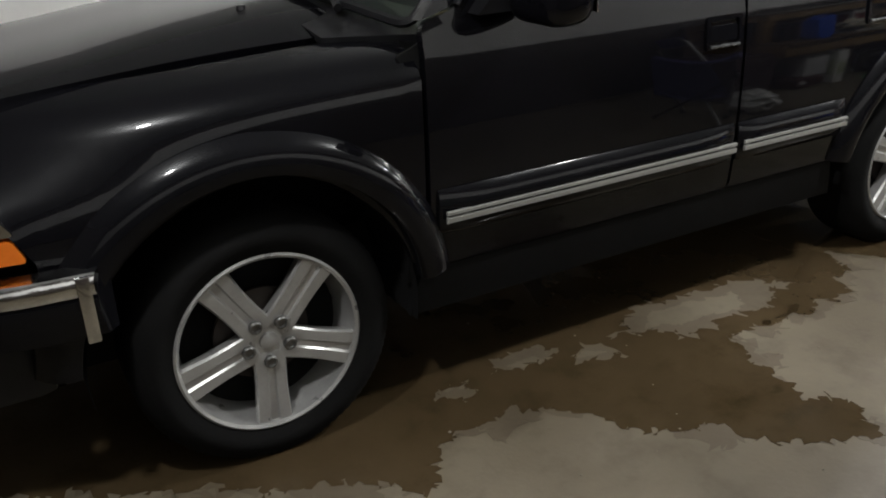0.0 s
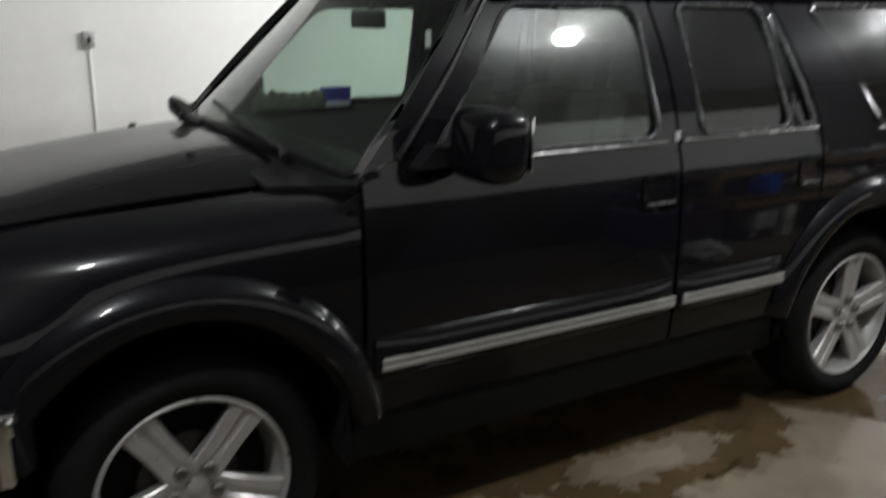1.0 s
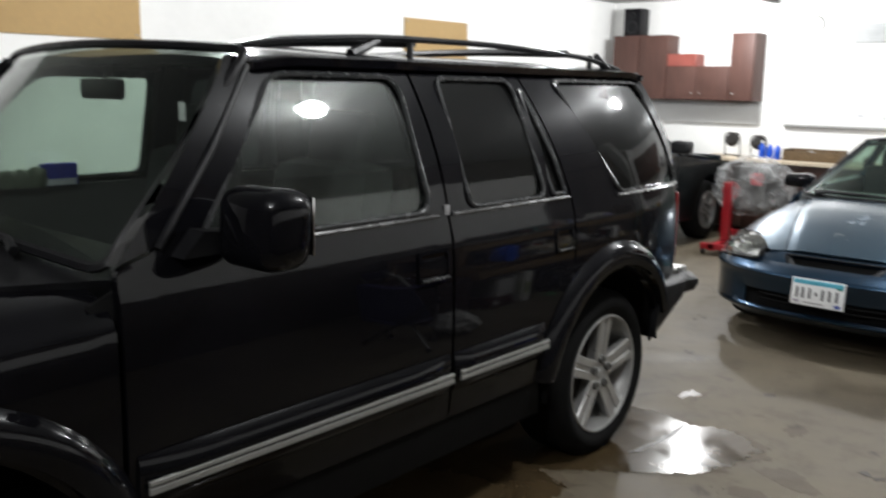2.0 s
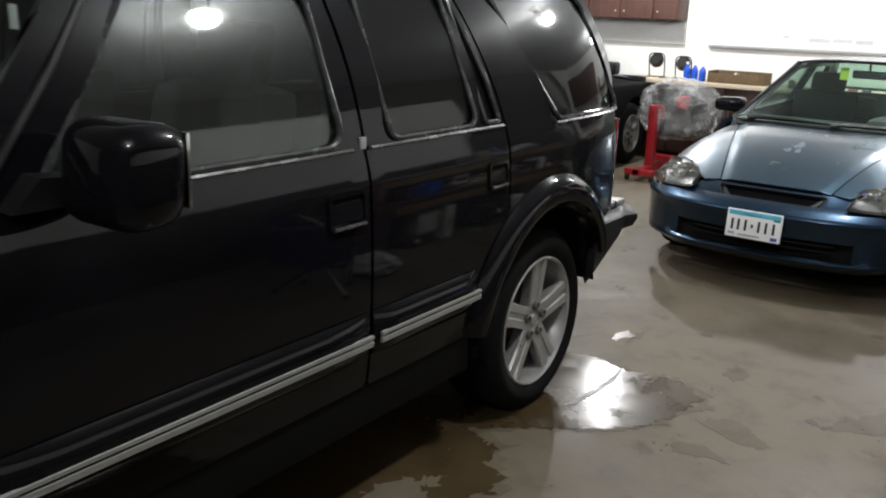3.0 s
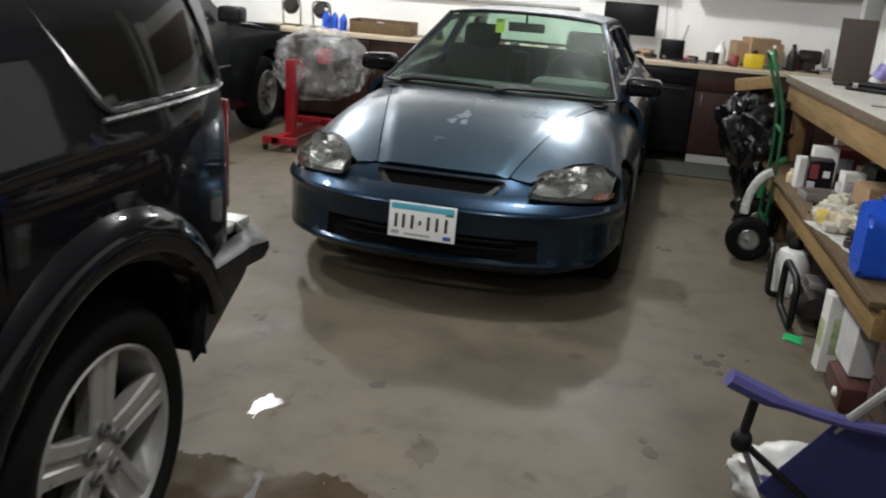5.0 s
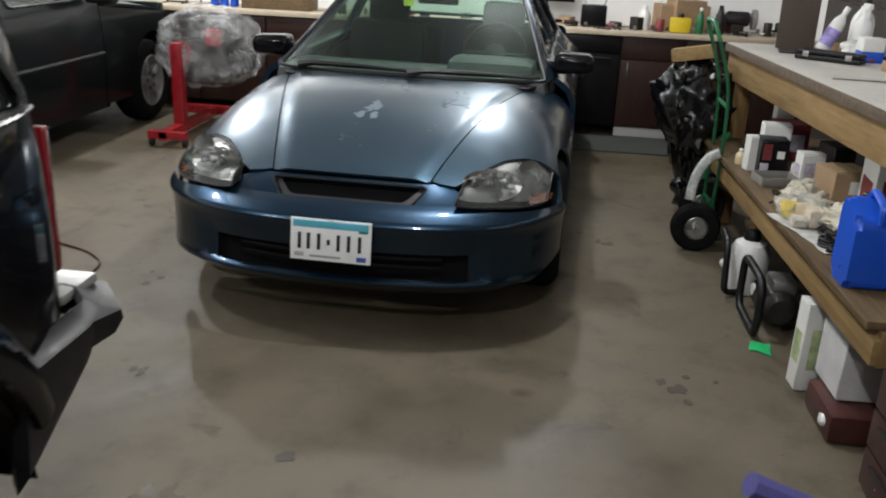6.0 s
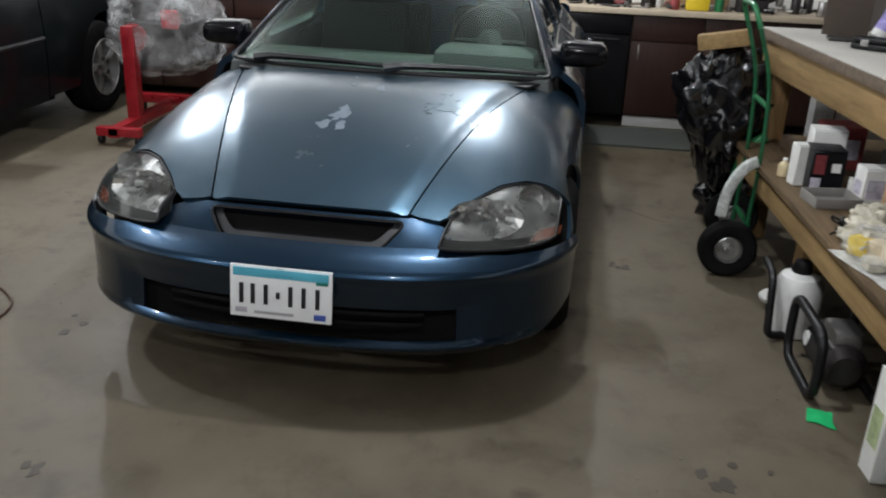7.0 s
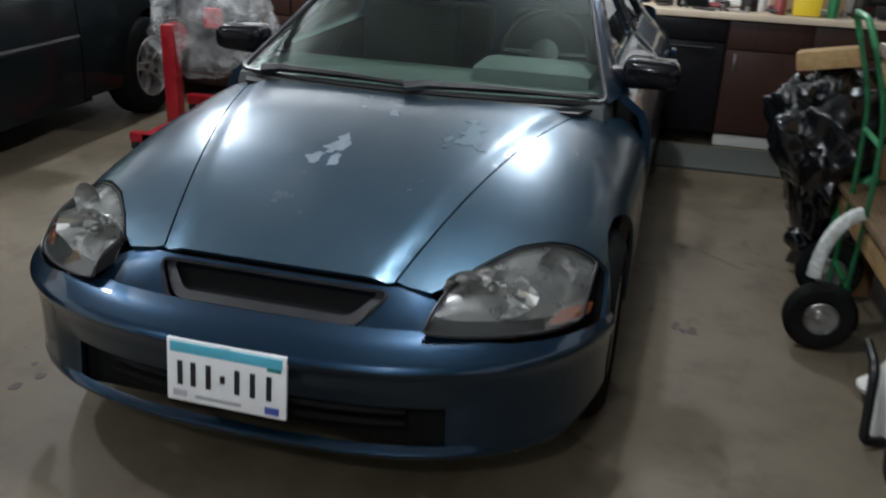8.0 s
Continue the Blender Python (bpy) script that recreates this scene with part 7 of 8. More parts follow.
# under the shelf
t = thing("sprayer", "white canister sprayer with black fittings on the floor", "canister", at=(5.68, -1.96, 0))
bm = B()
turned(bm, 5.68, -1.96, 0.0, [(0.082, 0.006), (0.088, 0.02), (0.088, 0.20), (0.070, 0.235), (0.035, 0.25)], 20)
part("tank", bm, M_WHITEPL, t)
bm = B()
turned(bm, 5.68, -1.96, 0.248, [(0.036, 0), (0.04, 0.012), (0.03, 0.045), (0.012, 0.05)], 14)
part("cap", bm, M_TRIM, t)
bm = B()
tube(bm, rounded([(5.78, -1.855, 0.25), (5.62, -1.845, 0.25), (5.57, -1.845, 0.03), (5.60, -1.90, 0.016), (5.74, -2.05, 0.016)], 0.05, 5, False), 0.015, 8)
part("hose", bm, M_TRIM, t)
t = thing("compressor", "small black compressor inside a tubular frame", "compressor", at=(5.30, -1.98, 0))
bm = B()
for yy in (-1.89, -2.10):
    tube(bm, rounded([(5.12, yy, 0.02), (5.12, yy, 0.25), (5.46, yy, 0.25), (5.46, yy, 0.02)], 0.07, 6), 0.017, 10, closed=True)
part("frame", bm, M_TRIM, t)
bm = B()
lathe(bm, [(0.0001, -0.13), (0.05, -0.13), (0.078, -0.10), (0.078, 0.10), (0.05, 0.13), (0.0001, 0.13)], Matrix.Translation((5.29, -1.99, 0.115)) @ Euler((0, radians(90), 0)).to_matrix().to_4x4(), 22)
part("tank", bm, M_JUNKDARK, t)
bm = B()
box(bm, 5.20, 5.34, -2.05, -1.95, 0.17, 0.23, 0.02)
part("motor", bm, M_STEEL, t)
bm = B()
lathe(bm, [(0.0001, 0.0), (0.026, 0.0), (0.028, 0.01), (0.0001, 0.012)], Matrix.Translation((5.36, -1.912, 0.13)) @ Euler((radians(90), 0, 0)).to_matrix().to_4x4(), 16)
part("gauge", bm, M_WHITEPL, t)
carton("tall_carton", 4.76, -2.04, 0.0, 0.09, 0.20, 0.335, 4, M_WHITEBOX, "tall white carton standing on the floor", tape=None, panel=plain("green_white_print", (0.35, 0.42, 0.22), 0.5, 0, 0.6, 20))
carton("carton", 4.56, -2.12, 0.11, 0.22, 0.26, 0.20, 2, plain("pale_grey_card", (0.50, 0.50, 0.50), 0.6), "pale grey carton lying under the shelf")
t = thing("oil_pan", "dark red metal parts pan under the shelf", "pan", at=(4.50, -2.10, 0))
bm = B()
box(bm, 4.34, 4.62, -2.26, -1.95, 0.001, 0.108, 0.03)
part("pan", bm, plain("dark_red_metal", (0.075, 0.025, 0.022), 0.35, 0.3, 0.4, 10), t)
bm = B()
blob(bm, (4.40, -1.955, 0.06), (0.03, 0.02, 0.022), 0.2, 6.0, 2)
part("bright_fitting", bm, M_WHITEPL, t)
bm = B()
box(bm, 3.74, 4.12, -2.60, -1.99, 0.001, 0.42, 0.01)
t = thing("tool_chest", "dark red-brown tool chest beside the bench", "chest", at=(3.93, -2.3, 0))
part("body", bm, plain("dark_maroon_enamel", (0.035, 0.014, 0.013), 0.4, 0.2, 0.3, 8), t)
for k in range(3):
    bm = B()
    box(bm, 3.75, 4.11, -1.99, -1.975, 0.03 + 0.125 * k, 0.145 + 0.125 * k, 0.004)
    d = part("drawer", bm, plain("maroon_drawer", (0.045, 0.018, 0.016), 0.4, 0.2), t)
    bm = B()
    tube(bm, [(3.82, -1.968, 0.12 + 0.125 * k), (4.04, -1.968, 0.12 + 0.125 * k)], 0.005, 6)
    part("handle", bm, M_TRIM, d)
rng = random.Random(11)
for k in range(5):
    bm = B()
    blob(bm, (5.84 + rng.uniform(-0.05, 0.08), -1.95 + rng.uniform(-0.05, 0.05), 0.03 + 0.035 * (k % 3)), (0.045, 0.04, 0.03), 0.4, 40 + k, 2)
    solo("crumpled_rag", bm, rng.choice([M_WHITEBOX, plain("pinkish_rag", (0.4, 0.3, 0.27), 0.8)]), "crumpled pale rag on the floor by the bench leg", "rag", "crumpled rags")
bm = B()
sheet(bm, wobbly([(4.98, -1.93), (5.08, -1.945), (5.10, -1.875), (5.02, -1.85)], 0.012, 2.0, 0.02), lambda x, y: (x, y, 0.006 + 0.004 * noise.noise(Vector((x * 20, y * 20, 0)))), 0.03, 0.003)
solo("green_tag", bm, plain("bright_green_plastic", (0.03, 0.50, 0.16), 0.4), "scrap of bright green plastic on the floor", "scrap")

# steel column
t = thing("column", "grey painted steel column behind the bench", "column", at=(7.5, -2.55, 0))
bm = B()
box(bm, 7.45, 7.56, -2.54, -2.43, 0.0, CEIL, 0.008)
part("shaft", bm, plain("scuffed_grey_paint", (0.30, 0.30, 0.29), 0.5, 0.1, 0.3, 6), t)
bm = B()
box(bm, 7.41, 7.60, -2.58, -2.39, 0.0, 0.014, 0.003)
part("base_plate", bm, M_STEEL, t)

# ---------------------------------------------------------------- hand truck with a load
M_SCUFFED = plain("scuffed_white_paint", (0.42, 0.44, 0.42), 0.5, 0, 0.7, 22, 0, 0.3, 60)
M_RAILGREEN = plain("dark_green_enamel", (0.008, 0.075, 0.028), 0.4, 0, 0.4, 25)
t = thing("hand_truck", "green hand truck with black pneumatic wheels leaning by the bench", "hand truck", at=(6.4, -1.8, 0))
rail = lambda x, z: (x, -1.884, z)
for xx in (6.26, 6.52):
    bm = B()
    tube(bm, rounded([(xx, -1.875, 0.06), (xx, -1.89, 0.55), (xx, -1.875, 0.85), (xx, -1.80, 1.06)], 0.15, 5, False), 0.009, 8)
    part("rail", bm, M_RAILGREEN, t)
for zz in (0.22, 0.48, 0.74):
    bm = B()
    tube(bm, [rail(6.26, zz), rail(6.52, zz)], 0.011, 8)
    part("cross_bar", bm, M_GREENPL, t)
bm = B()
tube(bm, rounded([(6.26, -1.80, 1.06), (6.28, -1.765, 1.15), (6.50, -1.765, 1.15), (6.52, -1.80, 1.06)], 0.05, 5, False), 0.011, 8)
part("handle", bm, M_GREENPL, t)
bm = B()
box(bm, 6.28, 6.56, -1.87, -1.80, 0.012, 0.022, 0.003)
part("toe_plate", bm, M_JUNKDARK, t)
for xx in (6.22, 6.68):
    bm = B()
    tube(bm, [(xx, -1.755 - 0.30 * (xx - 6.22) - 0.13 * (1 - math.cos(a)), 0.27 + 0.25 * math.sin(a)) for a in np.linspace(0.0, 1.45, 9)], 0.026, 8)
    for v in bm.verts:
        v.co.x = xx + (v.co.x - xx) * 0.8
    part("mudguard", bm, M_SCUFFED if xx < 6.4 else M_GREENPL, t, "curved wheel guard")
    bm = B()
    m4 = Matrix.Translation((xx - 0.01, -1.80 - 0.22 * (xx - 6.22), 0.127)) @ Euler((0, radians(90), 0)).to_matrix().to_4x4()
    lathe(bm, [(0.062, -0.034), (0.075, -0.040), (0.112, -0.036), (0.126, -0.016), (0.126, 0.016), (0.112, 0.036), (0.075, 0.040), (0.062, 0.034)], m4, 32)
    w = part("wheel", bm, M_RUBBER, t, "black pneumatic tyre")
    bm = B()
    lathe(bm, [(0.064, -0.03), (0.058, -0.036), (0.05, -0.02), (0.028, -0.018), (0.024, -0.04), (0.0001, -0.042), (0.0001, 0.042), (0.024, 0.04), (0.028, 0.018), (0.05, 0.02), (0.058, 0.036), (0.064, 0.03)], m4, 24)
    part("wheel_hub", bm, M_ALLOYDK, w, "pale metal wheel hub")
bm = B()
tube(bm, [(6.15, -1.785, 0.127), (6.74, -1.915, 0.127)], 0.012, 8)
part("axle", bm, M_STEEL, t)

bm = B()
blob(bm, (6.84, -1.79, 0.56), (0.22, 0.20, 0.33), 0.34, 17.0, 5, 2.0)
for v in bm.verts:
    v.co += Vector((0, 0, 1)) * 0.02 * noise.noise(v.co * 9) + (v.co - Vector((6.84, -1.79, 0.53))).normalized() * (0.03 * noise.noise(v.co * 13) + 0.012 * noise.noise(v.co * 30))
    k = 0.5 + 0.75 * min(1.0, max(0.0, (v.co.z - 0.2) / 0.55))
    v.co.y = -1.835 + (v.co.y + 1.79) * k
    v.co.z = max(v.co.z, 0.20)
bag = thing("bin_bag", "shiny black bin bag heaped against the hand truck", "bag", at=(6.84, -1.83, 0.2))
part("sack", bm, M_BAGBLACK, bag, "", 75)
bm = B()
blob(bm, (6.74, -1.70, 0.80), (0.03, 0.035, 0.05), 0.5, 71.0, 3, 3.0)
part("knot", bm, M_BAGBLACK, bag, "twisted neck of the bag", 75)
bm = B()
blob(bm, (6.97, -1.95, 0.13), (0.17, 0.17, 0.125), 0.25, 23.0, 4, 2.4)
for v in bm.verts:
    v.co += (v.co - Vector((6.97, -1.95, 0.13))).normalized() * 0.02 * noise.noise(v.co * 14)
    v.co.z = max(v.co.z, 0.003)
bag = thing("bin_bag", "smaller black bin bag on the floor", "bag", at=(6.97, -1.95, 0.0))
part("sack", bm, M_BAGBLACK, bag, "", 75)
bm = B()
blob(bm, (6.93, -1.93, 0.26), (0.025, 0.03, 0.035), 0.5, 73.0, 3, 3.0)
part("knot", bm, M_BAGBLACK, bag, "twisted neck of the bag", 75)
bm = B()
box(bm, -0.08, 0.08, -0.115, 0.115, 0.0, 0.07, 0.006, Matrix.Translation((6.80, -1.775, 0.905)) @ Euler((radians(-11), radians(3), radians(-12))).to_matrix().to_4x4())
solo("wood_block", bm, M_PINE, "sawn timber block lying on the black bag", "block")

# ---------------------------------------------------------------- folding chair
t = thing("camp_chair", "navy blue low camp chair with grey tubular legs", "chair", at=(3.2, -1.7, 0))
bm = B()
sheet(bm, rounded([(0.14, 0.10), (0.45, -0.20), (1.0, -0.30), (1.0, 1.0), (0.36, 1.0)], 0.05), lambda u, v: (3.12 - 0.05 * v + 0.06 * math.sin(math.pi * u), -1.36 - 0.66 * u, 0.30 + 0.275 * v - 0.05 * math.sin(math.pi * u)), 0.06, 0.004)
part("backrest", bm, M_CHAIRBLUE, t, "navy canvas backrest")
bm = B()
sheet(bm, rounded([(0.0, 0.0), (1.0, 0.0), (1.0, 1.0), (0.0, 1.0)], 0.06), lambda u, v: (3.13 + 0.20 * v, -1.50 - 0.48 * u, 0.25 - 0.05 * math.sin(math.pi * u)), 0.08, 0.004)
part("seat", bm, M_CHAIRBLUE, t, "navy canvas seat")
bm = B()
tube(bm, [(3.10 + 0.03 * math.sin(math.pi * u), -1.34 - 0.68 * u, 0.600 - 0.075 * math.sin(math.pi * min(1, u * 0.9)) + 0.012 * math.exp(-(u * 12) ** 2)) for u in np.linspace(0, 1, 15)], [0.024] * 3 + [0.016] * 12, 8)
part("arm_strap", bm, plain("violet_hem", (0.07, 0.065, 0.22), 0.7, 0, 0.2, 20), t, "paler violet arm strap")
for pts, r0, mt, nm, lb in (
    ([(3.14, -1.40, 0.44), (3.11, -1.41, 0.585)], 0.012, M_TRIM, "back_post", "black back post"),
    ([(3.14, -1.40, 0.43), (3.36, -1.60, 0.02)], 0.008, M_GREYTUBE, "tube_leg", "grey tubular leg"),
    ([(3.15, -1.40, 0.43), (3.12, -1.96, 0.02)], 0.010, M_TRIM, "tube_leg", "black tubular leg"),
    ([(3.12, -1.40, 0.02), (3.30, -1.96, 0.42)], 0.009, M_GREYTUBE, "tube_leg", "grey tubular leg"),
    ([(3.34, -1.95, 0.02), (3.10, -1.98, 0.64)], 0.009, M_GREYTUBE, "tube_leg", "grey tubular leg"),
    ([(3.14, -1.60, 0.50), (3.05, -1.78, 0.80)], 0.011, M_GREYTUBE, "arm_tube", "grey raised arm tube"),
):
    bm = B()
    tube(bm, pts, r0, 8)
    part(nm, bm, mt, t, lb)
bm = B()
blob(bm, (3.14, -1.40, 0.435), (0.026, 0.026, 0.034), 0.15, 3.0, 2)
part("joint", bm, M_TRIM, t, "black plastic joint")
bm = B()
sheet(bm, rounded([(0.0, 0.0), (1.0, 0.0), (1.0, 1.0), (0.0, 1.0)], 0.15), lambda u, v: (3.09 - 0.06 * v, -1.74 - 0.22 * u, 0.68 + 0.16 * v - 0.03 * u), 0.06, 0.005)
part("headrest", bm, M_CHAIRBLUE, t, "navy canvas flap")
for xx, yy in ((3.36, -1.60), (3.12, -1.96), (3.12, -1.40), (3.34, -1.95)):
    bm = B()
    turned(bm, xx, yy, 0.0, [(0.018, 0.001), (0.018, 0.03), (0.012, 0.035)], 10)
    part("foot", bm, M_TRIM, t, "black plastic foot")
t.location = (3.22, -1.735, 0.0)
bm = B()
blob(bm, (3.62, -1.66, 0.10), (0.13, 0.16, 0.095), 0.30, 51.0, 4, 2.2)
for v in bm.verts:
    v.co += (v.co - Vector((3.62, -1.66, 0.1))).normalized() * 0.016 * noise.noise(v.co * 18)
    v.co.z = max(v.co.z, 0.003)
solo("plastic_bag", bm, plain("white_carrier_bag", (0.62, 0.62, 0.60), 0.35, 0, 0.12, 8, 0, 0.8, 24), "crumpled white carrier bag lying under the chair", "bag", angle=75)

carton("small_carton", 5.28, -2.36, SZ, 0.22, 0.20, 0.25, -5, M_WHITEBOX, "white carton at the back of the shelf", "shelf cartons", panel=M_REDBOX)
carton("carton", 4.86, -2.42, SZ, 0.24, 0.22, 0.22, 8, M_CARD, "brown carton at the back of the shelf", tape=M_TAPE)
bottle(6.10, -1.945, SZ + 0.001, 0.024, 0.075, plain("cream_plastic", (0.55, 0.46, 0.28), 0.4), M_WHITEPL, "small cream bottle on the shelf corner")
junk(4.7, 6.3, -2.8, -2.45, SZ, 12, 33, 0.12)
junk(4.6, 5.0, -2.2, -1.98, SZ, 7, 35, 0.05)

# more clutter along the counter behind the bench
junk(9.0, 9.38, -2.95, -1.1, CZ, 14, 61, 0.14)
t = thing("bench_grinder", "dark bench grinder standing on the worktop", "grinder", at=(9.2, -2.45, CZ))
bm = B()
lathe(bm, [(0.0001, -0.09), (0.05, -0.09), (0.058, -0.07), (0.058, 0.07), (0.05, 0.09), (0.0001, 0.09)], Matrix.Translation((9.2, -2.45, CZ + 0.12)) @ Euler((radians(90), 0, 0)).to_matrix().to_4x4(), 20)
box(bm, 9.14, 9.26, -2.50, -2.40, CZ + 0.001, CZ + 0.08, 0.01)
part("motor", bm, M_JUNKDARK, t)
for yy in (-2.58, -2.32):
    bm = B()
    lathe(bm, [(0.0001, -0.015), (0.078, -0.015), (0.08, -0.008), (0.08, 0.008), (0.078, 0.015), (0.0001, 0.015)], Matrix.Translation((9.2, yy, CZ + 0.12)) @ Euler((radians(90), 0, 0)).to_matrix().to_4x4(), 22)
    part("grinding_wheel", bm, plain("grey_abrasive", (0.22, 0.21, 0.20), 0.9, 0, 0.2, 60), t, "pale grey grinding wheel")
carton("carton", 9.25, -2.05, CZ, 0.20, 0.26, 0.24, 18, M_CARD, "open-edged brown cardboard carton on the worktop", tape=M_TAPE)

# ---------------------------------------------------------------- the dark car by the far wall
def dark_car():
    car = thing("parked_car", "dark green older car parked beside the north wall", "car")
    y0, y1 = 2.06, 3.66
    yc = (y0 + y1) / 2

    def side(sgn):
        def f(x, z):
            y = 0.02 * ((z - 0.55) / 0.35) ** 2 if z < 0.95 else 0.022 + 0.36 * (z - 0.95)
            if x > 8.3:
                y += 0.5 * (x - 8.3) ** 2
            return (x, y0 + y if sgn > 0 else y1 - y, z)
        return f
    for sgn in (1, -1):
        f, flip = side(sgn), sgn < 0
        parts = (("front_fender", [(7.32, 0.26), (7.70, 0.26)] + arc(8.10, 0.33, 0.37, 172, 8, 12) + [(8.55, 0.36), (8.60, 0.55), (8.58, 0.80), (7.32, 0.93)], ()),
                 ("front_door", [(6.20, 0.24), (7.31, 0.24), (7.31, 0.945), (7.16, 0.965), (6.66, 1.415), (6.24, 1.42), (6.20, 0.955)], rounded([(6.28, 0.985), (7.02, 0.985), (6.64, 1.37), (6.31, 1.38)], 0.04, 3)),
                 ("rear_door", [(5.45, 0.24), (6.19, 0.24), (6.19, 0.955), (6.23, 1.42), (5.62, 1.40), (5.30, 0.97), (5.30, 0.70)], rounded([(5.50, 0.99), (6.15, 0.985), (6.18, 1.38), (5.68, 1.36)], 0.04, 3)),
                 ("rear_quarter", [(4.30, 0.36)] + arc(5.02, 0.33, 0.37, 172, 50, 9) + [(5.29, 0.70), (5.29, 0.97), (5.60, 1.40), (5.42, 1.38), (4.95, 0.98), (4.28, 0.92)], ()))
        for nm, o, hole in parts:
            bm = B()
            sheet(bm, o, f, 0.09, 0.025, [hole] if hole else [], flip)
            p = part(nm, bm, M_GREENCAR, car, "dark green painted panel")
            if hole:
                window(p, hole, f, M_FRONTG, flip, "tinted door glass")
        for cx in (8.10, 5.02):
            wheel(car, cx, 0.315, y0 + 0.03 if sgn > 0 else y1 - 0.03, sgn, 30, 0.312, 0.19, 0.19, False, M_ALLOY)
        ym = y0 - 0.10 if sgn > 0 else y1 + 0.10
        bm = B()
        box(bm, 7.08, 7.22, ym - 0.09, ym + 0.10, 0.965, 1.085, 0.035, None, 3)
        part("door_mirror", bm, M_TRIM, car, "black door mirror")
        bm = B()
        tube(bm, [f(4.5 + 0.28 * k, 0.62) for k in range(11)], 0.014, 6)
        part("side_moulding", bm, M_TRIM, car)
        bm = B()
        sheet(bm, [(7.14, 0.97), (7.30, 0.945), (7.36, 0.955), (6.72, 1.45), (6.64, 1.42)], f, 0.08, 0.03, flip=flip)
        part("a_pillar", bm, M_GREENCAR, car)
    bm = B()
    sheet(bm, rounded([(7.40, y0 + 0.03), (8.54, y0 + 0.09), (8.58, yc), (8.54, y1 - 0.09), (7.40, y1 - 0.03), (7.34, yc)], 0.04), lambda x, y: (x, y, 0.965 - 0.12 * max(0, x - 7.4) ** 1.5 + 0.03 * (1 - ((y - yc) / 0.8) ** 2) - 0.04 * (abs(y - yc) / 0.8) ** 6), 0.1, 0.02)
    part("bonnet", bm, M_GREENCAR, car)
    bm = B()
    sheet(bm, rounded([(5.40, y0 + 0.2), (6.68, y0 + 0.2), (6.74, yc), (6.68, y1 - 0.2), (5.40, y1 - 0.2)], 0.05), lambda x, y: (x, y, 1.46 - 0.04 * (abs(y - yc) / 0.62) ** 3), 0.12, 0.02)
    part("roof", bm, M_GREENCAR, car)
    for nm, xa, za, xb, zb, fl in (("windscreen", 7.34, 0.97, 6.70, 1.44, False), ("rear_window", 4.95, 0.98, 5.42, 1.42, True)):
        bm = B()
        sheet(bm, rounded([(-0.72, 0.0), (0.72, 0.0), (0.62, 1.0), (-0.62, 1.0)], 0.05), lambda u, v: (xa + (xb - xa) * v, yc + u, za + (zb - za) * v), 0.2, 0.006, flip=fl)
        g = part(nm, bm, M_CLEARG, car, "clear glass")
        g.visible_shadow = False
    bm = B()
    sheet(bm, rounded([(4.30, y0 + 0.06), (4.95, y0 + 0.06), (4.95, y1 - 0.06), (4.30, y1 - 0.06)], 0.04), lambda x, y: (x, y, 0.95 - 0.02 * (abs(y - yc) / 0.8) ** 4), 0.15, 0.02)
    part("boot_lid", bm, M_GREENCAR, car)
    for nm, xx, fl in (("front_bumper", 8.50, 1), ("rear_bumper", 4.20, -1)):
        bm = B()
        box(bm, xx - 0.06, xx + 0.10, y0 + 0.04, y1 - 0.04, 0.34, 0.56, 0.05)
        part(nm, bm, M_TRIM, car)
        bm = B()
        box(bm, xx - 0.08, xx + 0.02, y0 + 0.08, y1 - 0.08, 0.56, 0.88, 0.03)
        part("end_panel", bm, M_GREENCAR, car)
    bm = B()
    box(bm, 4.4, 8.4, y0 + 0.25, y1 - 0.25, 0.18, 0.55)
    box(bm, 5.4, 7.45, y0 + 0.06, y1 - 0.06, 0.22, 0.30)
    part("underbody", bm, M_VOID, car)
    for cx in (8.10, 5.02):
        for yy in (y0 + 0.24, y1 - 0.25):
            bm = B()
            box(bm, cx - 0.37, cx + 0.37, yy, yy + 0.01, 0.2, 0.72)
            part("arch_liner", bm, M_VOID, car)
    for yy in (yc - 0.38, yc + 0.38):
        bm = B()
        box(bm, 6.0, 6.15, yy - 0.24, yy + 0.24, 0.5, 1.12, 0.06)
        box(bm, 6.02, 6.12, yy - 0.13, yy + 0.13, 1.10, 1.26, 0.04)
        part("seat", bm, M_SEAT, car)
    bm = B()
    box(bm, 6.9, 7.3, y0 + 0.1, y1 - 0.1, 0.6, 0.93, 0.05)
    part("dashboard", bm, M_DASH, car)
    car.location.x = 0.30


dark_car()

# ---------------------------------------------------------------- water and marks on the floor
def puddle(name, pts, amp, seed, label, holes=(), step=0.008, lift=0.0016):
    bm = B()
    hs = [wobbly(h, amp * 1.15, seed + 3 + i, step) for i, h in enumerate(holes)]
    sheet(bm, wobbly(pts, amp, seed, step), lambda x, y: (x, y, lift), 0.12, 0.001, hs)
    damp = B()
    sheet(damp, wobbly([(x * 1.0 + 0.02, y - 0.035) for x, y in pts], amp * 1.7, seed + 20, step * 1.4), lambda x, y: (x, y, lift * 0.5), 0.12, 0.0005, [wobbly([(hx + 0.3 * (sum(p[0] for p in h) / len(h) - hx), hy + 0.3 * (sum(p[1] for p in h) / len(h) - hy)) for hx, hy in h], amp * 0.5, seed + 31, step) for h in holes])
    solo("damp_patch", damp, M_DAMP, "damp ragged margin round the wet patch", "stain", kind="structure")
    return solo(name, bm, M_WET, label, "puddle", kind="structure")


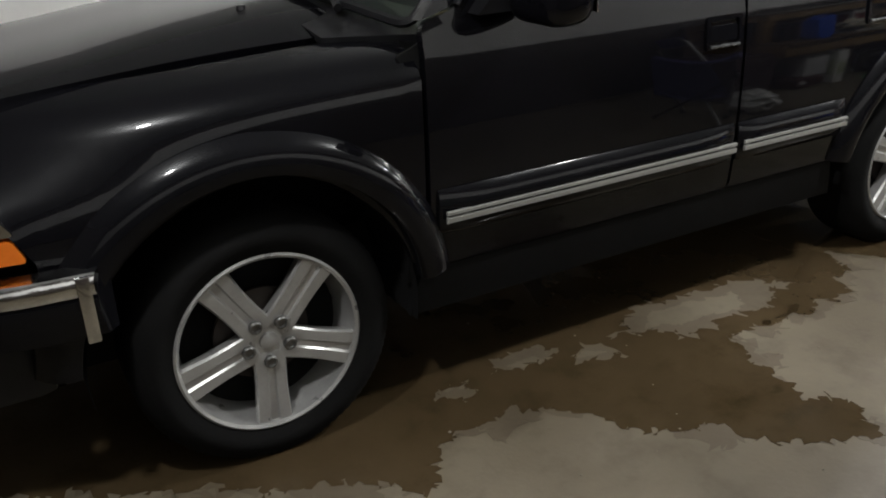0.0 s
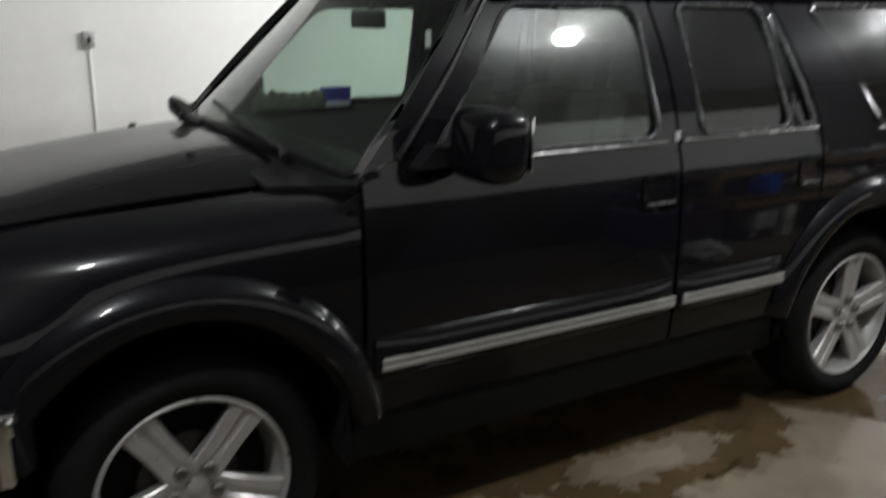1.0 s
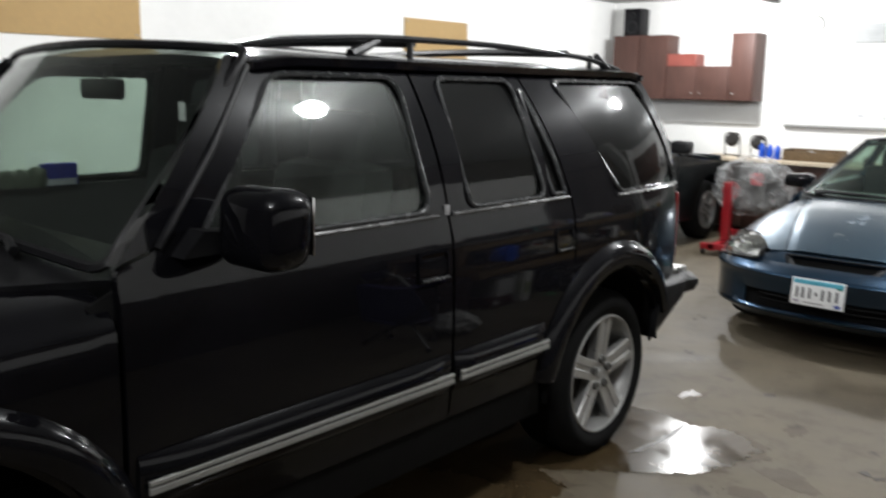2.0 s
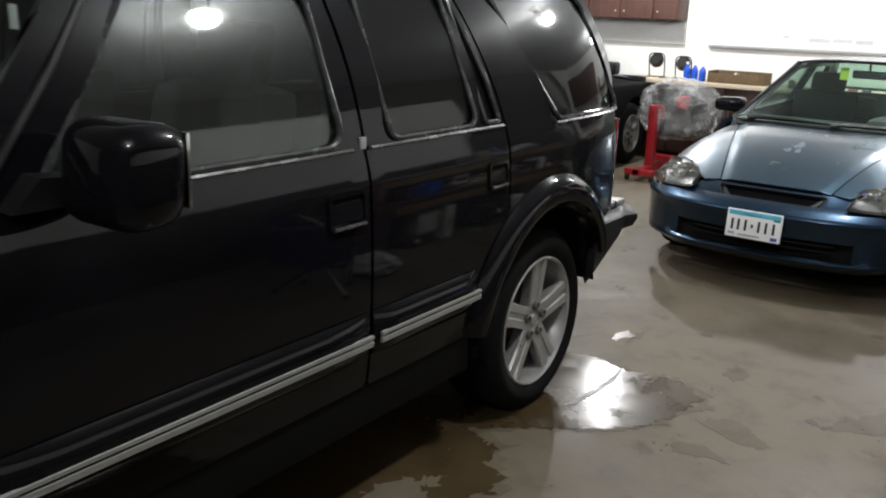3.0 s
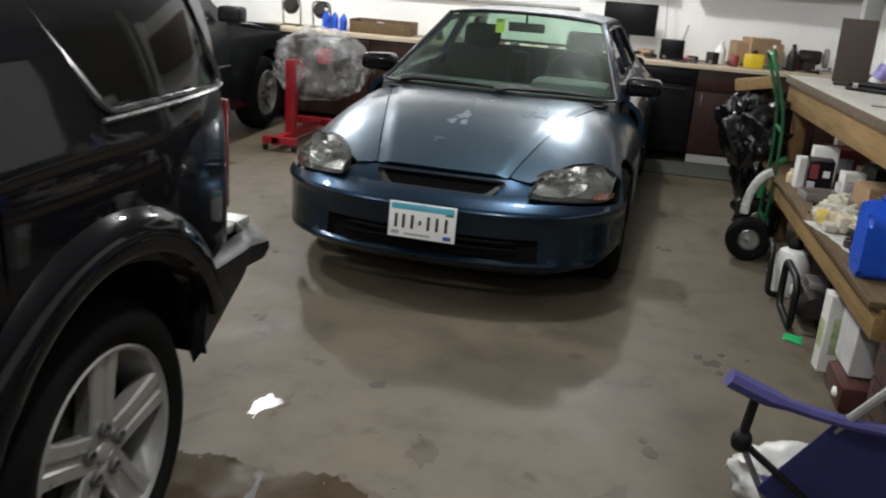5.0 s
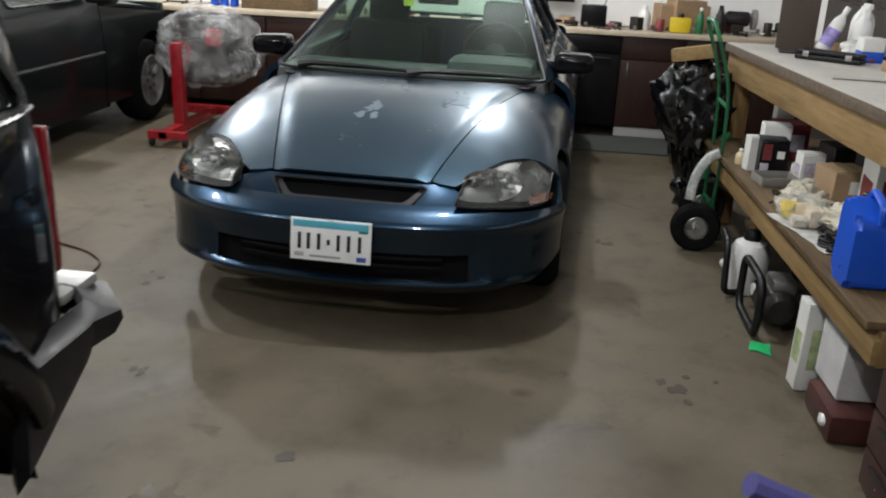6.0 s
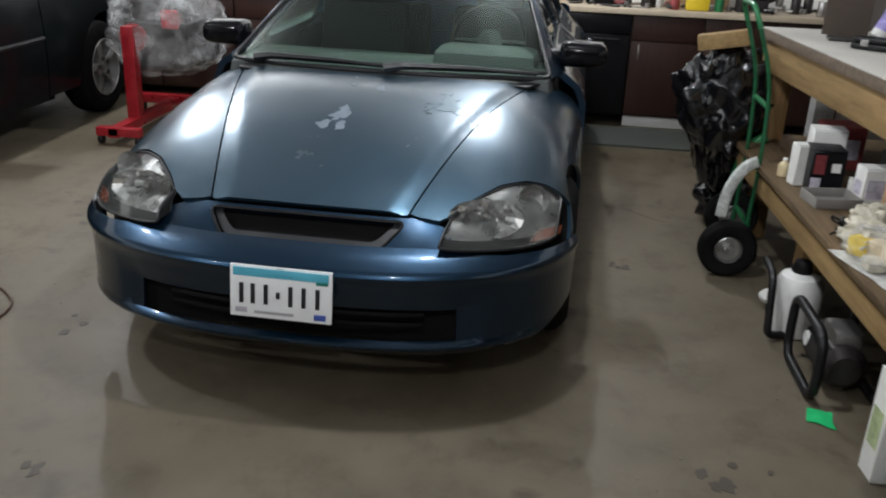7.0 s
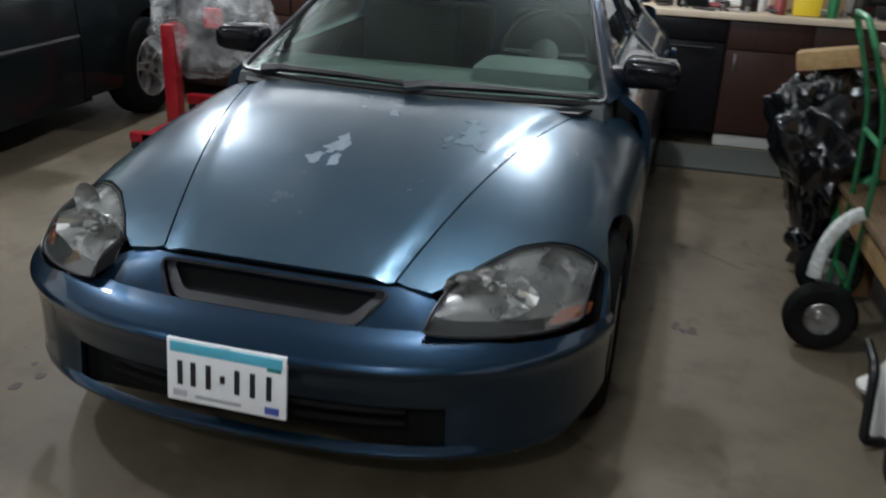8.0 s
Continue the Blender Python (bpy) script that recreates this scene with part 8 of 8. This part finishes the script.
puddle("puddle_1", [(-0.9, 0.35), (-0.25, -0.02), (0.05, -0.20), (0.28, -0.34), (0.42, -0.22), (0.66, -0.17), (0.86, -0.30), (0.90, -0.45), (1.10, -0.57), (1.25, -0.72), (1.44, -0.82), (1.55, -0.70), (1.43, -0.55), (1.50, -0.36), (1.52, -0.22), (1.72, -0.21), (1.95, -0.20), (2.10, -0.24), (2.3, -0.1), (2.4, 0.25), (2.3, 1.2), (0.9, 1.4), (-0.6, 1.2)], 0.075, 1.0, "dark wet patch of melt water on the concrete", [[(1.20, -0.02), (1.52, -0.10), (1.86, -0.12), (1.92, 0.02), (1.62, 0.10), (1.35, 0.08)], [(0.74, 0.04), (0.86, -0.02), (0.99, 0.0), (0.93, 0.06), (0.80, 0.08)], [(1.00, -0.05), (1.08, -0.08), (1.15, -0.05), (1.08, -0.01)], [(1.95, -0.08), (2.03, -0.12), (2.08, -0.06), (2.0, -0.02)], [(0.50, 0.04), (0.60, -0.01), (0.66, 0.03), (0.58, 0.08)]])
puddle("puddle_2", [(2.28, 0.18), (2.50, -0.06), (2.64, -0.27), (2.76, -0.39), (2.92, -0.49), (3.10, -0.53), (3.21, -0.53), (3.33, -0.34), (3.28, -0.17), (3.33, 0.0), (3.29, 0.12), (3.32, 0.9), (2.8, 1.1), (2.3, 0.6)], 0.04, 5.0, "shallow puddle shining behind the rear wheel", (), 0.009, 0.0028)
M_CRACK = plain("wet_grime", (0.012, 0.010, 0.008), 0.35, 0, 0.3, 30)
bm = B()
sheet(bm, wobbly([(3.30, -0.135), (3.12, -0.165), (3.00, -0.165), (2.84, -0.150), (2.78, -0.115), (2.86, -0.128), (3.00, -0.140), (3.12, -0.135)], 0.012, 14.0, 0.01), lambda x, y: (x, y, 0.0042), 0.05, 0.001)
solo("floor_crack", bm, M_CRACK, "dark crack in the wet concrete", "crack", kind="structure")
for pts, sd in (([(2.99, -0.60), (3.12, -0.65), (3.08, -0.77), (2.93, -0.88), (2.91, -0.74)], 41.0), ([(3.25, -0.98), (3.42, -1.06), (3.59, -1.20), (3.40, -1.22), (3.30, -1.12)], 43.0), ([(2.70, -0.62), (2.80, -0.60), (2.84, -0.72), (2.74, -0.80)], 45.0), ([(3.52, -0.50), (3.66, -0.52), (3.62, -0.60), (3.50, -0.58)], 47.0)):
    bm = B()
    sheet(bm, wobbly(pts, 0.05, sd, 0.012), lambda x, y: (x, y, 0.0008), 0.06, 0.0005)
    solo("damp_patch", bm, M_DAMP, "faint damp patch drying on the concrete", "stain", kind="structure")
puddle("puddle_3", [(3.60, 0.02), (3.70, -0.02), (3.76, 0.04), (3.69, 0.07)], 0.045, 9.0, "small wet spot shining on the concrete", (), 0.01)
bm = B()
pts = [(5.75, 1.7, 0.006), (5.55, 1.35, 0.006), (5.45, 1.1, 0.006), (5.32, 0.97, 0.006), (5.15, 0.96, 0.006), (5.03, 1.05, 0.006), (4.95, 1.3, 0.006), (4.9, 1.8, 0.006)]
tube(bm, rounded(pts, 0.12, 5, False), 0.0055, 6)
solo("extension_cord", bm, plain("brown_cord", (0.06, 0.03, 0.015), 0.5), "dark brown extension cord lying on the floor", "cord")
M_STAIN = plain("oil_stained_concrete", (0.055, 0.046, 0.034), 0.6, 0, 0.35, 30, 0, 0.2, 60)
rng = random.Random(31)
for cx, cy, r, n in ((4.61, -1.54, 0.11, 9), (4.37, 0.38, 0.05, 3), (3.84, -1.25, 0.045, 3), (3.93, -0.32, 0.04, 2), (5.2, 0.66, 0.06, 3), (3.3, -1.0, 0.05, 3), (6.2, -1.35, 0.06, 3)):
    bm = B()
    for k in range(n):
        x, y, q = cx + rng.gauss(0, r * 0.6), cy + rng.gauss(0, r * 0.5), rng.uniform(0.012, 0.034)
        o = wobbly([(x + q * math.cos(a), y + 0.7 * q * math.sin(a)) for a in np.linspace(0, 2 * math.pi, 9, endpoint=False)], q * 0.9, rng.uniform(0, 50), 0.006)
        sheet(bm, o, lambda u, v: (u, v, 0.0012 + 0.00012 * k), 0.03, 0.001)
    solo("oil_stain", bm, M_STAIN, "dark oily speckles on the concrete", "stain", kind="structure")
rng = random.Random(77)
bm = B()
for k in range(150):
    x, y = rng.uniform(0.3, 6.5), rng.uniform(-1.9, 1.0)
    r = rng.uniform(0.002, 0.006)
    blob(bm, (x, y, r * 0.35), (r, r * rng.uniform(0.6, 1.2), r * 0.45), 0.4, k, 1)
solo("floor_grit", bm, plain("pale_grit", (0.17, 0.15, 0.12), 0.9, 0, 0.4, 60), "scattered pale grit and flakes on the floor", "grit", kind="stuff")
